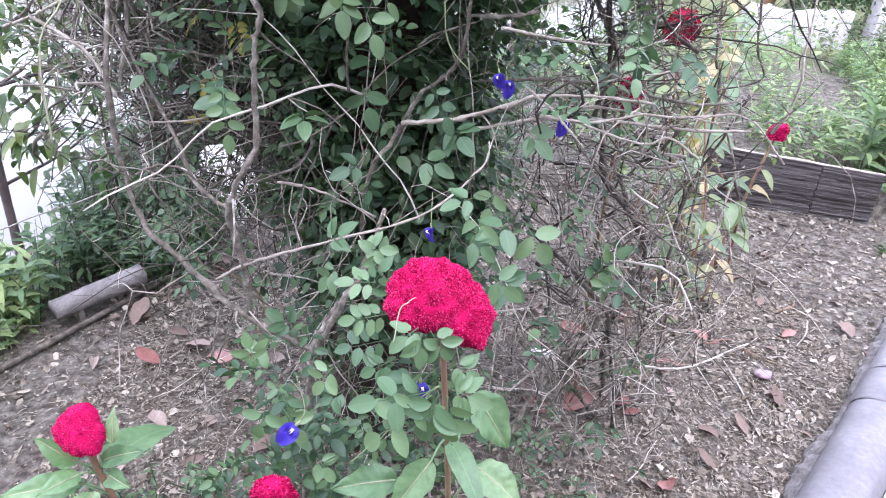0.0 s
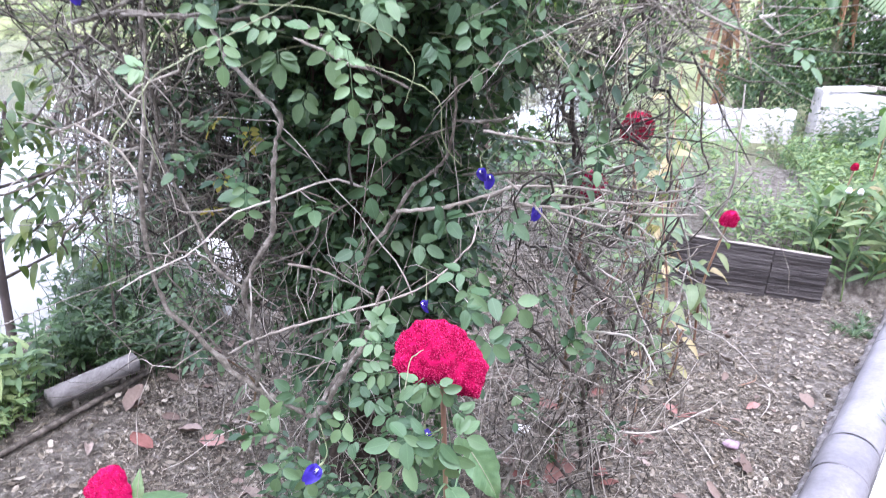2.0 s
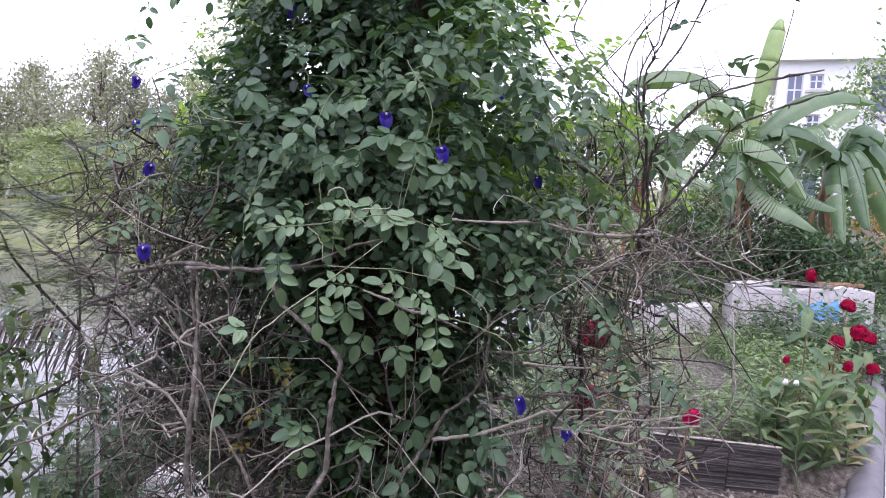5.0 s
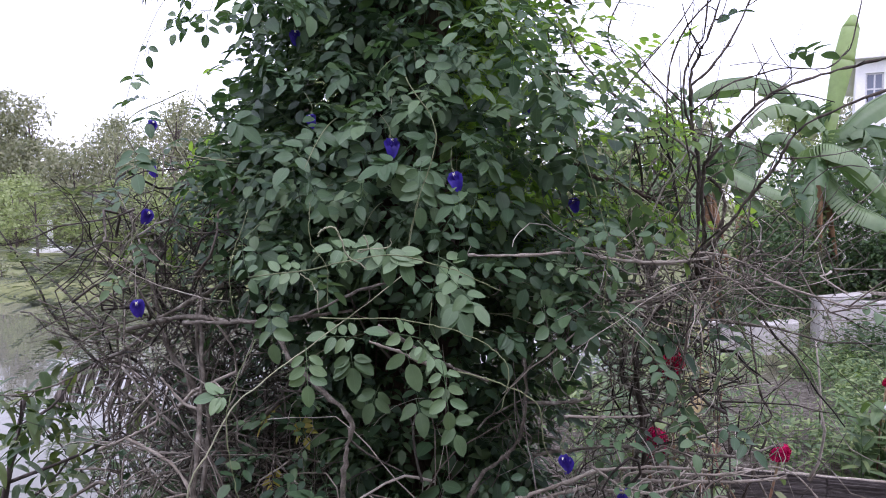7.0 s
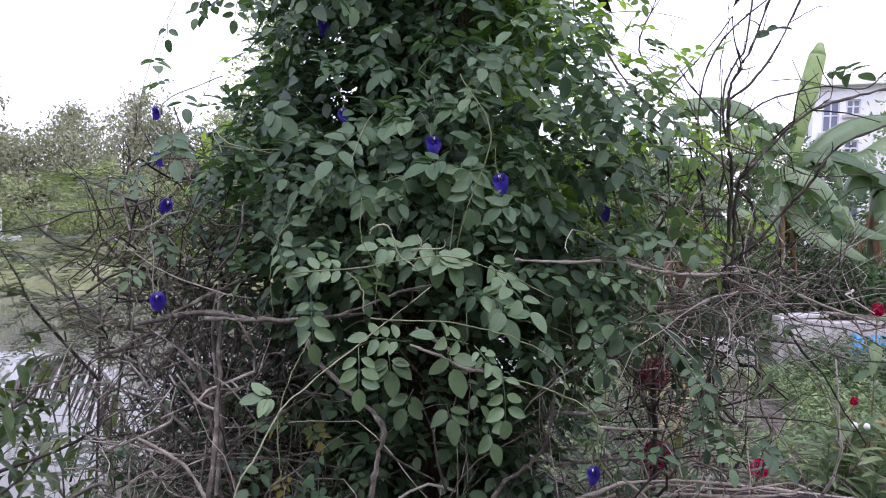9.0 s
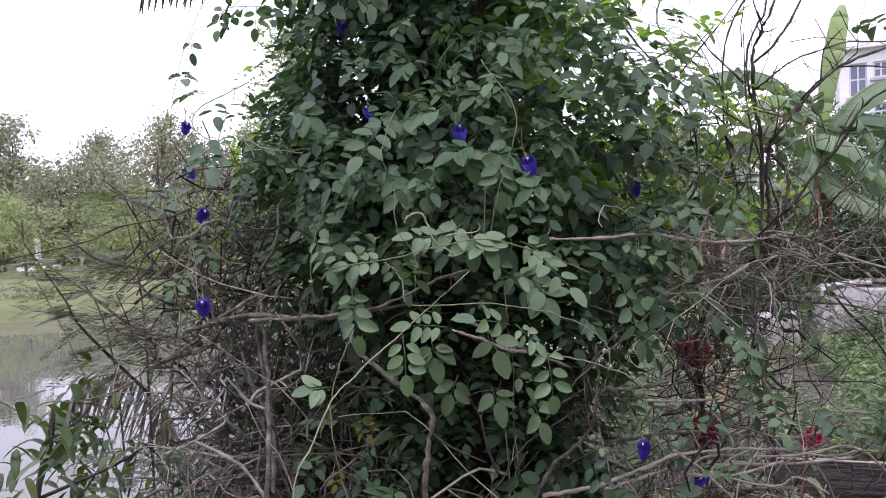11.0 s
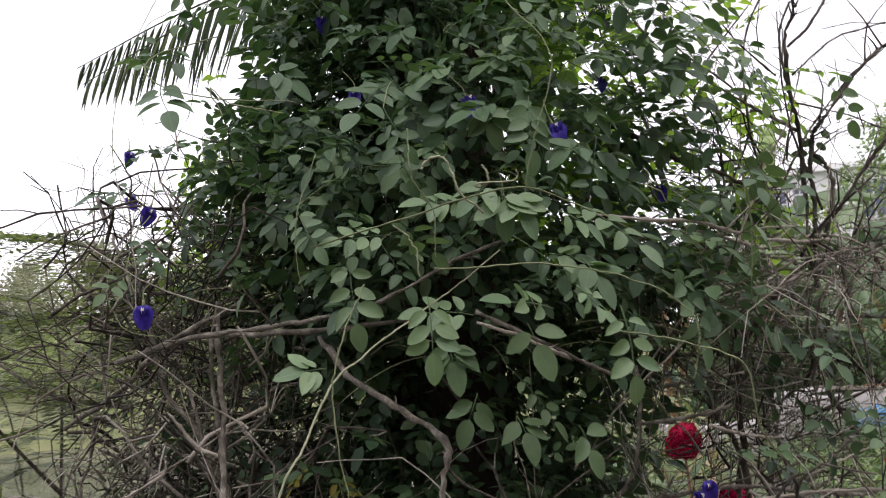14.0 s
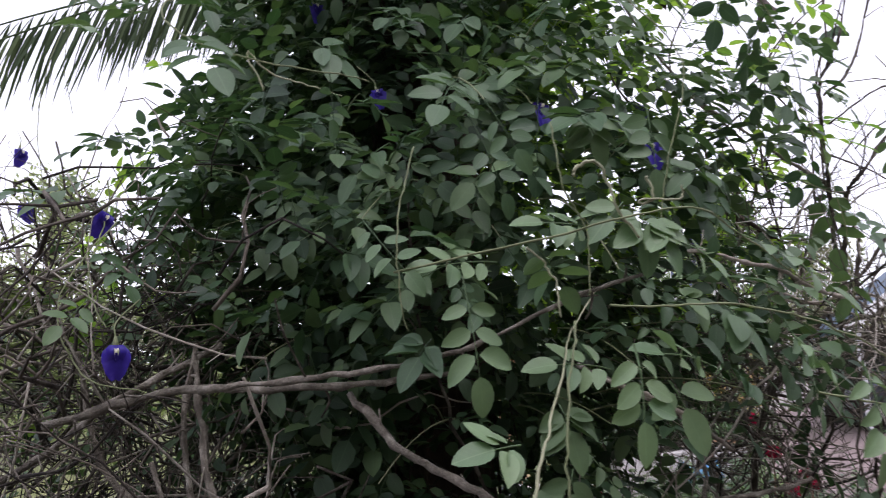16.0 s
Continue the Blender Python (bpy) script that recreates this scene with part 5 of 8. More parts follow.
for x, y, z, s in ((0.04, 1.0, 1.15, 1.1), (-0.26, 1.0, 1.12, 0.9)):
    single((x, y, z), (rng.normal() * 0.5, -0.3, -0.6), (rng.normal() * 0.2, -1, 0.6), s * 0.85)
def spray(a, b, normal=(0.05, -0.35, 1), sway=0.2, least=0.66):
    """One leaf whose rib runs from a to b."""
    a, b = np.array(a, float), np.array(b, float)
    i = (1, 2, 4, 5, 7, 8)[int(rng.integers(6))]
    d = b - a + np.array([0, -0.025, 0])
    single(a, d, np.array(normal) + rng.normal(size=3) * sway, np.clip(np.linalg.norm(d) / 0.11, least, 1.0), i)


def leaf_along(a, b, pairs, leaf, up=(0.0, -0.6, 0.8), mat=VINE_LIT):
    """One leaf of its own whose rib runs from a to the tip b, with leaflets of a given length."""
    a, b = np.array(a, float), np.array(b, float)
    d = b - a
    total = max(np.linalg.norm(d), leaf * 1.9)
    petiole = total * 0.12
    t = pinnate(pairs, leaf, total - petiole - leaf * 1.15, petiole, rows=6)
    buf = Buf()
    buf.add(*moved(t, frame_to(a, d + np.array([0, 0, 0.2 * total]), np.array(up) + rng.normal(size=3) * 0.14)))
    part("leaf", buf, mat, vine)


# the hanging sprays, lit look put into their colour: five to seven leaflets each
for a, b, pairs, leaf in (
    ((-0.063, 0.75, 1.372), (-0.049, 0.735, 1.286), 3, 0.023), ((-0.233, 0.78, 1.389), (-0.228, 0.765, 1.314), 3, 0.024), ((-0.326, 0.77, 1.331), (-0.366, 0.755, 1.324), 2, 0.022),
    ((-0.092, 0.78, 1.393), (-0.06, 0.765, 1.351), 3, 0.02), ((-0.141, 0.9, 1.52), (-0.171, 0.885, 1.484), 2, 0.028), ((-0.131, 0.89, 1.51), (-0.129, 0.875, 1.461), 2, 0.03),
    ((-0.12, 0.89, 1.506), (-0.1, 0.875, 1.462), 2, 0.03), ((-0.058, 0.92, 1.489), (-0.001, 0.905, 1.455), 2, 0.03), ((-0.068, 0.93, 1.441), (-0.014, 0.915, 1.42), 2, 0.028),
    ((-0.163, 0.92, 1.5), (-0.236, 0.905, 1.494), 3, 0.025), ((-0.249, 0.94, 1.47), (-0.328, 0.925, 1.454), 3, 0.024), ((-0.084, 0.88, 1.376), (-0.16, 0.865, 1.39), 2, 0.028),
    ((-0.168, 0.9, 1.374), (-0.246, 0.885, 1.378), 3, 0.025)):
    leaf_along(a, b, pairs, leaf, (0.05, -0.75, 0.7), SPRAY_LIT)
for a, b in (((-0.113, 0.97, 1.633), (-0.163, 0.955, 1.61)), ((-0.126, 0.97, 1.628), (-0.122, 0.955, 1.59)), ((-0.103, 0.96, 1.624), (-0.058, 0.945, 1.6)), ((-0.016, 0.93, 1.572), (-0.057, 0.915, 1.545)), ((0.015, 1.0, 1.639), (0.035, 0.985, 1.611)), ((-0.385, 1.05, 1.709), (-0.339, 1.035, 1.668)), ((-0.16, 1.02, 1.603), (-0.212, 1.005, 1.576)), ((-0.27, 1.05, 1.696), (-0.231, 1.035, 1.663)), ((-0.221, 1.05, 1.681), (-0.17, 1.035, 1.689)), ((-0.211, 1.03, 1.581), (-0.247, 1.015, 1.549)), ((-0.289, 1.0, 1.408), (-0.323, 0.985, 1.372)), ((-0.19, 0.95, 1.346), (-0.186, 0.935, 1.313)), ((-0.042, 0.9, 1.431), (-0.028, 0.885, 1.401)), ((0.041, 0.98, 1.371), (0.078, 0.965, 1.328)), ((0.185, 1.05, 1.387), (0.213, 1.035, 1.313)), ((0.289, 1.1, 1.359), (0.34, 1.085, 1.294)), ((-0.155, 1.0, 1.692), (-0.198, 0.985, 1.671)), ((-0.049, 1.0, 1.654), (-0.084, 0.985, 1.67)), ((0.019, 1.02, 1.709), (0.068, 1.005, 1.709)), ((-0.006, 1.05, 1.763), (0.043, 1.035, 1.741)), ((-0.196, 1.08, 1.785), (-0.233, 1.065, 1.748)), ((-0.079, 1.05, 1.731), (-0.118, 1.035, 1.696)), ((0.073, 1.05, 1.566), (0.103, 1.035, 1.524)), ((0.123, 1.08, 1.629), (0.164, 1.065, 1.589))):
    leaf_along(a, b, 2 + int(rng.integers(2)), rng.uniform(0.027, 0.036))
for a, b in (((-0.279, 1.08, 1.588), (-0.33, 1.065, 1.573)), ((-0.36, 1.05, 1.498), (-0.319, 1.035, 1.47)), ((-0.149, 1.0, 1.283), (-0.171, 0.985, 1.222)), ((-0.042, 0.95, 1.243), (-0.02, 0.935, 1.187)), ((-0.109, 0.9, 1.363), (-0.102, 0.885, 1.327)), ((-0.092, 1.04, 1.248), (-0.087, 1.02, 1.22)), ((-0.058, 1.04, 1.117), (-0.043, 1.02, 1.047)), ((-0.252, 1.04, 1.082), (-0.27, 1.02, 1.074)), ((0.085, 1.04, 1.057), (0.095, 1.02, 1.042)), ((-0.152, 1.04, 1.066), (-0.144, 1.02, 1.054)), ((-0.058, 1.04, 0.985), (-0.074, 1.02, 0.973)), ((0.038, 1.04, 1.001), (0.081, 1.02, 0.983)), ((0.166, 1.04, 0.96), (0.143, 1.02, 0.895)), ((0.202, 1.04, 1.06), (0.22, 1.02, 1.04)), ((0.168, 0.8, 1.014), (0.143, 0.79, 0.987)), ((0.191, 0.8, 1.007), (0.219, 0.79, 0.958)), ((0.126, 0.8, 1.019), (0.122, 0.79, 0.977)), ((0.153, 0.8, 0.929), (0.178, 0.79, 0.905))):
    leaf_along(a, b, 1 + int(rng.integers(2)), rng.uniform(0.028, 0.036), (0.0, -0.7, 0.7))
for k in range(62):
    a = np.array([rng.uniform(-0.04, 0.27), rng.uniform(0.95, 1.12), rng.uniform(1.05, 1.85)])
    if (a[2] > 1.4 and not (a[1] < 1.02 and a[0] > 0.15 and a[2] < 1.6)) or (a[0] > 0.16 and k % 4 == 0 and a[2] < 1.28):
        spray(a, a + np.array([rng.uniform(-0.08, 0.09), rng.uniform(-0.05, 0.0), rng.uniform(-0.05, 0.02)]), sway=0.3)
for k in range(46):
    a = np.array([rng.uniform(-0.36, 0.14), rng.uniform(1.02, 1.16), rng.uniform(1.58, 2.12)])
    spray(a, a + np.array([rng.uniform(-0.08, 0.09), rng.uniform(-0.06, -0.01), rng.uniform(-0.05, 0.01)]), sway=0.3)
runner([(-0.29, 0.76, 1.4), (-0.31, 0.74, 1.35), (-0.315, 0.73, 1.28), (-0.3, 0.73, 1.2)], 0.001, 0.0008)
runner([(-0.33, 0.92, 1.56), (-0.35, 0.9, 1.47), (-0.34, 0.9, 1.4)], 0.001, 0.0007)
runner([(-0.235, 0.86, 1.57), (-0.23, 0.85, 1.51), (-0.21, 0.85, 1.47), (-0.21, 0.85, 1.42)], 0.001, 0.0007)
# low spray round the large red comb: over its stalk, to its sides and below it
for a, b, pairs, leaf in (
    ((0.0, 0.68, 0.984), (-0.046, 0.668, 0.979), 2, 0.02), ((0.019, 0.66, 0.954), (-0.04, 0.648, 0.93), 3, 0.02), ((0.02, 0.66, 0.917), (-0.044, 0.648, 0.887), 3, 0.02), ((0.055, 0.6, 0.978), (0.034, 0.588, 0.961), 2, 0.022), ((0.068, 0.6, 0.975), (0.092, 0.588, 0.935), 2, 0.022), ((0.058, 0.59, 0.978), (0.06, 0.578, 0.949), 2, 0.022),
    ((0.023, 0.62, 0.914), (-0.008, 0.608, 0.888), 3, 0.02), ((0.077, 0.56, 0.925), (-0.011, 0.548, 0.877), 2, 0.03), ((0.074, 0.55, 0.926), (0.0, 0.538, 0.832), 2, 0.031), ((0.08, 0.54, 0.935), (0.066, 0.528, 0.864), 2, 0.031), ((0.089, 0.55, 0.927), (0.101, 0.538, 0.848), 2, 0.028), ((0.096, 0.58, 0.91), (0.135, 0.568, 0.898), 2, 0.026),
    ((0.057, 0.6, 0.915), (0.027, 0.588, 0.873), 2, 0.026), ((-0.043, 0.62, 0.901), (-0.069, 0.608, 0.866), 2, 0.02), ((-0.03, 0.62, 0.867), (-0.059, 0.608, 0.849), 2, 0.018), ((0.139, 0.7, 0.989), (0.176, 0.688, 0.958), 1, 0.026), ((0.095, 0.6, 0.934), (0.129, 0.588, 0.906), 2, 0.022), ((-0.15, 0.7, 0.762), (-0.159, 0.688, 0.7), 1, 0.026),
    ((-0.132, 0.72, 0.745), (-0.1, 0.708, 0.685), 2, 0.024), ((-0.19, 0.8, 0.759), (-0.191, 0.788, 0.809), 2, 0.024), ((-0.063, 0.6, 0.774), (-0.041, 0.588, 0.75), 2, 0.02), ((-0.022, 0.8, 0.89), (0.009, 0.788, 0.945), 2, 0.022), ((-0.036, 0.85, 0.934), (0.013, 0.838, 0.935), 2, 0.022), ((-0.003, 0.85, 0.917), (-0.027, 0.838, 0.941), 1, 0.024),
    ((0.116, 0.8, 1.047), (0.088, 0.788, 1.035), 2, 0.024), ((0.112, 0.78, 0.999), (0.148, 0.768, 0.966), 2, 0.026), ((-0.101, 0.95, 0.884), (-0.064, 0.938, 0.923), 2, 0.03), ((-0.084, 0.95, 0.844), (-0.12, 0.938, 0.795), 2, 0.03), ((-0.199, 0.9, 0.715), (-0.226, 0.888, 0.676), 2, 0.028), ((-0.174, 1.0, 0.68), (-0.209, 0.988, 0.71), 2, 0.03)):
    leaf_along(a, b, pairs, leaf, (0.0, -0.65, 0.75))
runner([(0.03, 0.56, 0.985), (0.035, 0.568, 1.021), (0.043, 0.572, 1.03), (0.052, 0.575, 1.035)], 0.0011, 0.0008, mat=PALERUN, jitter=0.001)
runner([(0.08, 0.56, 0.93), (0.06, 0.565, 0.9), (0.03, 0.56, 0.86), (-0.02, 0.56, 0.8)], 0.0016, 0.0012)
for k in range(7):
    z = rng.uniform(1.55, 1.9)
    p = np.array([rng.uniform(0.35, 0.55), rng.uniform(0.85, 1.3), z])
    placed("leaf", LEAF_MESH[int(rng.integers(14))], leaf_pose(p, (0.2, -0.6, 0.1), 0.6, 0.6, 0.5, 0.85), vine)
# sprig against the sky
runner([(-0.42, 1.3, 2.1), (-0.5, 1.3, 1.96), (-0.57, 1.34, 1.92), (-0.62, 1.38, 1.9), (-0.64, 1.4, 1.8), (-0.63, 1.42, 1.74)], 0.0008, 0.0006)
runner([(-0.45, 1.3, 2.1), (-0.46, 1.27, 1.97), (-0.468, 1.26, 1.92)], 0.0008, 0.0006)
for a, b, pairs in (((-0.62, 1.38, 1.902), (-0.622, 1.37, 1.85), 1), ((-0.468, 1.26, 1.925), (-0.472, 1.25, 1.865), 2), ((-0.53, 1.3, 1.935), (-0.56, 1.3, 1.905), 1)):
    leaf_along(a, b, pairs, 0.021, (0.1, -1.0, 0.2))

# flowers: standard petal, throat and calyx
FL = Buf()
U, V = np.meshgrid(np.linspace(0, 1, 7), np.linspace(-1, 1, 7), indexing="ij")
half = 0.017 * np.sin(np.pi * (0.06 + 0.9 * U) ** 0.8) ** 0.6
fx = V * half
fy = U * 0.04 + 0.003 * np.abs(V) * (U > 0.8)
fz = 0.006 * (V**2) * np.sin(U * 3) + 0.006 * np.sin(U * np.pi) - 0.008 * U**2
i, j = np.meshgrid(np.arange(6), np.arange(6), indexing="ij")
quads = np.stack([i * 7 + j, (i + 1) * 7 + j, (i + 1) * 7 + j + 1, i * 7 + j + 1], -1).reshape(-1, 4)
FL.add(np.stack([fx, fy, fz], -1).reshape(-1, 3), quads)
FL.add(np.stack([fx * 0.45 + 0.004, fy * 0.55, fz + 0.006], -1).reshape(-1, 3), quads)
FL.add(np.stack([fx * 0.45 - 0.004, fy * 0.55, fz + 0.006], -1).reshape(-1, 3), quads)
FLOWER = FL.mesh("flower", PETAL)
TH = Buf()
TH.add(np.stack([fx * 0.16, fy * 0.38 + 0.003, fz * 0.9 + 0.0085], -1).reshape(-1, 3), quads)
THROAT_MESH = TH.mesh("throat", THROAT)
CA = Buf()
tube(CA, np.array([(0, -0.012, 0.002), (0, -0.004, 0.001), (0, 0.004, 0.0)]), 0.0018, 0.0042, 7)
CALYX = CA.mesh("calyx", RUNNER)


def flower(p, along, normal, s=1.0):
    s *= 0.68
    m = frame_to(p, along, normal, s)
    fl = placed("flower", FLOWER, m, vine, "violet-blue butterfly pea flower with a pale throat")
    for nm, me in (("throat", THROAT_MESH), ("calyx", CALYX)):
        o = new(nm, me)
        o.parent = fl
    b = Buf()
    q = np.asarray(p, float)
    tube(b, spline([q - unit(along) * 0.01 * s, q - unit(along) * 0.02 * s + np.array([0, 0.006, 0.008]), q + np.array([rng.normal() * 0.01, 0.03, 0.045])], 7), 0.0009, 0.0007, 4)
    part("flower_stalk", b, RUNNER, vine)


flower((0.062, 0.917, 0.94), (0.1, -0.3, -1), (-0.8, -0.6, 0.1), 0.85)
flower((-0.075, 0.55, 0.872), (-0.6, -0.5, -0.5), (0.5, -0.5, 0.9), 0.95)
flower((0.06, 0.62, 0.885), (0.0, -0.3, -1), (0.4, -1, 0.2), 0.85)
flower((0.151, 1.03, 1.15), (0.2, -0.2, -1), (-0.5, -1, 0.2), 0.85)
flower((0.26, 1.05, 1.08), (0.2, -0.2, -1), (0.6, -1, 0.2), 0.7)
flower((-0.554, 1.095, 1.412), (0.05, -0.15, -1), (0.1, -1, 0.1), 1.05)
flower((-0.575, 1.22, 1.562), (-0.3, -0.2, -1), (0.6, -0.8, 0.3), 1.0)
flower((-0.71, 1.64, 1.668), (0.3, -0.2, -1), (-0.3, -1, 0.3), 1.1)
flower((-0.738, 1.73, 1.784), (0.0, -0.2, -1), (0.7, -0.8, 0.2), 1.1)
flower((-0.128, 1.064, 1.672), (0.1, -0.5, -0.8), (0.2, -1, 0.6), 1.15)
flower((-0.029, 1.0, 1.614), (0.2, -0.4, -0.8), (-0.2, -1, 0.4), 1.05)
flower((-0.32, 1.34, 1.912), (0.1, -0.4, -1), (0.2, -1, 0.3), 1.05)
flower((0.21, 1.21, 1.574), (0.1, -0.4, -1), (-0.4, -1, 0.3), 0.95)
flower((0.17, 1.1, 1.12), (0.1, -0.4, -1), (0.3, -1, 0.3), 1.0)
flower((0.27, 1.1, 1.06), (-0.2, -0.4, -1), (0.3, -1, 0.3), 1.0)
flower((0.111, 1.18, 1.745), (0.1, -0.4, -1), (0.4, -1, 0.3), 0.9)
flower((-0.272, 1.2, 1.73), (0.1, -0.4, -1), (-0.4, -1, 0.3), 0.9)
runner([(-0.57, 1.16, 1.54), (-0.58, 1.13, 1.48), (-0.555, 1.09, 1.43)], 0.001, 0.0008, 2, 0.55)
runner([(-0.56, 1.16, 1.54), (-0.6, 1.12, 1.46), (-0.58, 1.09, 1.39), (-0.53, 1.08, 1.37)], 0.001, 0.0008)
runner([(-0.72, 1.66, 1.67), (-0.66, 1.45, 1.6), (-0.577, 1.23, 1.57)], 0.001, 0.0008)


BROADLEAF = material("pale_comb_leaf", [(0.2, (0.08, 0.155, 0.075)), (0.5, (0.15, 0.25, 0.12)), (0.8, (0.26, 0.36, 0.19))], 40, 70, 0.5, 0.3, 0.002, vary="object", spread=0.4, translucent=0.25, veins=True, fine_amount=0.4)

BROAD = material("broad_leaf_single", [(0.2, (0.07, 0.12, 0.065)), (0.5, (0.125, 0.185, 0.1)), (0.8, (0.2, 0.26, 0.14))], 12, 70, 0.5, 0.3, 0.002, vary="object", spread=0.4, translucent=0.3, veins=True, fine_amount=0.4)
PALEYELLOW = material("yellowing_leaf_single", [(0.2, (0.12, 0.165, 0.08)), (0.5, (0.21, 0.235, 0.11)), (0.8, (0.38, 0.29, 0.16))], 12, 70, 0.55, 0.3, 0.002, vary="object", spread=0.6, translucent=0.3, veins=True, fine_amount=0.4)

# ---- cockscomb plants ----
def comb_head(w, d, h, fold, tufts, seed):
    """A velvety crest: a lobed dome, flat or folded in below, set with many small tufts."""
    r = np.random.default_rng(seed)
    b = Buf()
    nu, nv = 30, 16

    def surf(a, e):
        lobe = 1 + fold * (0.06 * np.sin(2 * a + seed) + 0.05 * np.sin(4 * a + 4 * e + seed) + 0.03 * np.sin(9 * a - 5 * e))
        c = np.maximum(np.cos(e), 0) ** 0.55 * lobe
        z = np.where(e > 0, h * np.sin(np.maximum(e, 0)), 0.32 * h * np.sin(np.minimum(e, 0)) * (0.6 + 0.4 * np.cos(a)))
        return np.stack([w / 2 * c * np.cos(a), d / 2 * c * np.sin(a), z + 0.06 * h * np.sin(5 * a + 5 * e + seed) * np.cos(e)], -1)

    a, e = np.meshgrid(np.linspace(0, 2 * np.pi, nu, endpoint=False), np.linspace(-np.pi / 2, np.pi / 2 - 1e-4, nv), indexing="ij")
    i, j = np.meshgrid(np.arange(nu), np.arange(nv - 1), indexing="ij")
    k = (i + 1) % nu
    b.add(surf(a, e).reshape(-1, 3) * 0.95, np.stack([i * nv + j, k * nv + j, k * nv + j + 1, i * nv + j + 1], -1).reshape(-1, 4))
    size = max(w, d) * 0.62 * np.sqrt(1.0 / tufts) * 3.0
    for q in range(tufts):
        aa = (q * 2.399963) % (2 * np.pi) + r.normal() * 0.14
        ee = np.arcsin(np.clip(-0.72 + 1.72 * (q + 0.5) / tufts, -1, 1)) + r.normal() * 0.05
        p = surf(np.array(aa), np.array(ee))
        nn = unit(p / np.array([w * w, d * d, h * h * 2.2]) + 1e-9)
        dd = unit(nn + r.normal(size=3) * 0.42)
        t1 = unit(np.cross(dd, r.normal(size=3)))
        t2 = np.cross(dd, t1)
        s = size * r.uniform(0.7, 1.25)
        o = p - nn * s * 0.45
        v = np.array([o + t1 * s * 0.5, o - t1 * s * 0.3 + t2 * s * 0.45, o - t1 * s * 0.3 - t2 * s * 0.45, p + dd * s * r.uniform(0.4, 0.9)])
        b.add(v, np.array([(0, 1, 3, -1), (1, 2, 3, -1), (2, 0, 3, -1)]))
    return b.arrays()


def comb_fan(outline, depth, tufts, seed, unit_size):
    """A folded crest: its outline given as distances at even turns, bulging to front and back, set with fine tufts."""
    r = np.random.default_rng(seed)
    ang = np.linspace(0, 2 * np.pi, len(outline) + 1)
    rad = np.append(outline, outline[0]) * unit_size
    nu, nv = 48, 17

    def surf(a, e):
        a, e = np.asarray(a, float), np.asarray(e, float)
        q = np.interp(np.mod(a, 2 * np.pi), ang, rad) * (1 + 0.025 * np.sin(11 * a + seed) + 0.018 * np.sin(19 * a - seed))
        c = np.abs(np.cos(e)) ** 0.7
        x, z = q * c * np.cos(a), q * c * np.sin(a)
        lump = 1 + 0.05 * np.sin(x / unit_size * 5 + seed) * np.sin(z / unit_size * 6) + 0.05 * np.sin(x / unit_size * 13) * np.sin(z / unit_size * 11 + seed)
        return np.stack([x, -depth * np.sin(e) * lump, z], -1)

    a, e = np.meshgrid(np.linspace(0, 2 * np.pi, nu, endpoint=False), np.linspace(-np.pi / 2 + 1e-3, np.pi / 2 - 1e-3, nv), indexing="ij")
    i, j = np.meshgrid(np.arange(nu), np.arange(nv - 1), indexing="ij")
    k = (i + 1) % nu
    b = Buf()
    b.add(surf(a, e).reshape(-1, 3) * 0.985, np.stack([i * nv + j, i * nv + j + 1, k * nv + j + 1, k * nv + j], -1).reshape(-1, 4))
    size = unit_size * 2.9 / np.sqrt(tufts)
    for q in range(tufts):
        aa = r.uniform(0, 2 * np.pi)
        ee = np.arccos(np.sqrt(r.random()) ** (1 / 0.7)) * (-0.97 if r.random() < 0.25 else 0.99)
        p = surf(aa, ee)
        t1 = unit(surf(aa + 0.03, ee) - p)
        t2 = unit(surf(aa, ee + 0.03) - p)
        nn = unit(np.cross(t1, t2))
        if np.dot(nn, p) < 0:
            nn = -nn
        dd = unit(nn + r.normal(size=3) * 0.55)
        t1 = unit(np.cross(dd, r.normal(size=3)))
        t2 = np.cross(dd, t1)
        s = size * r.uniform(0.7, 1.4)
        o = p - nn * s * 0.5
        v = np.array([o + t1 * s * 0.5, o - t1 * s * 0.3 + t2 * s * 0.45, o - t1 * s * 0.3 - t2 * s * 0.45, p + dd * s * r.uniform(0.25, 0.7)])
        b.add(v, np.array([(0, 1, 3, -1), (1, 2, 3, -1), (2, 0, 3, -1)]))
    return b.arrays()


def ribbed_blade(length, width, fold, droop):
    """A broad leaf along +y with sunken side veins and a wavy margin."""
    u, q = np.meshgrid(np.linspace(0, 1, 30), np.linspace(-1, 1, 11), indexing="ij")
    half = np.maximum(np.sin(np.pi * u ** 0.72) ** 0.8, 0.02) * width / 2 * (1 + 0.05 * np.sin(u * 23 + rng.uniform(0, 6)))
    rib = np.abs(np.sin(np.pi * (u * 6.5 - np.abs(q) * 1.3))) ** 0.6
    x = q * half
    z = fold * np.abs(x) - droop * length * u**2 + width * 0.075 * rib * np.minimum(np.abs(q) * 2.5, 1) + width * 0.07 * q**2 * np.sin(u * 9 + 2.5 * q + rng.uniform(0, 6))
    i, j = np.meshgrid(np.arange(29), np.arange(10), indexing="ij")
    f = np.stack([i * 11 + j, i * 11 + j + 1, (i + 1) * 11 + j + 1, (i + 1) * 11 + j], -1).reshape(-1, 4)
    return np.stack([x, u * length, z], -1).reshape(-1, 3), f, np.stack([q * 0.5 + 0.5, u], -1).reshape(-1, 2)


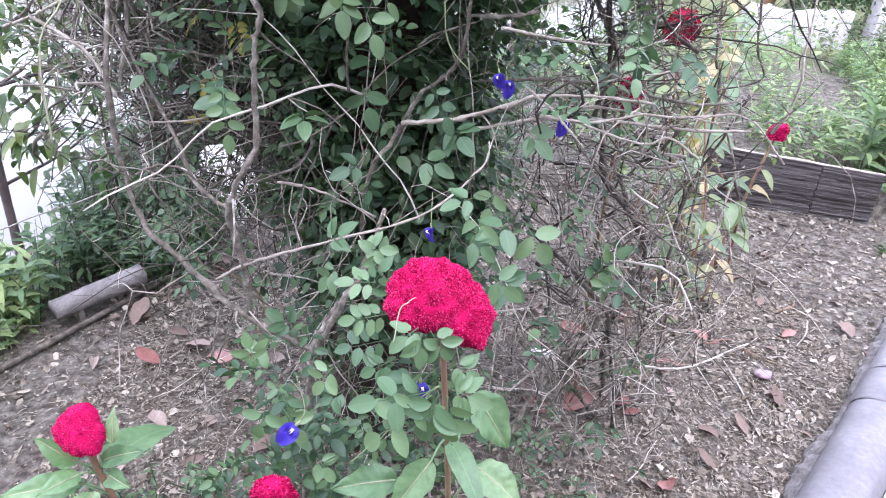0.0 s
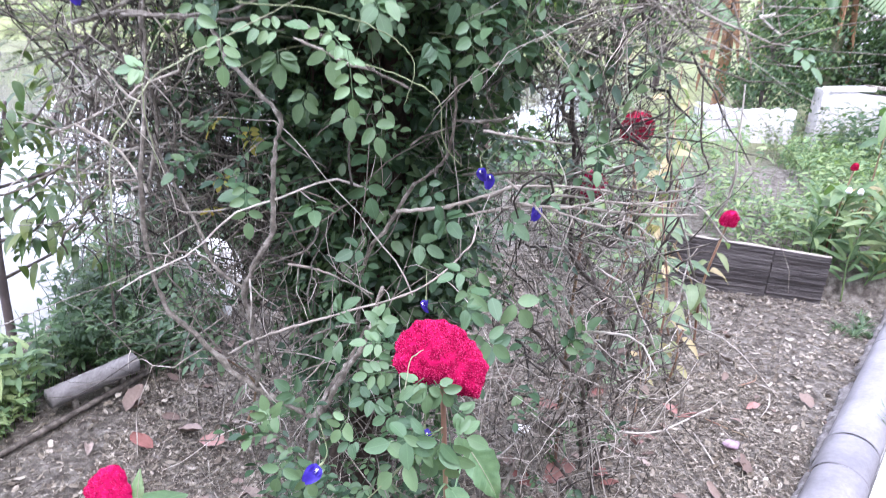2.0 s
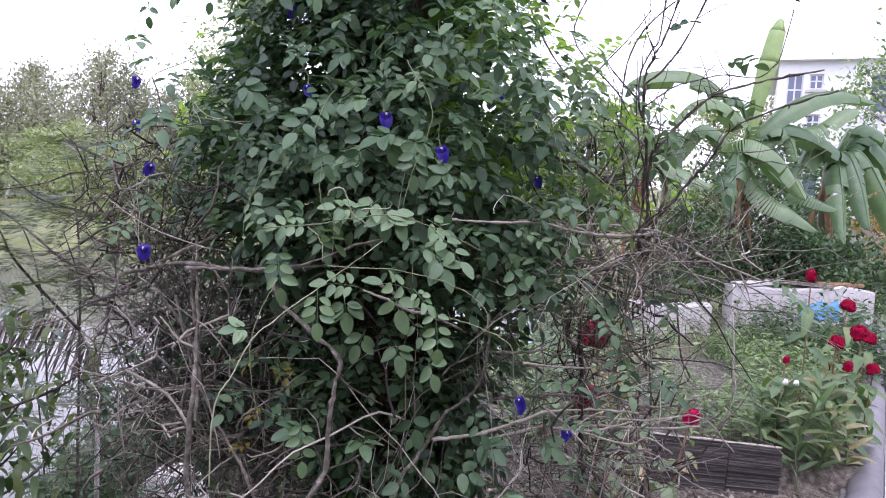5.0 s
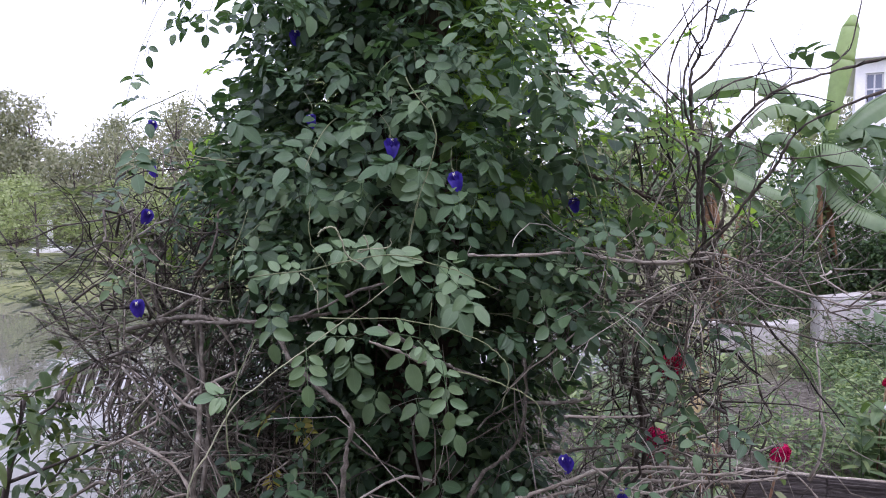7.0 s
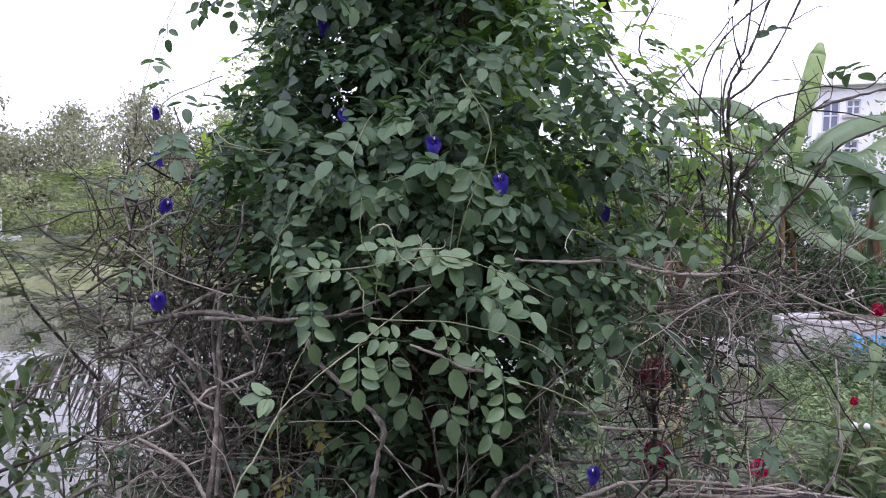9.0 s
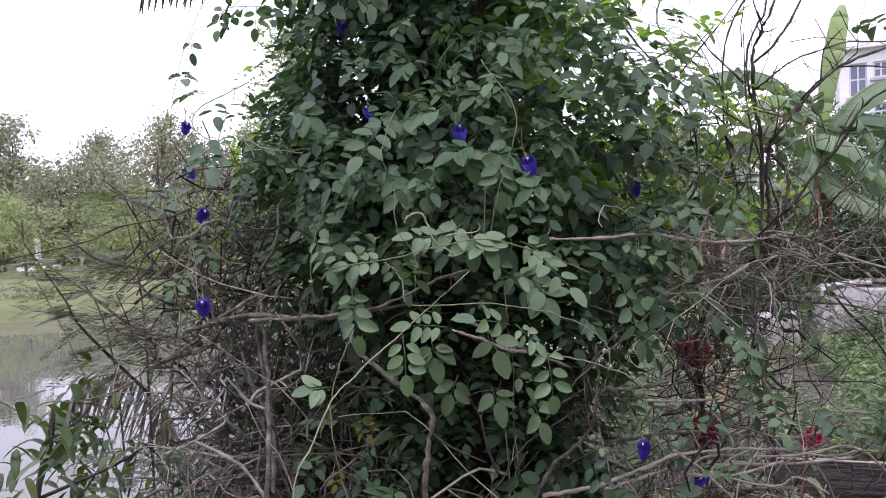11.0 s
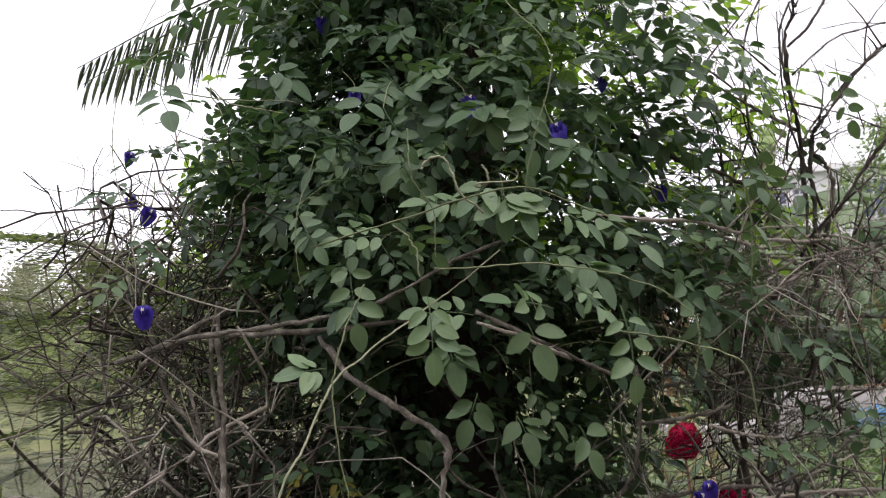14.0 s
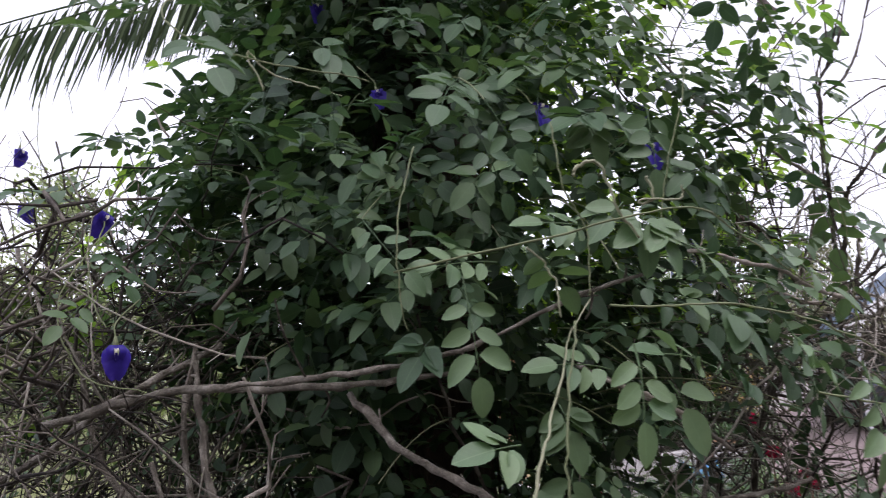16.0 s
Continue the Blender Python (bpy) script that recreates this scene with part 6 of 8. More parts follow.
def cockscomb(root, head_at, size, tilt, label, mat=None, leaves=7, leaf=0.11, tufts=1500, seed=1, stem_r=0.006, leaf_mat=None, outline=None, own_leaves=()):
    th = thing("cockscomb_plant", root, label, "cockscomb", "cockscomb flowers")
    root, head_at = np.array(root, float), np.array(head_at, float)
    b = Buf()
    mid = (root + head_at) / 2 + np.array([rng.normal() * 0.02, rng.normal() * 0.02, 0])
    line = spline([root - np.array([0, 0, 0.02]), mid, head_at], 14)
    tube(b, line, stem_r, stem_r * 0.8, 8, 0.04)
    part("stem", b, REDSTEM, th, "ribbed reddish-green stem")
    b = Buf()
    m = np.array(pose(*head_at, *tilt))
    b.add(*moved(comb_head(*size, 1.0, tufts, seed) if outline is None else comb_fan(outline, size[1], tufts, seed, size[0]), m))
    part("flower_head", b, mat or CRIMSON, th, "crimson velvety crested flower head", False)
    for k in range(leaves):
        u = 0.25 + 0.7 * (k + rng.random() * 0.6) / max(leaves, 1)
        p = line[int(u * 13)]
        a = k * 2.4 + rng.random()
        d = np.array([np.cos(a), np.sin(a), rng.uniform(-0.5, 0.35)])
        ln = leaf * rng.uniform(0.7, 1.15)
        b = Buf()
        tmpl = blade(ln, ln * rng.uniform(0.38, 0.52), 0.14, rng.uniform(0.3, 0.8), 7, 0.8, 0.1)
        b.add(*moved(tmpl, frame_to(p + unit(d) * 0.012, d, (np.cos(a) * 0.5, np.sin(a) * 0.5 - 0.3, 1))))
        tube(b, np.array([p, p + unit(d) * 0.008, p + unit(d) * 0.02]), 0.0016, 0.0012, 4)
        part("leaf", b, leaf_mat or COMBLEAF, th)
    for p, q, wide in own_leaves:
        p, q = np.array(p, float), np.array(q, float)
        ln = np.linalg.norm(q - p)
        b = Buf()
        m = frame_to(p, q - p + np.array([0, 0, 0.06]), (rng.normal() * 0.15, -0.6, 1))
        b.add(*moved(ribbed_blade(ln, ln * wide, 0.25, 0.35), m))
        tube(b, spline([line[np.argmin(np.abs(line[:, 2] - p[2] + 0.03))], (line[np.argmin(np.abs(line[:, 2] - p[2] + 0.03))] + p) / 2 + np.array([0, 0, 0.006]), p, p * 0.85 + q * 0.15], 8), 0.0018, 0.0012, 5)
        blade_part = part("leaf", b, leaf_mat or COMBLEAF, th)
        u = np.linspace(0.0, 0.93, 12)
        b = Buf()
        tube(b, np.stack([0 * u, u * ln, -0.35 * ln * u**2 + 0.0006], -1) @ m[:3, :3].T + m[:3, 3], 0.0015, 0.0006, 5)
        part("midrib", b, PALERUN, blade_part, "pale midrib")
    return th


cockscomb((0.12, 0.78, 0.0), (0.08, 0.65, 0.976), (0.066, 0.036), (-30, 0, 0), "tall cockscomb with a large drooping crimson crest among vine leaves", leaves=3, leaf=0.1, tufts=13000, seed=3, stem_r=0.005, outline=(0.93, 0.78, 0.74, 0.78, 0.83, 0.92, 1.0, 1.03, 1.03, 0.94, 0.68, 0.53, 0.44, 0.72, 1.04, 0.99), leaf_mat=BROADLEAF, own_leaves=(((0.14, 0.785, 0.735), (0.175, 0.765, 0.635), 0.55), ((0.15, 0.72, 0.65), (0.185, 0.69, 0.585), 0.7), ((0.035, 0.64, 0.7), (-0.03, 0.61, 0.66), 0.55), ((0.08, 0.62, 0.76), (0.06, 0.6, 0.68), 0.5)))
cockscomb((-0.4, 0.8, 0.0), (-0.437, 0.735, 0.665), (0.034, 0.026), (-34, 0, 0), "cockscomb with a lobed crimson crest over pale green leaves", leaves=4, leaf=0.12, tufts=3000, seed=5, stem_r=0.0065, outline=(1.1, 0.9, 0.98, 1.18, 1.22, 1.08, 1.0, 1.0, 1.08, 1.0, 0.92, 0.98, 1.1, 1.12, 1.36, 1.16), leaf_mat=BROADLEAF, own_leaves=(((-0.455, 0.735, 0.6), (-0.5, 0.7, 0.635), 0.55), ((-0.45, 0.73, 0.58), (-0.47, 0.68, 0.545), 0.5), ((-0.415, 0.74, 0.6), (-0.345, 0.71, 0.61), 0.42), ((-0.4, 0.75, 0.63), (-0.395, 0.765, 0.68), 0.4), ((-0.45, 0.73, 0.56), (-0.54, 0.68, 0.53), 0.4), ((-0.43, 0.72, 0.55), (-0.42, 0.64, 0.52), 0.45), ((-0.41, 0.74, 0.57), (-0.37, 0.69, 0.55), 0.45)))
cockscomb((-0.13, 0.7, 0.0), (-0.135, 0.655, 0.635), (0.06, 0.045, 0.04), (10, 0, 0), "short cockscomb with a crimson crest near the soil", leaves=7, leaf=0.11, tufts=1500, seed=7)
cockscomb((0.98, 2.72, 0.0), (0.94, 2.68, 0.9), (0.13, 0.1, 0.1), (30, -20, 10), "tall cockscomb with a dark crimson crest behind bare twigs", DARKRED, 5, 0.1, 1500, 9)
cockscomb((0.52, 1.64, 0.0), (0.495, 1.6, 0.955), (0.075, 0.06, 0.055), (20, 20, 0), "cockscomb with a crimson crest among bare twigs", None, 4, 0.1, 1200, 11)
cockscomb((1.3, 2.55, 0.0), (1.32, 2.515, 0.585), (0.08, 0.06, 0.05), (20, 0, 10), "cockscomb with a crimson crest and yellowing leaves by the plank", None, 9, 0.1, 1300, 13, leaf_mat=PALEYELLOW)
for k, (x, y, z, s) in enumerate(((2.58, 3.3, 0.74, 0.085), (2.65, 3.28, 0.61, 0.07), (2.55, 3.32, 0.6, 0.05), (2.78, 3.36, 0.78, 0.1), (2.83, 3.3, 0.59, 0.075), (2.3, 3.32, 0.64, 0.045), (2.46, 3.4, 1.1, 0.075), (2.95, 3.5, 0.72, 0.08), (3.1, 3.9, 0.85, 0.09))):
    cockscomb((x + rng.normal() * 0.03, y + 0.03, 0.06), (x, y, z), (s, s * 0.75, s * 0.65), (rng.normal() * 15, rng.normal() * 15, k * 40), "dark red cockscomb in the raised bed", DARKRED, 13, 0.14, 700, 20 + k, 0.005)

# cockscomb leaves without a flower: young plants under the shrub and by the plank
def leafy_plant(root, height, n, leaf, label, mat, stem_mat=REDSTEM, width=0.36, name="young_plant", category="plant", lean=0.04, rise=(-0.6, 0.4)):
    th = thing(name, root, label, category)
    root = np.array(root, float)
    b = Buf()
    line = spline([root - np.array([0, 0, 0.02]), root + np.array([rng.normal() * lean, rng.normal() * lean, height * 0.5]), root + np.array([rng.normal() * lean, rng.normal() * lean, height])], 12)
    tube(b, line, 0.005, 0.003, 7, 0.05)
    part("stem", b, stem_mat, th)
    for k in range(n):
        u = 0.2 + 0.8 * (k + rng.random() * 0.5) / n
        p = line[min(int(u * 11), 11)]
        a = k * 2.4 + rng.random()
        d = np.array([np.cos(a), np.sin(a), rng.uniform(*rise)])
        ln = leaf * rng.uniform(0.7, 1.15)
        b = Buf()
        b.add(*moved(blade(ln, ln * width * rng.uniform(0.85, 1.15), 0.14, rng.uniform(0.2, 0.7), 7, 0.8, 0.06), frame_to(p + unit(d) * 0.014, d, (np.cos(a) * 0.5, np.sin(a) * 0.5 - 0.3, 1))))
        tube(b, np.array([p, p + unit(d) * 0.008, p + unit(d) * 0.022]), 0.0014, 0.001, 4)
        part("leaf", b, mat, th)
    return th


YB = "red-stemmed plant with drooping yellowing leaves"
GB = "red-stemmed plant with drooping grey-green leaves"
for x, y, h, n, ln, mat_, lab in ((1.02, 2.35, 0.5, 22, 0.11, PALEYELLOW, YB), (0.95, 2.15, 0.75, 24, 0.11, BROAD, GB), (1.15, 2.7, 0.6, 22, 0.12, PALEYELLOW, YB), (1.05, 2.55, 0.85, 28, 0.12, BROAD, GB), (1.18, 2.48, 0.5, 20, 0.12, BROAD, GB), (0.9, 2.3, 0.8, 24, 0.12, BROAD, GB), (1.22, 2.62, 0.45, 16, 0.11, PALEYELLOW, YB), (0.88, 2.0, 0.3, 10, 0.09, PALEYELLOW, YB), (1.06, 2.2, 0.3, 12, 0.1, PALEYELLOW, YB), (0.75, 1.95, 0.85, 20, 0.11, BROAD, GB)):
    leafy_plant((x, y, 0), h, int(n * 0.6), ln * 0.8, lab, mat_, width=0.48)
AM = "tall amaranth-like plant with pale green drooping leaves"
for x, y, h, n, mat_ in ((1.3, 3.3, 0.95, 34, BROAD), (1.45, 3.7, 1.05, 36, PALEYELLOW), (1.2, 3.9, 1.0, 34, BROAD), (1.0, 3.4, 0.85, 30, BROAD), (1.6, 4.2, 1.0, 34, PALEYELLOW), (1.15, 3.05, 0.9, 30, PALEYELLOW), (1.4, 4.6, 1.05, 34, BROAD), (0.95, 2.9, 0.8, 28, BROAD)):
    leafy_plant((x, y, 0), h, n, 0.12, AM, mat_, width=0.42)
leafy_plant((-0.5, 1.75, 0), 0.35, 8, 0.08, "small red-stemmed seedling under the shrub", BROAD)
for x, y, h, n in ((2.25, 3.06, 0.62, 22), (2.36, 3.12, 0.7, 24), (2.3, 3.28, 0.66, 24), (2.48, 3.2, 0.72, 24), (2.42, 3.36, 0.66, 22), (2.56, 3.14, 0.5, 18), (2.2, 3.35, 0.55, 18)):
    leafy_plant((x, y, 0.02), h * 0.8, n + 8, 0.14, "upright plant with long spear-shaped green leaves", COMBLEAF if x < 2.4 else PALEYELLOW, COMBLEAF, 0.2, rise=(0.2, 1.6))


# ---- herbs in the raised bed and along its far side ----
def herb_patch(name, label, count, area, height, leaf, mat, seed, z0=None):
    r = np.random.default_rng(seed)
    b = Buf()
    pool = [blade(leaf * r.uniform(0.8, 1.2), leaf * r.uniform(0.26, 0.42), 0.15, r.uniform(0.1, 0.5), 3, 0.8) for _ in range(8)]
    for _ in range(count):
        x, y = area(r)
        h = height * r.uniform(0.45, 1.1)
        base = np.array([x, y, float(ground_z(x, y)) if z0 is None else z0])
        lean = np.array([r.normal() * 0.12, r.normal() * 0.12, 1])
        s = np.linspace(0, 1, 5)[:, None]
        line = base + lean * h * s + np.array([r.normal(), r.normal(), 0]) * 0.05 * s**2
        tube(b, line, 0.0018, 0.0009, 3, caps=False)
        for k in range(r.integers(9, 15)):
            u = r.uniform(0.2, 1.0)
            p = base + lean * h * u
            a = r.uniform(0, 6.28)
            d = np.array([np.cos(a), np.sin(a), r.uniform(-0.2, 0.8)])
            b.add(*moved(pool[r.integers(8)], frame_to(p, d, (r.normal() * 0.2, r.normal() * 0.2, 1), r.uniform(0.7, 1.1))))
    return tagged(new(name, b.mesh(name, mat)), label, "plants", kind="stuff")


def path_x(y):
    return 2.67 + 0.4 * (y - 4.7)


def bed_area(r):
    while True:
        y = r.uniform(3.25, 6.2)
        x = r.uniform(1.62, 4.2)
        if (x > path_x(y) + 0.12 or y < 4.1) and x * 0.764 - y * 0.645 < -0.12 and x > 1.62 + 0.25 * (y - 3.2):
            return x, y


def left_area(r):
    while True:
        y = r.uniform(3.3, 6.3)
        x = r.uniform(0.7, 2.9)
        if x < path_x(y) - 0.2 and (y > 4.0 or x < 1.55) and x > np.interp(y, SHORE_Y, SHORE_X) + 0.3:
            return x, y


herb_patch("bed_herbs", "low bright green herbs crowding the raised bed", 620, bed_area, 0.3, 0.055, HERB, 31)
herb_patch("path_side_herbs", "pale green leafy plants behind the plank", 230, left_area, 0.45, 0.075, HERB, 32)
herb_patch("wall_side_weeds", "grey-green weeds and dry stalks by the low wall", 120, lambda r: (r.uniform(3.2, 5.0), r.uniform(5.9, 6.6)), 0.5, 0.07, FEATHER, 33)
herb_patch("far_bed_plants", "mixed dark green bedding plants beyond the bed", 240, lambda r: (r.uniform(3.6, 5.4), r.uniform(4.6, 6.3)), 0.55, 0.09, COVER, 34)


def bank_area(r):
    while True:
        x, y = r.uniform(-2.4, -0.55), r.uniform(1.7, 4.6)
        d = land(x, y)
        if -0.05 < d < 0.95 and (x < -0.85 or y > 2.6) and x > -1.32 - 0.2 * (y - 2.4):
            return x, y


herb_patch("bank_cover", "dense dark green ground cover on the pond bank", 620, bank_area, 0.36, 0.055, COVER, 35)
def mound_area(r):
    while True:
        x, y = r.uniform(-1.6, -0.78), r.uniform(2.1, 3.2)
        if x > -1.3 - 0.22 * (y - 2.4):
            return x, y


herb_patch("bank_mound", "dark green small-leaved ground cover heaped on the bank", 900, mound_area, 0.24, 0.04, COVER, 43)
herb_patch("bank_grass", "fine pale green grass and weeds by the log", 330, lambda r: (r.uniform(-1.75, -1.2), r.uniform(1.25, 2.1)), 0.13, 0.035, HERB, 36)
herb_patch("corner_weeds", "bright broad-leaved weeds at the edge of the bed", 60, lambda r: (r.uniform(-1.6, -1.2), r.uniform(1.35, 2.1)), 0.24, 0.09, HERB, 37)
herb_patch("bed_seedlings", "thin grey-green seedlings in the mulch", 70, lambda r: (r.uniform(-0.75, -0.2), r.uniform(0.75, 1.25)), 0.16, 0.028, COVER, 38)
herb_patch("back_bank_cover", "green growth on the bank behind the shrub", 380, lambda r: (lambda y: (np.interp(y, SHORE_Y, SHORE_X) + r.uniform(0.1, 1.5), y))(r.uniform(3.6, 7.5)), 0.3, 0.07, COVER, 39)

herb_patch("bank_thicket", "thick dark green growth on the bank behind the shrub", 330, lambda r: (r.uniform(-1.5, 0.5), r.uniform(2.9, 4.2)), 0.75, 0.07, COVER, 40)

# ---- sapling on the bank ----
def sapling(root, height, n, leaf, label, limbs, seed, mat=SAPLEAF):
    r = np.random.default_rng(seed)
    th = thing("sapling", root, label, "sapling")
    root = np.array(root, float)
    b = Buf()
    line = spline([root - np.array([0, 0, 0.1]), root + np.array([0.0, 0.02, height * 0.5]), root + np.array([0.1, 0.03, height])], 16)
    tube(b, line, 0.02, 0.006, 9, 0.04)
    ends = []
    for k in range(limbs):
        i = int(5 + 10 * k / limbs)
        a = k * 2.4 + r.random()
        ln = r.uniform(0.18, 0.4)
        d = np.array([np.cos(a) + 0.5, np.sin(a), 0.55])
        pts = spline([line[i], line[i] + d * ln * 0.5, line[i] + d * ln * 0.8 + np.array([0, 0, 0.06])], 8)
        lb = Buf()
        tube(lb, pts, 0.007, 0.0025, 5, 0.05)
        part("limb", lb, SAPBARK, th)
        ends += list(pts[3:])
    part("trunk", b, SAPBARK, th, "dark slender trunk")
    b = Buf()
    pool = [blade(leaf * r.uniform(0.7, 1.2), leaf * r.uniform(0.32, 0.44), 0.15, r.uniform(0.2, 0.6), 5, 0.75) for _ in range(8)]
    for _ in range(n):
        p = ends[r.integers(len(ends))] + r.normal(size=3) * np.array([0.05, 0.05, 0.06])
        a = r.uniform(0, 6.28)
        d = np.array([np.cos(a), np.sin(a), r.uniform(-0.8, 0.25)])
        b.add(*moved(pool[r.integers(8)], frame_to(p, d, (np.cos(a) * 0.5, np.sin(a) * 0.5, 1))))
    part("crown", b, mat, th, "drooping lance-shaped green leaves", kind="stuff")


sapling((-1.46, 2.25, 0.02), 0.95, 330, 0.08, "slender sapling with drooping lance-shaped leaves on the bank", 9, 41)

# ---- feathery shrub leaning over the pond ----
def feathery(root, twigs, label, seed, name="feathery_shrub"):
    r = np.random.default_rng(seed)
    th = thing(name, root, label, "shrub")
    b, leaf = Buf(), Buf()
    for pts in twigs:
        line = spline(pts, 7 * len(pts))
        tube(b, line, 0.0055, 0.002, 6, 0.06)
        for _ in range(int(9 * len(pts))):
            i = r.integers(3, len(line) - 1)
            a = r.uniform(0, 6.28)
            d = unit(np.array([np.cos(a), np.sin(a), r.uniform(-0.3, 0.5)]))
            ln = r.uniform(0.1, 0.22)
            rib = line[i] + d * ln * np.linspace(0, 1, 6)[:, None] + np.array([0, 0, -0.05]) * np.linspace(0, 1, 6)[:, None] ** 2
            tube(leaf, rib, 0.0008, 0.0005, 3, caps=False)
            side = unit(np.cross(d, (0, 0, 1)))
            for k in range(13):
                u = 0.15 + 0.85 * k / 13
                p = rib[0] + (rib[-1] - rib[0]) * u
                for sg in (-1, 1):
                    e = unit(side * sg + d * 0.4 + r.normal(size=3) * 0.1)
                    l2, w = 0.035 * (1.1 - 0.5 * u), 0.006
                    q = np.array([p, p + e * l2 * 0.5 + d * w, p + e * l2, p + e * l2 * 0.5 - d * w])
                    leaf.add(q, np.array([(0, 1, 2, 3)]))
    part("twig", b, DARKBARK, th, "thin dark twigs")
    part("feathery_leaves", leaf, FEATHER, th, "fine grey-green feathery leaves", kind="stuff")


feathery((-1.05, 2.2, -0.05), [[(-1.05, 2.2, -0.05), (-1.03, 2.2, 1.03), (-1.04, 2.2, 1.39), (-1.08, 2.2, 1.62)], [(-1.03, 2.2, 1.0), (-1.22, 2.2, 1.22), (-1.27, 2.2, 1.32), (-1.38, 2.2, 1.5)], [(-0.65, 1.55, 1.3), (-0.7, 1.55, 1.4), (-0.85, 1.67, 1.43), (-1.01, 1.83, 1.45), (-1.17, 2.0, 1.52)], [(-0.7, 1.6, 1.25), (-0.9, 1.75, 1.28), (-1.1, 1.95, 1.36), (-1.35, 2.2, 1.45)], [(-0.62, 1.5, 1.45), (-0.75, 1.6, 1.55), (-0.9, 1.75, 1.6), (-1.0, 1.85, 1.62)]], "airy shrub with fine feathery leaves over the pond edge", 51)
feathery((-1.5, 3.2, -0.3), [[(-1.5, 3.2, -0.3), (-1.55, 3.2, 0.5), (-1.7, 3.2, 1.0), (-1.9, 3.3, 1.35)], [(-1.5, 3.2, 0.3), (-1.4, 3.3, 0.8), (-1.3, 3.4, 1.2)], [(-1.5, 3.2, 0.2), (-1.8, 3.2, 0.6), (-2.15, 3.2, 0.85), (-2.4, 3.2, 0.95)], [(-1.5, 3.2, 0.4), (-1.6, 3.4, 0.9), (-1.75, 3.5, 1.25), (-2.05, 3.6, 1.3)]], "airy shrub with fine feathery leaves on the bank", 52)

# ---- dry brush on the bank behind the stake ----
def dry_brush(centre, size, count, height, label, seed):
    r = np.random.default_rng(seed)
    th = thing("dry_brush", (centre[0], centre[1], float(ground_z(*centre))), label, "brush")
    for mat in (DARKBARK, BARK):
        b = Buf()
        for _ in range(count // 2):
            x, y = np.array(centre) + np.clip(r.normal(size=2) * 0.6, -1, 1) * np.array(size)
            p = np.array([x, y, float(ground_z(x, y)) - 0.02])
            d = unit((r.normal() * 0.35, r.normal() * 0.35, 1))
            ln = height * r.uniform(0.45, 1.05)
            pts = [p]
            for _ in range(9):
                d = unit(d + r.normal(size=3) * 0.2)
                pts.append(pts[-1] + d * ln / 9)
            rr = r.uniform(0.0014, 0.0034)
            tube(b, np.array(pts), rr, rr * 0.4, 5, 0.08)
            for i in r.integers(2, 9, size=4):
                e = unit(r.normal(size=3) + np.array([0, 0, 0.5]))
                l2 = r.uniform(0.06, 0.22)
                tube(b, np.array([pts[i], pts[i] + e * l2 * 0.5 + r.normal(size=3) * 0.008, pts[i] + e * l2]), rr * 0.5, rr * 0.25, 4)
        part("twig_tangle", b, mat, th, "thin dry grey-brown twigs", kind="stuff")


dry_brush((-1.02, 3.0), (0.3, 0.2), 90, 0.8, "dense dry grey brush on the bank behind the stake", 91)
dry_brush((-0.72, 2.5), (0.2, 0.3), 50, 0.75, "dry brown brush under the shrub by the pond", 92)

# ---- log, stake, sack, dead frond ----
log = thing("log_edging", (-1.0, 1.98, 0), "grey weathered log edging lying on short stubs", "log")
b = Buf()
tube(b, spline([(-1.13, 1.84, 0.085), (-1.07, 1.91, 0.09), (-1.0, 1.99, 0.095), (-0.935, 2.07, 0.1)], 16), 0.034, 0.036, 12, 0.015)
part("log", b, LOGGREY, log)
for x, y in ((-1.08, 1.9), (-0.97, 2.03)):
    b = Buf()
    tube(b, np.array([(x, y, -0.06), (x + 0.005, y, 0.0), (x, y, 0.07)]), 0.013, 0.012, 7, 0.05)
    part("stub", b, BARK, log)
b = Buf()
tube(b, spline([(-1.2, 1.62, 0.015), (-1.0, 1.95, 0.03), (-0.75, 2.4, 0.04)], 14), 0.012, 0.008, 7, 0.08)
tagged(new("fallen_branch", b.mesh("fallen_branch", DARKBARK)), "dark fallen branch beside the log", "branch")
b = Buf()
tube(b, np.array([(-1.102, 2.6, -0.2), (-1.1, 2.6, 0.2), (-1.098, 2.6, 0.61)]), 0.009, 0.0088, 8, 0.02)
tagged(new("stake", b.mesh("stake", STAKE)), "pale thin wooden stake stuck in the bank", "stake")
b = Buf()
u, w = np.meshgrid(np.linspace(0, 1, 14), np.linspace(0, 1, 10), indexing="ij")
px = -0.99 + 0.28 * u + 0.03 * np.sin(w * 9 + u * 4)
py = 2.6 + 0.24 * w + 0.03 * np.sin(u * 7)
pz = 0.02 + 0.33 * np.sin(np.pi * np.clip(w * 0.9 + 0.05, 0, 1)) ** 0.6 * np.sin(np.pi * np.clip(u * 0.9 + 0.06, 0, 1)) ** 0.5 * (0.7 + 0.5 * u) + 0.012 * np.sin(u * 23 + w * 9) * np.sin(w * 17)
i, j = np.meshgrid(np.arange(13), np.arange(9), indexing="ij")
b.add(np.stack([px, py, pz], -1).reshape(-1, 3), np.stack([i * 10 + j, (i + 1) * 10 + j, (i + 1) * 10 + j + 1, i * 10 + j + 1], -1).reshape(-1, 4))
box(b, -0.96, -0.74, 2.63, 2.81, -0.06, 0.03)
tagged(new("white_sack", b.mesh("white_sack", WHITESACK)), "crumpled white sack lying on the bank", "sack")
deadpalm = thing("dead_palm_frond", (-1.5, 4.1, -0.2), "dry grey palm frond drooping over the water", "palm frond")
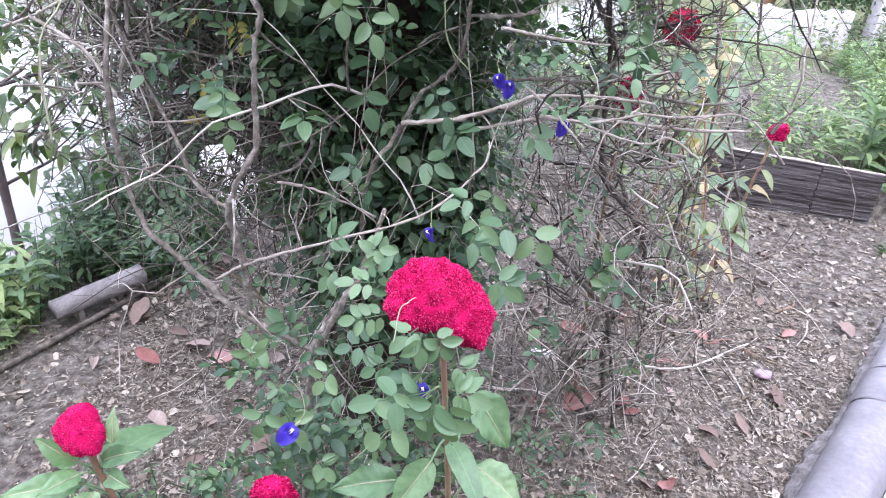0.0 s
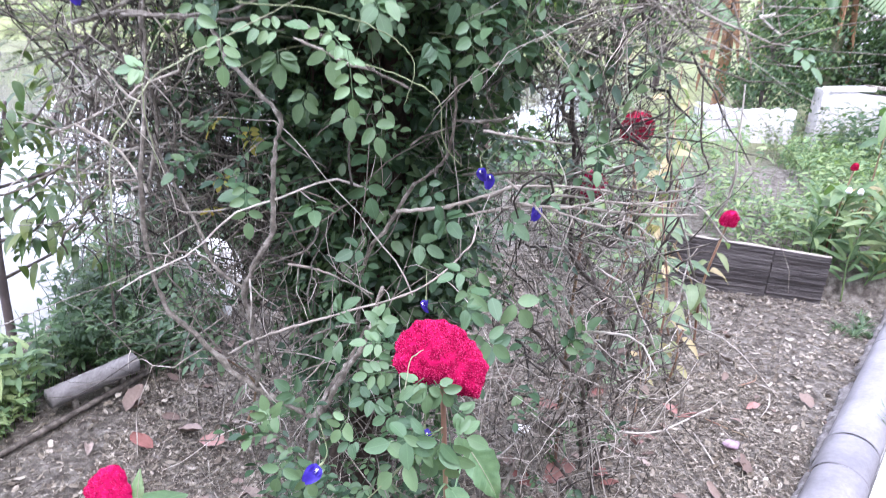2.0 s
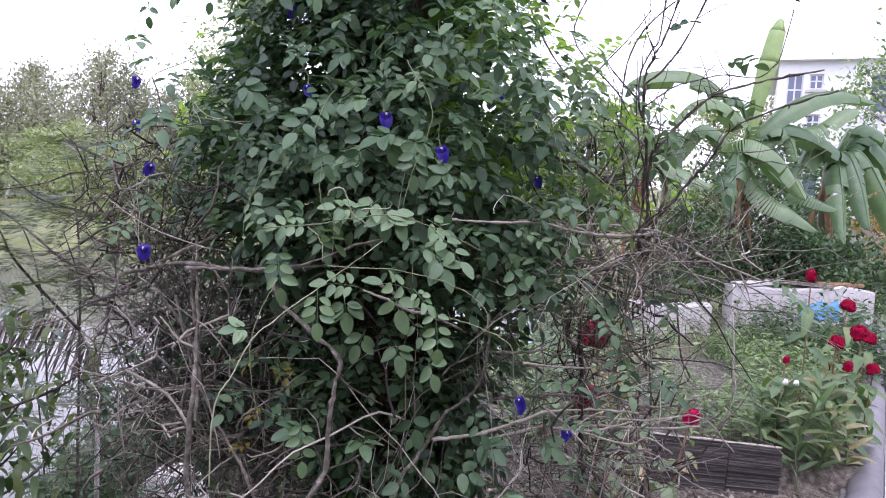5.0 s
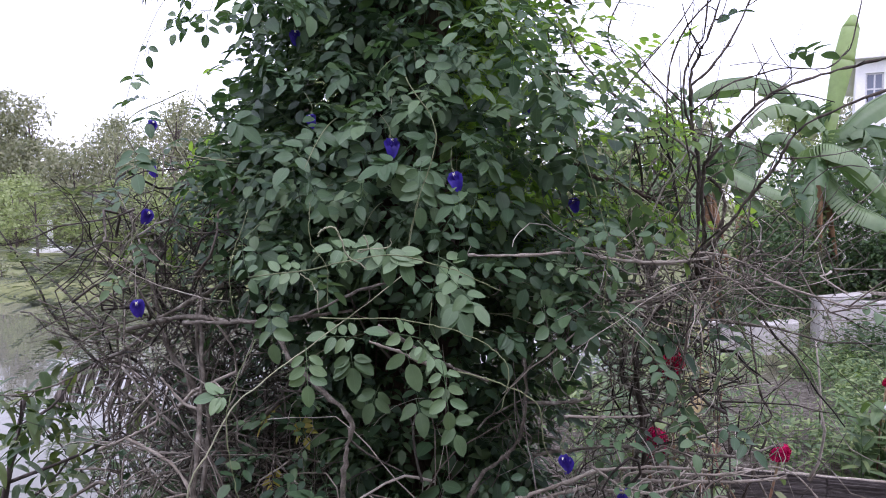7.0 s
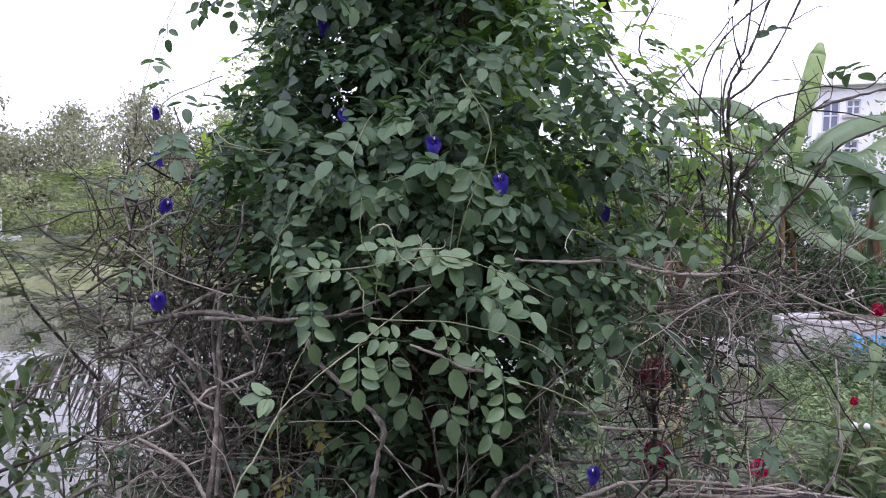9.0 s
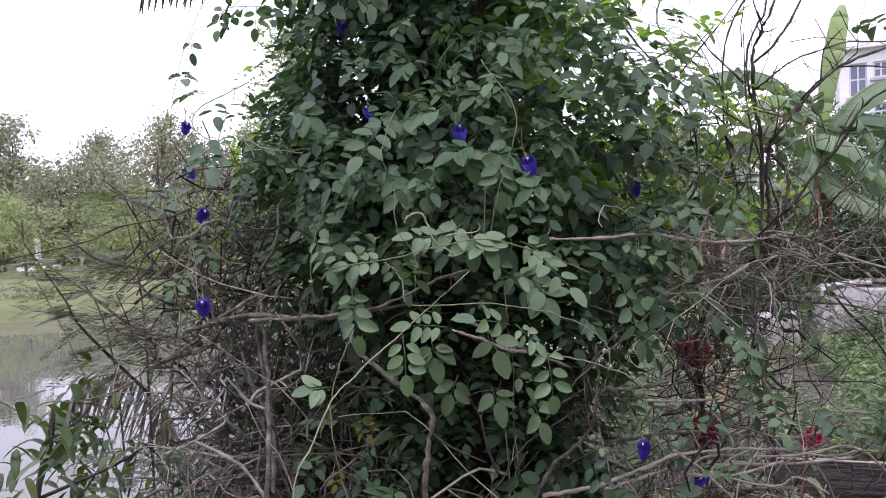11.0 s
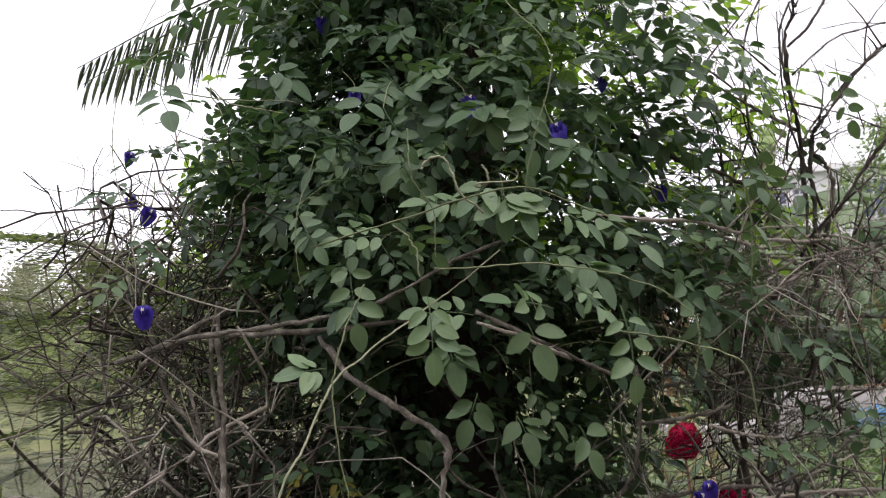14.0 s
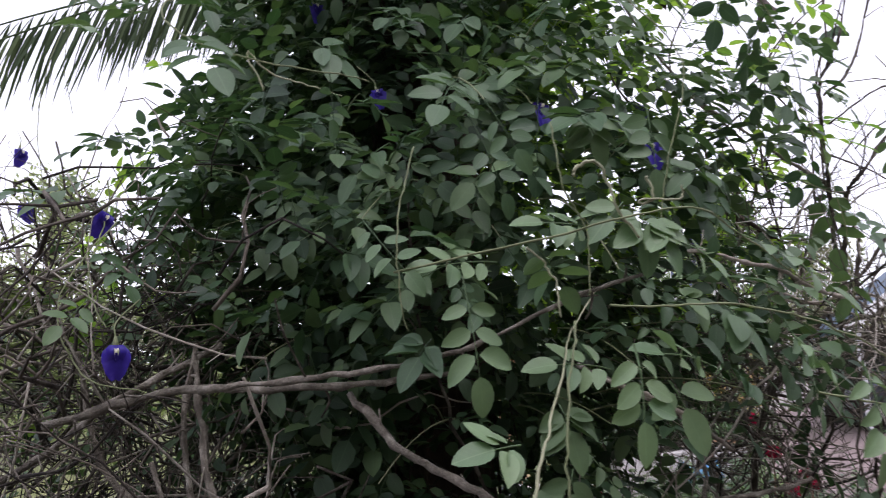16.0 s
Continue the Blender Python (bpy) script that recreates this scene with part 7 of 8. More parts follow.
frond(deadpalm, [(-1.45, 4.0, -0.3), (-1.6, 4.2, 0.35), (-1.85, 4.3, 0.62), (-2.15, 4.35, 0.6), (-2.3, 4.4, 0.4)], 0.42, 46, DEADPALM, 0.8, "dry_frond")
b = Buf()
tube(b, np.array([(1.05, 2.02, -0.02), (1.055, 2.02, 0.05), (1.048, 2.02, 0.11)]), 0.006, 0.005, 6, 0.05)
tagged(new("peg", b.mesh("peg", BARK)), "short wooden peg stuck in the mulch", "peg")

# ---- larger things lying on the mulch ----
for k in range(150):
    while True:
        x, y = rng.uniform(-1.0, 1.6), rng.uniform(0.75, 2.9)
        if on_bed(x, y):
            break
    s = rng.uniform(0.025, 0.075) * (1.4 if k % 5 == 0 else 1)
    b = Buf()
    b.add(*blade(s, s * rng.uniform(0.4, 0.75), rng.uniform(0.2, 0.8), rng.uniform(-0.8, -0.1), 6, rng.uniform(0.7, 1.0), 0.25))
    a = rng.uniform(0, 6.28)
    ob = new("fallen_leaf", b.mesh("fallen_leaf", DRYLEAF))
    ob.matrix_basis = Matrix(frame_to((x, y, float(ground_z(x, y)) + 0.008), (np.cos(a), np.sin(a), 0.0), (rng.normal() * 0.2, rng.normal() * 0.2, 1)).tolist())
    tagged(ob, "curled dry brown leaf lying on the mulch", "leaf", "fallen leaves")
for x, y, s in ((0.693, 1.638, 0.075), (0.66, 1.6, 0.06), (0.815, 1.815, 0.06), (1.04, 2.0, 0.06), (0.724, 1.336, 0.085), (0.476, 1.602, 0.1), (0.44, 1.57, 0.08), (1.317, 2.043, 0.05), (-0.62, 1.75, 0.1), (-0.75, 1.7, 0.08), (0.6, 2.0, 0.08), (0.72, 2.1, 0.07)):
    b = Buf()
    b.add(*blade(s, s * rng.uniform(0.5, 0.7), rng.uniform(0.3, 0.7), rng.uniform(-0.7, -0.2), 7, rng.uniform(0.7, 0.9), 0.3))
    a = rng.uniform(0, 6.28)
    ob = new("fallen_leaf", b.mesh("fallen_leaf", REDLEAF))
    ob.matrix_basis = Matrix(frame_to((x, y, float(ground_z(x, y)) + 0.008), (np.cos(a), np.sin(a), 0.0), (rng.normal() * 0.2, -0.3, 1)).tolist())
    tagged(ob, "curled reddish-brown dead leaf lying on the mulch", "leaf", "fallen leaves")
for x, y in ((0.80, 1.85), (0.82, 1.84), (0.79, 1.88), (0.84, 1.87), (1.02, 1.98), (1.05, 1.99), (1.0, 2.01)):
    a = rng.normal() * 0.35
    b = Buf()
    p = np.array([x, y, float(ground_z(x, y)) + 0.008])
    tube(b, spline([p, p + np.array([np.cos(a) * 0.04, np.sin(a) * 0.04 + rng.normal() * 0.006, 0.006]), p + np.array([np.cos(a) * 0.08, np.sin(a) * 0.08, 0.002])], 8), 0.0028, 0.0016, 6, 0.08)
    tagged(new("fallen_twig", b.mesh("fallen_twig", REDLEAF)), "short red dry stem lying on the mulch", "twig", "fallen twigs")
for k in range(16):
    while True:
        x, y = rng.uniform(-0.9, 1.5), rng.uniform(0.8, 2.4)
        if on_bed(x, y):
            break
    a, ln = rng.uniform(0, 6.28), rng.uniform(0.08, 0.3)
    b = Buf()
    p = np.array([x, y, float(ground_z(x, y)) + 0.006])
    d = np.array([np.cos(a), np.sin(a), 0.02])
    tube(b, spline([p, p + d * ln * 0.5 + np.array([rng.normal() * 0.02, rng.normal() * 0.02, 0.004]), p + d * ln], 10), rng.uniform(0.002, 0.004), 0.0015, 6, 0.08)
    tagged(new("fallen_twig", b.mesh("fallen_twig", PALEBARK if k % 3 else REDSTEM)), "dry fallen twig lying on the mulch", "twig", "fallen twigs")


def grass_tuft(root, count, length, mat, label):
    b = Buf()
    for _ in range(count):
        a = rng.uniform(0, 6.28)
        p = np.array(root) + np.array([rng.normal() * 0.015, rng.normal() * 0.015, 0])
        ln = length * rng.uniform(0.5, 1.1)
        b.add(*moved(blade(ln, rng.uniform(0.004, 0.008), 0.3, rng.uniform(0.2, 0.7), 4, 0.6), frame_to(p, (np.cos(a), np.sin(a), rng.uniform(0.5, 2.2)), (-np.cos(a), -np.sin(a), 1.2))))
    tagged(new("weed_tuft", b.mesh("weed_tuft", mat)), label, "weed")


grass_tuft((1.76, 1.865, 0.05), 60, 0.11, HERB, "small grey-green weed tuft growing at the edge of the paving")
for x, y in ((2.15, 2.72), (2.2, 2.78), (2.1, 2.68), (2.24, 2.86), (2.18, 2.66), (2.05, 2.74)):
    grass_tuft((x, y, float(ground_z(x, y))), 26, 0.07, COVER, "low green weed tuft on the mulch by the kerb")
b = Buf()
tube(b, spline([(1.325, 2.34, -0.02), (1.322, 2.338, 0.03), (1.31, 2.335, 0.085)], 8), 0.005, 0.0035, 7, 0.1)
tagged(new("cut_stub", b.mesh("cut_stub", DARKBARK)), "short dark cut stem standing in the mulch", "stub")


def stone(p, s, mat, name, label, category):
    b = Buf()
    a, e = np.meshgrid(np.linspace(0, 2 * np.pi, 12, endpoint=False), np.linspace(-1.5, 1.5, 8), indexing="ij")
    k = 1 + 0.15 * np.sin(3 * a + 2 * e) + 0.1 * np.sin(5 * a - 3 * e)
    v = np.stack([s[0] * np.cos(e) * np.cos(a) * k, s[1] * np.cos(e) * np.sin(a) * k, s[2] * np.sin(e) * k], -1).reshape(-1, 3) + np.array(p)
    i, j = np.meshgrid(np.arange(12), np.arange(7), indexing="ij")
    kk = (i + 1) % 12
    b.add(v, np.stack([i * 8 + j, kk * 8 + j, kk * 8 + j + 1, i * 8 + j + 1], -1).reshape(-1, 4))
    tagged(new(name, b.mesh(name, mat)), label, category)


stone((0.443, 1.857, 0.012), (0.035, 0.025, 0.016), WHITESACK, "pale_stone", "pale stone half sunk in the mulch", "stone")
stone((1.165, 1.812, 0.012), (0.028, 0.02, 0.014), PINK, "pink_petal", "faded pink flower lying on the mulch", "fallen flower")
stone((-0.66, 0.92, 0.012), (0.03, 0.024, 0.02), CONCRETE, "grey_stone", "small grey stone on the mulch", "stone")
for x, y, z in ((2.24, 3.22, 0.55), (2.29, 3.2, 0.55)):
    stone((x, y, z), (0.014, 0.014, 0.016), WHITE, "white_flower", "small white flower among spear-shaped leaves", "flower")

# ---- low concrete walls behind the beds ----
def low_wall(x0, x1, y, top, thick, label, wob):
    b = Buf()
    nxx = 14
    xs = np.linspace(x0, x1, nxx)
    tz = top + wob * np.sin(xs * 5.0) + rng.normal(size=nxx) * 0.008
    ring = [(-0.2 * np.ones(nxx), 0.0), (tz - 0.02, 0.0), (tz, 0.02), (tz, thick - 0.02), (tz - 0.02, thick), (-0.2 * np.ones(nxx), thick)]
    v = np.concatenate([np.stack([xs, y + o + 0.02 * np.sin(xs * 3), zz], -1) for zz, o in ring])
    f = [(a * nxx + i, a * nxx + i + 1, ((a + 1) % 6) * nxx + i + 1, ((a + 1) % 6) * nxx + i) for a in range(6) for i in range(nxx - 1)]
    b.add(v, np.array(f))
    for e in (0, nxx - 1):
        b.add(v[[a * nxx + e for a in range(6)]], np.array([(0, 1, 4, 5), (1, 2, 3, 4)]))
    tagged(new("low_wall", b.mesh("low_wall", CONCRETE, False)), label, "wall", "low garden walls")


low_wall(2.9, 3.88, 6.95, 0.34, 0.16, "low weathered pale concrete wall behind the planting beds", 0.02)
low_wall(4.05, 5.75, 6.85, 0.56, 0.18, "taller pale concrete wall behind the planting beds", 0.02)
for x, y, z, w, r_, mat_ in ((4.35, 6.93, 0.575, 0.5, 8, CONCRETE), (4.9, 6.95, 0.58, 0.7, -6, BARK), (5.4, 6.95, 0.58, 0.5, 4, DRYBAN)):
    b = Buf()
    chamfer_box(b, w, 0.15, 0.035, 0.008, np.array(pose(x, y, z, rng.normal() * 3, rng.normal() * 3, r_)))
    tagged(new("loose_slab", b.mesh("loose_slab", mat_, False)), "loose weathered slab lying on the low wall", "slab")
b = Buf()
u, w = np.meshgrid(np.linspace(0, 1, 10), np.linspace(0, 1, 8), indexing="ij")
b.add(np.stack([4.72 + 0.5 * u, 6.72 - 0.1 * w + 0.03 * np.sin(u * 9), 0.42 - 0.16 * w + 0.03 * np.sin(u * 14 + w * 5)], -1).reshape(-1, 3), np.stack([(lambda i, j: i * 8 + j)(*np.meshgrid(np.arange(9), np.arange(7), indexing="ij")), (lambda i, j: (i + 1) * 8 + j)(*np.meshgrid(np.arange(9), np.arange(7), indexing="ij")), (lambda i, j: (i + 1) * 8 + j + 1)(*np.meshgrid(np.arange(9), np.arange(7), indexing="ij")), (lambda i, j: i * 8 + j + 1)(*np.meshgrid(np.arange(9), np.arange(7), indexing="ij"))], -1).reshape(-1, 4))
sheet = new("blue_sheet", b.mesh("blue_sheet", BLUE))
tagged(sheet, "crumpled blue plastic sheet hung over weeds by the wall", "plastic sheet")
sol = sheet.modifiers.new("thick", "SOLIDIFY")
sol.thickness = 0.006

# ---- banana plants ----
def banana_leaf(parent, pts, width, torn, mat=None, droop=0.9):
    """A long blade along pts whose halves hang from its rib, with tears across it."""
    n = 34
    line = spline(pts, n)
    d = np.gradient(line, axis=0)
    b = Buf()
    tube(b, line, 0.024, 0.005, 6)
    u = np.linspace(0, 1, n)
    half = width / 2 * np.sin(np.pi * np.clip((u - 0.05) / 0.95, 0, 1) ** 0.8) ** 0.5
    for sg in (-1, 1):
        tear, lag = 0.0, 0.12
        for i in range(2, n - 1):
            if rng.random() < torn:
                tear, lag = rng.uniform(-0.3, 0.12), rng.uniform(-0.1, 0.4)
            dd = unit(d[i])
            ref = np.array([0.0, 0.0, 1.0]) if abs(dd[2]) < 0.85 else np.array([0.0, 1.0, 0.0])
            sd = unit(np.cross(dd, ref)) * sg
            up = unit(np.cross(sd, dd) * sg)
            if up[2] < 0:
                up = -up
            rows = []
            for q, c in ((line[i], half[i]), (line[i + 1] * 0.985 + line[i] * 0.015, half[i + 1])):
                for w in (0, 0.35, 0.7, 1.0):
                    rows.append(q + sd * c * w * (1.0 - 0.38 * droop * w) + up * c * (0.22 * w - droop * w * w + tear * w) + dd * lag * c * w)
            b.add(np.array(rows), np.array([(0, 1, 5, 4), (1, 2, 6, 5), (2, 3, 7, 6)]), np.array([(0.5, 0.1 * w) for w in range(8)]))
    return part("banana_leaf", b, mat or BANANA, parent)


def arched(top, tip, lift):
    """Points of a leaf that rises from the head of the stem and bends over to its tip."""
    a, b = np.array(top, float), np.array(tip, float)
    return [a, a + (b - a) * 0.35 + np.array([0, 0, lift]), a + (b - a) * 0.72 + np.array([0, 0, lift * 0.75]), b]


def banana_set(root, top, leaves, label, dry=3, stem_r=0.085, stem_mat=None):
    th = thing("banana_plant", root, label, "banana plant", "banana plants")
    root, top = np.array(root, float), np.array(top, float)
    b = Buf()
    tube(b, spline([root - np.array([0, 0, 0.1]), (root + top) / 2 + np.array([0.03, 0, 0]), top], 14), stem_r, stem_r * 0.65, 14, 0.03)
    part("false_stem", b, stem_mat or BANSTEM, th, "fibrous banana stem")
    for pts, w, torn in leaves:
        banana_leaf(th, pts, w, torn)
    for k in range(dry):
        a = rng.uniform(3.3, 6.0)
        banana_leaf(th, arched(top - np.array([0, 0, 0.1]), root + np.array([0.3 * np.cos(a), 0.3 * np.sin(a), top[2] * rng.uniform(0.15, 0.5)]), 0.06), 0.1, 0.4, DRYBAN, 1.1)
    return th


tall = banana_set((4.5, 7.75, 0), (4.53, 7.68, 2.1), [
    ([(4.5, 7.68, 2.0), (4.42, 7.6, 2.154), (4.55, 7.47, 2.15), (4.8, 7.333, 1.965), (5.056, 7.2, 1.515)], 0.6, 0.03),
    ([(4.53, 7.68, 1.95), (4.705, 7.433, 1.571), (4.926, 7.267, 1.395), (5.178, 7.1, 1.17)], 0.5, 0.06),
    ([(4.6, 7.68, 2.1), (5.088, 7.6, 1.75), (5.259, 7.45, 1.572), (5.54, 7.3, 1.424)], 0.38, 0.08),
    ([(4.55, 7.7, 2.15), (4.812, 7.7, 2.422), (5.073, 7.75, 2.629), (5.412, 7.8, 2.784), (5.872, 7.85, 2.849), (6.38, 7.9, 2.75)], 0.42, 0.12),
    ([(4.6, 7.7, 2.1), (5.223, 7.7, 2.337), (5.45, 7.7, 2.398), (5.755, 7.7, 2.598), (5.984, 7.7, 2.642)], 0.36, 0.1),
    ([(4.6, 7.7, 2.2), (4.849, 7.7, 2.386), (5.298, 7.7, 2.351), (5.752, 7.7, 2.141), (6.173, 7.7, 1.875)], 0.4, 0.15),
    ([(4.6, 7.7, 2.2), (4.751, 7.7, 2.304), (4.943, 7.633, 2.353), (5.065, 7.567, 2.177), (5.105, 7.5, 1.955)], 0.34, 0.4),
    ([(4.52, 7.7, 2.1), (4.519, 7.6, 2.3), (4.298, 7.6, 2.516), (4.017, 7.6, 2.62), (3.765, 7.6, 2.537), (3.563, 7.6, 2.308)], 0.36, 0.5),
    ([(4.554, 7.7, 2.35), (4.45, 7.68, 2.6), (4.306, 7.65, 2.66), (4.164, 7.6, 2.432)], 0.34, 0.2),
    ([(4.5, 7.9, 2.3), (4.36, 8.0, 2.765), (4.013, 8.05, 2.963), (3.585, 8.1, 2.968), (3.341, 8.15, 2.878), (3.207, 8.2, 2.765)], 0.42, 0.3),
    (arched((4.5, 7.7, 1.9), (4.1, 7.1, 1.25), 0.35), 0.36, 0.3)], "tall banana plant with drooping green leaves and a rolled new leaf", 3)
b = Buf()
roll = spline([(4.56, 7.7, 2.0), (4.626, 7.7, 2.429), (4.747, 7.7, 3.045), (4.862, 7.7, 3.6)], 24)
for lo, hi, r0, r1 in ((0, 10, 0.035, 0.08), (9, 17, 0.08, 0.112), (16, 22, 0.112, 0.095), (21, 24, 0.095, 0.035)):
    tube(b, roll[lo:hi], r0, r1, 14, 0.01)
part("rolled_leaf", b, YOUNGBAN, tall, "pale green rolled new leaf standing upright")
banana_set((3.4, 7.75, 0), (3.26, 7.72, 1.9), [
    ([(3.26, 7.7, 1.9), (3.35, 7.6, 1.96), (3.439, 7.533, 1.92), (3.669, 7.367, 1.764), (3.92, 7.2, 1.617)], 0.4, 0.08),
    ([(3.317, 7.7, 1.462), (3.269, 7.65, 1.798), (3.265, 7.6, 2.249)], 0.24, 0.05),
    ([(3.2, 7.7, 1.75), (2.957, 7.5, 1.45), (3.089, 7.35, 1.297), (3.31, 7.2, 1.072)], 0.36, 0.15),
    ([(3.4, 7.7, 1.95), (3.537, 7.6, 1.841), (3.641, 7.45, 1.625), (3.774, 7.3, 1.39)], 0.34, 0.2),
    (arched((3.2, 7.7, 1.8), (2.6, 7.6, 1.5), 0.4), 0.34, 0.3), (arched((3.2, 7.7, 1.8), (2.9, 7.1, 1.2), 0.35), 0.32, 0.4)], "banana plant with torn leaves on a dry brown stem", 5, 0.075, DRYBAN)
banana_set((5.9, 8.1, 0), (5.95, 8.1, 1.9), [(arched((5.95, 8.1, 1.85), tip, lift), w, torn) for tip, lift, w, torn in (((6.8, 8.0, 2.1), 0.5, 0.45, 0.1), ((5.2, 7.7, 1.6), 0.5, 0.42, 0.2), ((6.9, 7.8, 1.5), 0.6, 0.45, 0.15), ((5.9, 7.2, 1.2), 0.5, 0.42, 0.1), ((6.5, 7.4, 1.0), 0.6, 0.45, 0.2), ((5.6, 7.2, 1.0), 0.5, 0.4, 0.3))], "banana plant with arching pale green leaves", 3)
banana_set((4.2, 9.0, 0), (4.22, 9.0, 1.8), [(arched((4.22, 9.0, 1.75), tip, lift), w, torn) for tip, lift, w, torn in (((3.2, 8.8, 1.8), 0.6, 0.42, 0.2), ((5.2, 8.8, 1.9), 0.6, 0.42, 0.1), ((4.0, 8.2, 1.6), 0.6, 0.42, 0.2))], "banana plant with broad leaves behind the others", 2)

# ---- shrubs and trees further off ----
def clumped(name, root, height, crown, clumps, per, leaf, label, category, mat, seed, trunk_r=0.1, group="", flat=0.8, bark=None, trunk=True):
    """A trunk with limbs and an uneven crown of clumps of small leaves."""
    r = np.random.default_rng(seed)
    th = thing(name, root, label, category, group)
    root = np.array(root, float)
    b = Buf()
    top = root + np.array([r.normal() * 0.04, r.normal() * 0.04, 0.85]) * height
    spine = spline([root - np.array([0, 0, 0.2]), root * 0.5 + top * 0.5 + r.normal(size=3) * 0.02 * height, top], 10)
    tube(b, spine, trunk_r, trunk_r * 0.25, 7, 0.05)
    leafb = Buf()
    for k in range(clumps):
        h = r.uniform(crown[0], 1.0)
        a = r.uniform(0, 6.28)
        rad = crown[1] * np.sqrt(r.random()) * np.sin(np.pi * (0.18 + 0.8 * (h - crown[0]) / (1.02 - crown[0]))) ** 0.7
        c = root + np.array([np.cos(a) * rad, np.sin(a) * rad, h * height])
        i = min(int((h - 0.12) * 9), 9)
        tube(b, spline([spine[max(i, 1)], (spine[max(i, 1)] + c) / 2 + np.array([0, 0, -0.02 * height]), c], 4), trunk_r * 0.22, trunk_r * 0.06, 3, caps=False)
        size = crown[2] * r.uniform(0.6, 1.3)
        n = per
        p = c + np.clip(r.normal(size=(n, 3)), -1.7, 1.7) * size * np.array([0.6, 0.6, 0.6 * flat])
        d = r.normal(size=(n, 3))
        d /= np.linalg.norm(d, axis=1)[:, None]
        e = np.cross(d, r.normal(size=(n, 3)))
        e /= np.linalg.norm(e, axis=1)[:, None] + 1e-9
        L = leaf * r.uniform(0.6, 1.3, size=(n, 1))
        v = np.stack([p, p + d * L * 0.5 + e * L * 0.22, p + d * L, p + d * L * 0.5 - e * L * 0.22], 1).reshape(-1, 3)
        leafb.add(v, np.arange(n * 4).reshape(-1, 4))
    part("trunk", b, bark or SAPBARK, th, "grey-brown trunk and limbs")
    part("crown", leafb, mat, th, "uneven crown of small leaves", False, "stuff")


clumped("feathery_bush", (4.2, 7.85, 0), 1.6, (0.3, 0.55, 0.2), 46, 90, 0.07, "bushy green shrub with fine leaves beneath the banana plants", "shrub", HERB, 61, 0.03)
clumped("feathery_bush", (5.2, 7.5, 0), 1.1, (0.1, 0.75, 0.22), 46, 90, 0.07, "bushy green shrub with fine leaves beneath the banana plants", "shrub", COVER, 62, 0.03)
clumped("feathery_bush", (4.7, 7.95, 0), 1.7, (0.2, 0.6, 0.22), 60, 90, 0.06, "feathery dark green shrub in front of the banana plants", "shrub", COVER, 59, 0.03)
clumped("feathery_bush", (3.75, 7.4, 0), 1.3, (0.15, 0.5, 0.2), 46, 90, 0.06, "feathery green shrub in front of the banana plants", "shrub", COVER, 58, 0.03)
clumped("dark_bush", (5.9, 7.6, 0), 1.0, (0.1, 0.8, 0.25), 40, 80, 0.09, "dark green shrub behind the low wall", "shrub", COVER, 63, 0.03)
clumped("garden_tree", (7.4, 11.5, 0), 2.6, (0.25, 1.5, 0.4), 60, 70, 0.12, "leafy garden tree behind the banana plants", "tree", COVER, 65, 0.07)
clumped("garden_tree", (3.9, 11.5, 0), 3.0, (0.3, 1.1, 0.35), 46, 70, 0.11, "leafy garden tree near the pond", "tree", HERB, 66, 0.06)
clumped("garden_tree", (11.9, 13.2, 0), 5.4, (0.2, 1.9, 0.45), 90, 80, 0.13, "tall leafy garden tree beside the house", "tree", HERB, 68, 0.09)
clumped("golden_bush", (10.6, 12.2, 0), 2.3, (0.15, 0.8, 0.3), 50, 70, 0.1, "rounded bush with golden-orange leaves", "shrub", GOLD, 69, 0.05)
clumped("garden_tree", (16.0, 14.0, 0), 4.5, (0.25, 2.0, 0.5), 60, 70, 0.15, "leafy garden tree beside the house", "tree", HAZYLEAF, 67, 0.1)
# tree line across the pond, its haze painted into the leaf colour
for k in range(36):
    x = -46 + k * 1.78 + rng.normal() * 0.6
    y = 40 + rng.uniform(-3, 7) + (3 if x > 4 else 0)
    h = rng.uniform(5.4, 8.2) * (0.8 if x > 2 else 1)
    clumped("far_tree", (x, y, -0.4), h, (0.12, 2.1, 0.66), 60, 76, 0.22, "slim green tree on the far bank of the pond, haze put into its colour", "tree", HAZYLEAF, 100 + k, 0.13, "trees on the far bank")
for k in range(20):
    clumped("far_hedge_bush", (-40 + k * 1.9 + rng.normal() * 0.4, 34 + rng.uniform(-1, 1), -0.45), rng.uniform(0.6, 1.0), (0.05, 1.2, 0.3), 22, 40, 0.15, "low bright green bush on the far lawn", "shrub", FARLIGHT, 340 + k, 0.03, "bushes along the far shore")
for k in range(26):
    clumped("far_tree", (-42 + k * 1.5 + rng.normal() * 0.4, 35 + rng.uniform(-1, 3), -0.4), rng.uniform(3.6, 5.6), (0.06, 1.9, 0.62), 50, 76, 0.21, "bushy olive tree on the far bank of the pond, haze put into its colour", "tree", HAZYLEAF, 400 + k, 0.1, "trees on the far bank")
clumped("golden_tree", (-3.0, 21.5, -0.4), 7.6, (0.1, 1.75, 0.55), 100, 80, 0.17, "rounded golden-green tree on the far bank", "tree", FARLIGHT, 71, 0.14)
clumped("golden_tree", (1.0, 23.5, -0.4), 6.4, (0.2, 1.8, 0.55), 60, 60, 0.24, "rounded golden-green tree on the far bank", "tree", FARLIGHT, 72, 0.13)
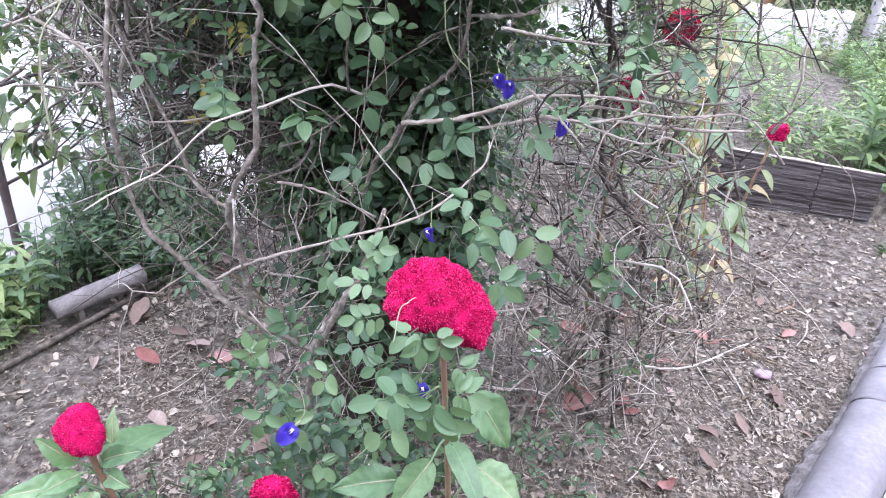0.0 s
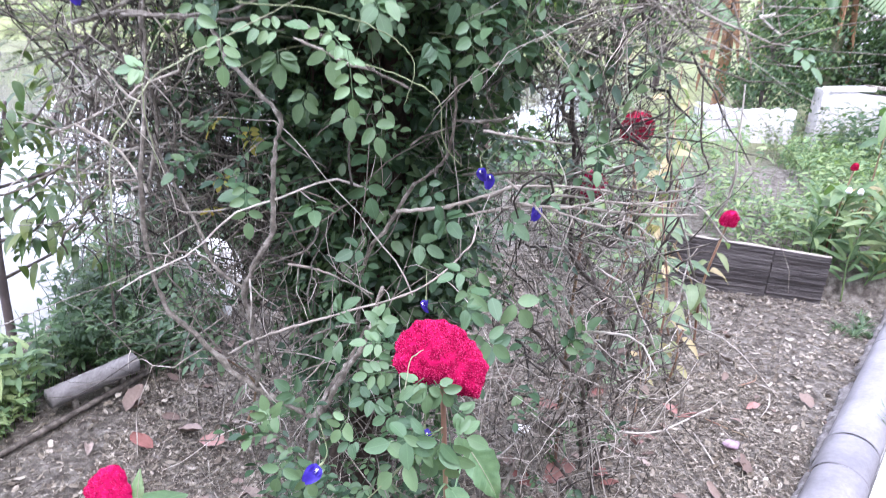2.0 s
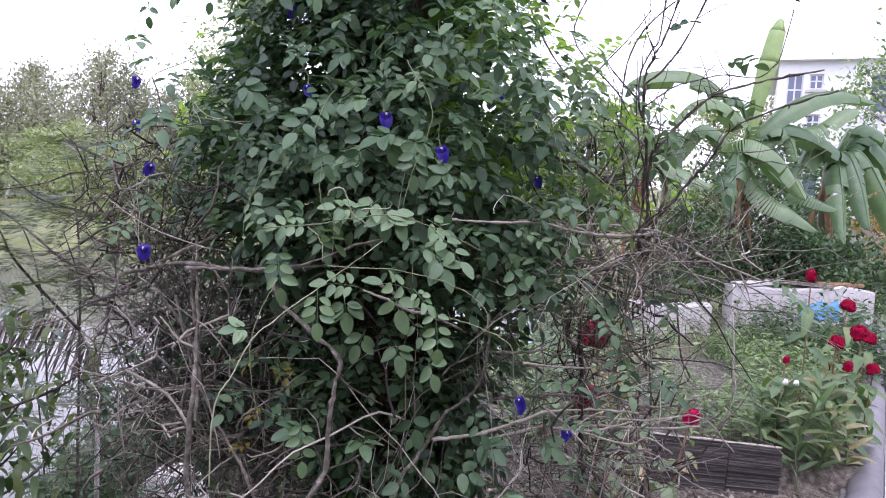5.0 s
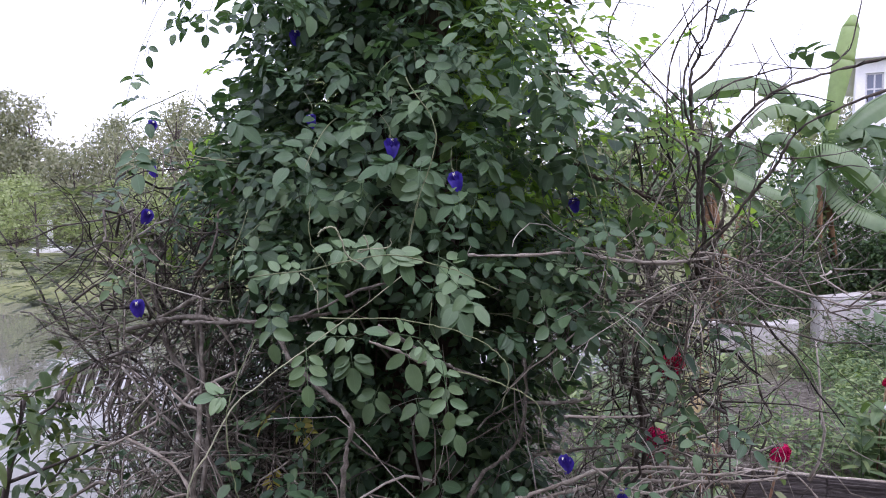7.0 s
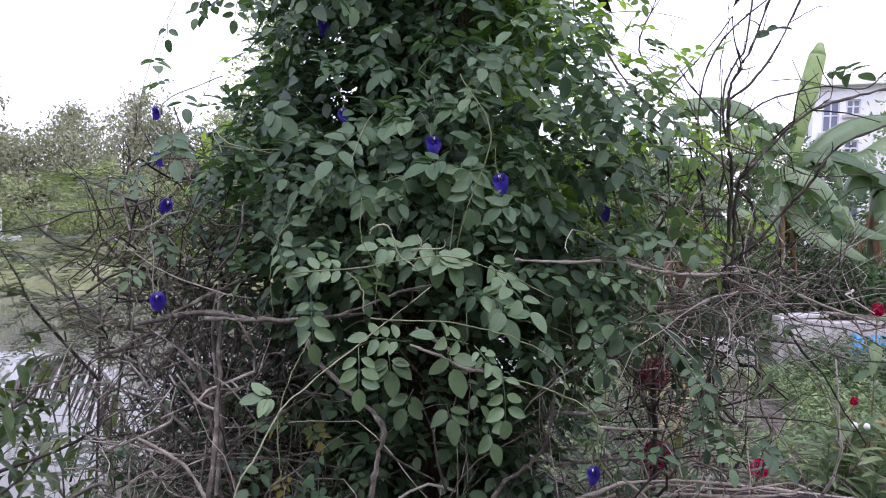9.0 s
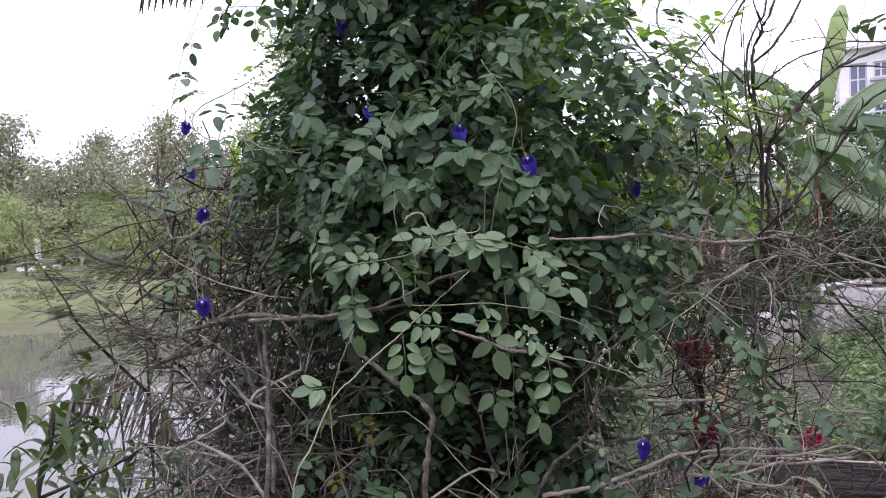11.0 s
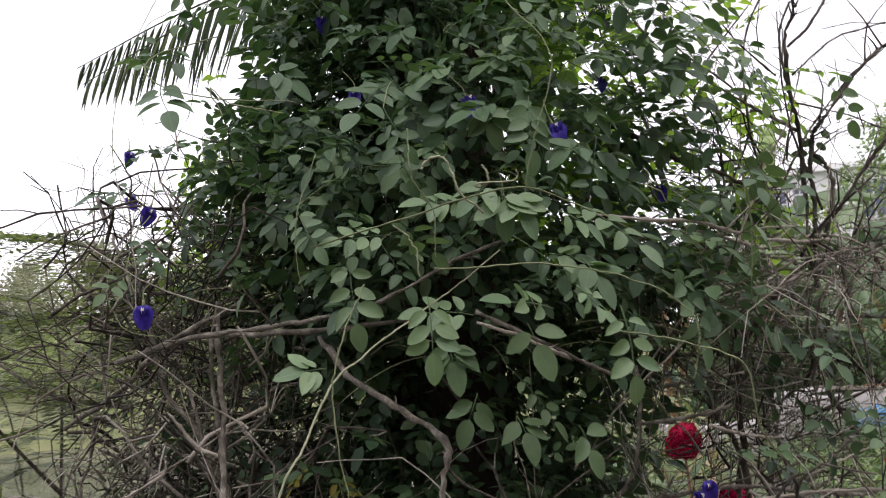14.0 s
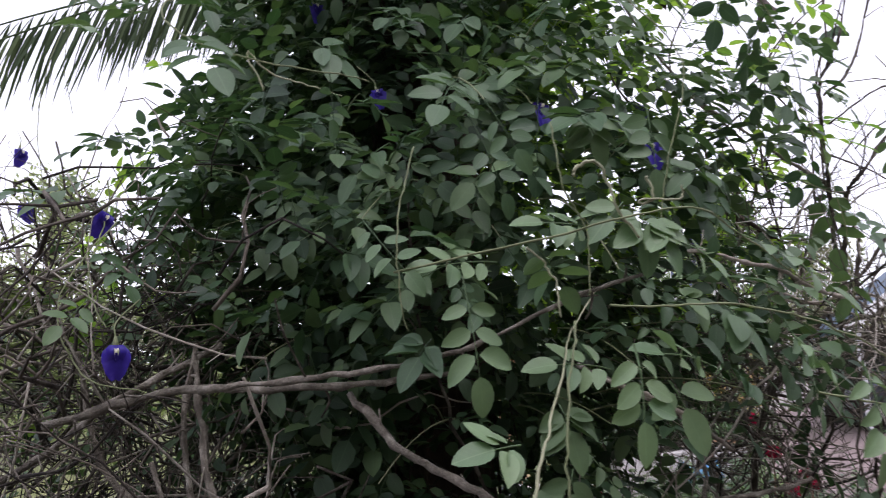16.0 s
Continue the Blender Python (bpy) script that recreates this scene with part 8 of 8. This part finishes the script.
for k in range(9):
    clumped("far_tree", (9 + k * 3.4 + rng.normal(), 27 + rng.uniform(-3, 6), -0.2), rng.uniform(4.2, 6.0), (0.2, 1.9, 0.55), 46, 50, 0.26, "leafy tree behind the neighbouring gardens", "tree", HAZYLEAF if k % 2 else FARLIGHT, 150 + k, 0.13, "trees behind the gardens")
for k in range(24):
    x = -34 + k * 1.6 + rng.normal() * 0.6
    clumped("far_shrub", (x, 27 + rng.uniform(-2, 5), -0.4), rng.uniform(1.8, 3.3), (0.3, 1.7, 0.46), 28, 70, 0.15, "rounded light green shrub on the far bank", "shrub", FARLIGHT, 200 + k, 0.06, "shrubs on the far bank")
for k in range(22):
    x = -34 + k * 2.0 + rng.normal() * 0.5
    clumped("far_hedge_bush", (x, 18.6 + rng.uniform(-0.3, 0.6), -0.45), rng.uniform(0.35, 0.7), (0.05, 1.0, 0.25), 20, 40, 0.13, "low scrubby green bush along the far water's edge", "shrub", FARLIGHT if k % 3 else HAZYLEAF, 300 + k, 0.03, "bushes along the far shore")

# pale post and low platform on the far bank
post = thing("far_monument", (-14.6, 30.0, -0.35), "white pedestal with a slim post on the far bank", "pedestal")
b = Buf()
chamfer_box(b, 1.3, 1.0, 0.4, 0.05, np.array(pose(-14.6, 30, -0.4)))
part("pedestal", b, WALLPAINT, post, "", False)
b = Buf()
chamfer_box(b, 0.16, 0.16, 1.1, 0.03, np.array(pose(-14.6, 30, 0.0)))
part("post", b, WALLPAINT, post, "", False)
for k in range(8):
    b = Buf()
    tube(b, np.array([(-27 + k * 2.6, 33 + rng.normal(), -0.5), (-27 + k * 2.6, 33, 0.5), (-27 + k * 2.6 + 0.02, 33, 1.3)]), 0.07, 0.06, 7)
    tagged(new("fence_post", b.mesh("fence_post", STAKE)), "pale slim post on the far bank", "post", "posts on the far bank")

# ---- white house beyond the banana plants ----
house = thing("white_house", (14.5, 20.0, 0), "two-storey white house with grey-framed windows", "house")
HX0, HX1, HY, HT = 0.0, 4.0, 0.0, 5.15
HM = np.array(pose(11.5, 18.0, 0, 0, 0, -32))
wins = [(0.22, 0.62, 3.95, 4.8), (0.76, 1.1, 4.4, 4.8), (0.76, 1.1, 3.3, 3.75), (2.2, 3.1, 3.8, 4.8), (0.4, 1.2, 0.9, 2.2), (2.2, 3.2, 0.9, 2.2)]
xs = sorted({HX0, HX1, *[w[0] for w in wins], *[w[1] for w in wins]})
zs = sorted({-0.2, HT, *[w[2] for w in wins], *[w[3] for w in wins]})
b = Buf()
for x0, x1 in zip(xs, xs[1:]):
    for z0, z1 in zip(zs, zs[1:]):
        cx, cz = (x0 + x1) / 2, (z0 + z1) / 2
        if not any(w[0] < cx < w[1] and w[2] < cz < w[3] for w in wins):
            box(b, x0, x1, HY, HY + 0.2, z0, z1, HM)
box(b, HX0, HX0 + 0.2, HY + 0.2, HY + 7, -0.2, HT, HM)
box(b, HX1 - 0.2, HX1, HY + 0.2, HY + 7, -0.2, HT, HM)
box(b, HX0 + 0.2, HX1 - 0.2, HY + 6.8, HY + 7, -0.2, HT, HM)
part("wall", b, WALLPAINT, house, "white painted wall", False)
b = Buf()
box(b, HX0 - 0.25, HX1 + 0.25, HY - 0.25, HY + 7.25, HT, HT + 0.16, HM)
part("roof", b, WALLPAINT, house, "flat white roof slab", False)
b = Buf()
box(b, HX0 + 0.2, HX1 - 0.2, HY + 0.2, HY + 6.8, 2.7, 2.9, HM)
part("floor_slab", b, CONCRETE, house, "", False)
for x0, x1, z0, z1 in wins:
    b = Buf()
    for a in (x0, (x0 + x1) / 2 - 0.02, x1 - 0.04):
        box(b, a, a + 0.04, HY + 0.05, HY + 0.1, z0, z1, HM)
    for c in (z0, z0 + (z1 - z0) * 0.5, z1 - 0.04):
        box(b, x0 + 0.04, (x0 + x1) / 2 - 0.02, HY + 0.052, HY + 0.098, c, c + 0.04, HM)
        box(b, (x0 + x1) / 2 + 0.02, x1 - 0.04, HY + 0.052, HY + 0.098, c, c + 0.04, HM)
    win = part("window", b, SLATE, house, "grey-framed window with four panes", False)
    b = Buf()
    box(b, x0 + 0.01, x1 - 0.01, HY + 0.07, HY + 0.078, z0 + 0.01, z1 - 0.01, HM)
    part("pane", b, glass, win, "dark window glass", False)
    b = Buf()
    box(b, x0 - 0.08, x1 + 0.08, HY - 0.1, HY - 0.002, z0 - 0.08, z0 - 0.01, HM)
    part("sill", b, CONCRETE, win, "", False)

# ---- open shed by the far end of the pavement, with a car under it ----
shed = thing("open_shed", (14.0, 9.4, 0), "open shed with a white-edged dark blue gable roof", "shed")
SM = np.array(pose(14.0, 9.4, 0, 0, 0, -40))
for x in (-2.1, 2.1):
    for y in (-1.2, 3.4):
        b = Buf()
        box(b, x - 0.05, x + 0.05, y - 0.05, y + 0.05, -0.1, 2.1, SM)
        part("post", b, SLATE, shed, "pale grey post", False)
for sgn in (-1, 1):
    b = Buf()
    v = np.array([(sgn * 2.4, -1.5, 2.0), (0, -1.5, 3.75), (0, 3.7, 3.75), (sgn * 2.4, 3.7, 2.0)])
    v = np.vstack([v, v + np.array([0, 0, 0.06])])
    b.add(v @ SM[:3, :3].T + SM[:3, 3], np.array([(0, 1, 2, 3), (4, 7, 6, 5), (0, 4, 5, 1), (1, 5, 6, 2), (2, 6, 7, 3), (3, 7, 4, 0)]))
    part("roof_slope", b, BLUEROOF, shed, "dark blue roof sheet", False)
    b = Buf()
    v = np.array([(sgn * 2.44, -1.56, 1.88), (0, -1.56, 3.66), (0, -1.56, 3.86), (sgn * 2.44, -1.56, 2.08)])
    v = np.vstack([v, v + np.array([0, 0.05, 0])])
    b.add(v @ SM[:3, :3].T + SM[:3, 3], np.array([(0, 1, 2, 3), (4, 7, 6, 5), (0, 4, 5, 1), (1, 5, 6, 2), (2, 6, 7, 3), (3, 7, 4, 0)]))
    part("fascia", b, WALLPAINT, shed, "white fascia board", False)
b = Buf()
box(b, -2.15, 2.15, 3.46, 3.54, -0.1, 2.1, SM)
part("back_wall", b, DARKWALL, shed, "dark weathered back wall", False)
CARPAINT = material("dark_car_paint", [(0.2, (0.012, 0.013, 0.016)), (0.8, (0.03, 0.032, 0.038))], 3, 60, 0.3, 0.05, 0.001, fine_amount=0.2)
car = thing("parked_car", (14.8, 10.25, 0), "dark parked car with grey wheels under the open shed", "car")
CM = np.array(pose(14.8, 10.25, 0.05, 0, 0, -40))


def car_hull(outline, half, inset):
    """A body from its side outline, drawn in towards the roof by inset."""
    b = Buf()
    n = len(outline)
    rings = []
    for yk, grow in ((-half, 0.06), (-half + 0.08, 0.0), (half - 0.08, 0.0), (half, 0.06)):
        rings.append([(x * (1 - grow * 0.2), yk * (1 - inset * max(0, z - 0.8)), z - grow * (0.3 if z > 0.5 else 0)) for x, z in outline])
    v = np.array(rings, float).reshape(-1, 3) @ CM[:3, :3].T + CM[:3, 3]
    f = [(a * n + i, a * n + (i + 1) % n, (a + 1) * n + (i + 1) % n, (a + 1) * n + i) for a in range(3) for i in range(n)]
    b.add(v, np.array(f))
    for a in (0, 3):
        c = v[a * n:(a + 1) * n].mean(axis=0)
        b.add(np.vstack([v[a * n:(a + 1) * n], c]), np.array([(i, (i + 1) % n, n, -1) for i in range(n)]))
    return b


part("body", car_hull([(-2.0, 0.3), (-2.05, 0.6), (-1.9, 0.85), (-1.5, 0.92), (-0.9, 0.98), (1.2, 0.95), (1.95, 0.8), (2.1, 0.55), (2.05, 0.28), (0, 0.22)], 0.85, 0.0), CARPAINT, car, "dark glossy car body")
part("cabin", car_hull([(-1.75, 0.9), (-1.35, 1.36), (-0.6, 1.46), (0.3, 1.42), (1.05, 0.94)], 0.76, 0.22), glass, car, "dark glass cabin")
for x in (-1.3, 1.35):
    for y in (-0.78, 0.78):
        b = Buf()
        a = np.linspace(0, 2 * np.pi, 25)
        tube(b, np.stack([x + 0.23 * np.cos(a), np.full(25, y), 0.3 + 0.23 * np.sin(a)], -1) @ CM[:3, :3].T + CM[:3, 3], 0.085, 0.085, 8)
        wheel = part("wheel", b, DRYDARK, car, "black rubber tyre")
        b = Buf()
        tube(b, np.array([(x, y - 0.05, 0.3), (x, y, 0.3), (x, y + 0.05, 0.3)]) @ CM[:3, :3].T + CM[:3, 3], 0.17, 0.17, 14)
        part("rim", b, SLATE, wheel, "pale grey wheel rim")
for x0, x1, y, h in ((9.0, 13.5, 15.5, 1.1), (14.0, 21.0, 19.0, 1.4)):
    low_wall(x0, x1, y, h, 0.2, "pale garden wall beyond the pavement", 0.01)
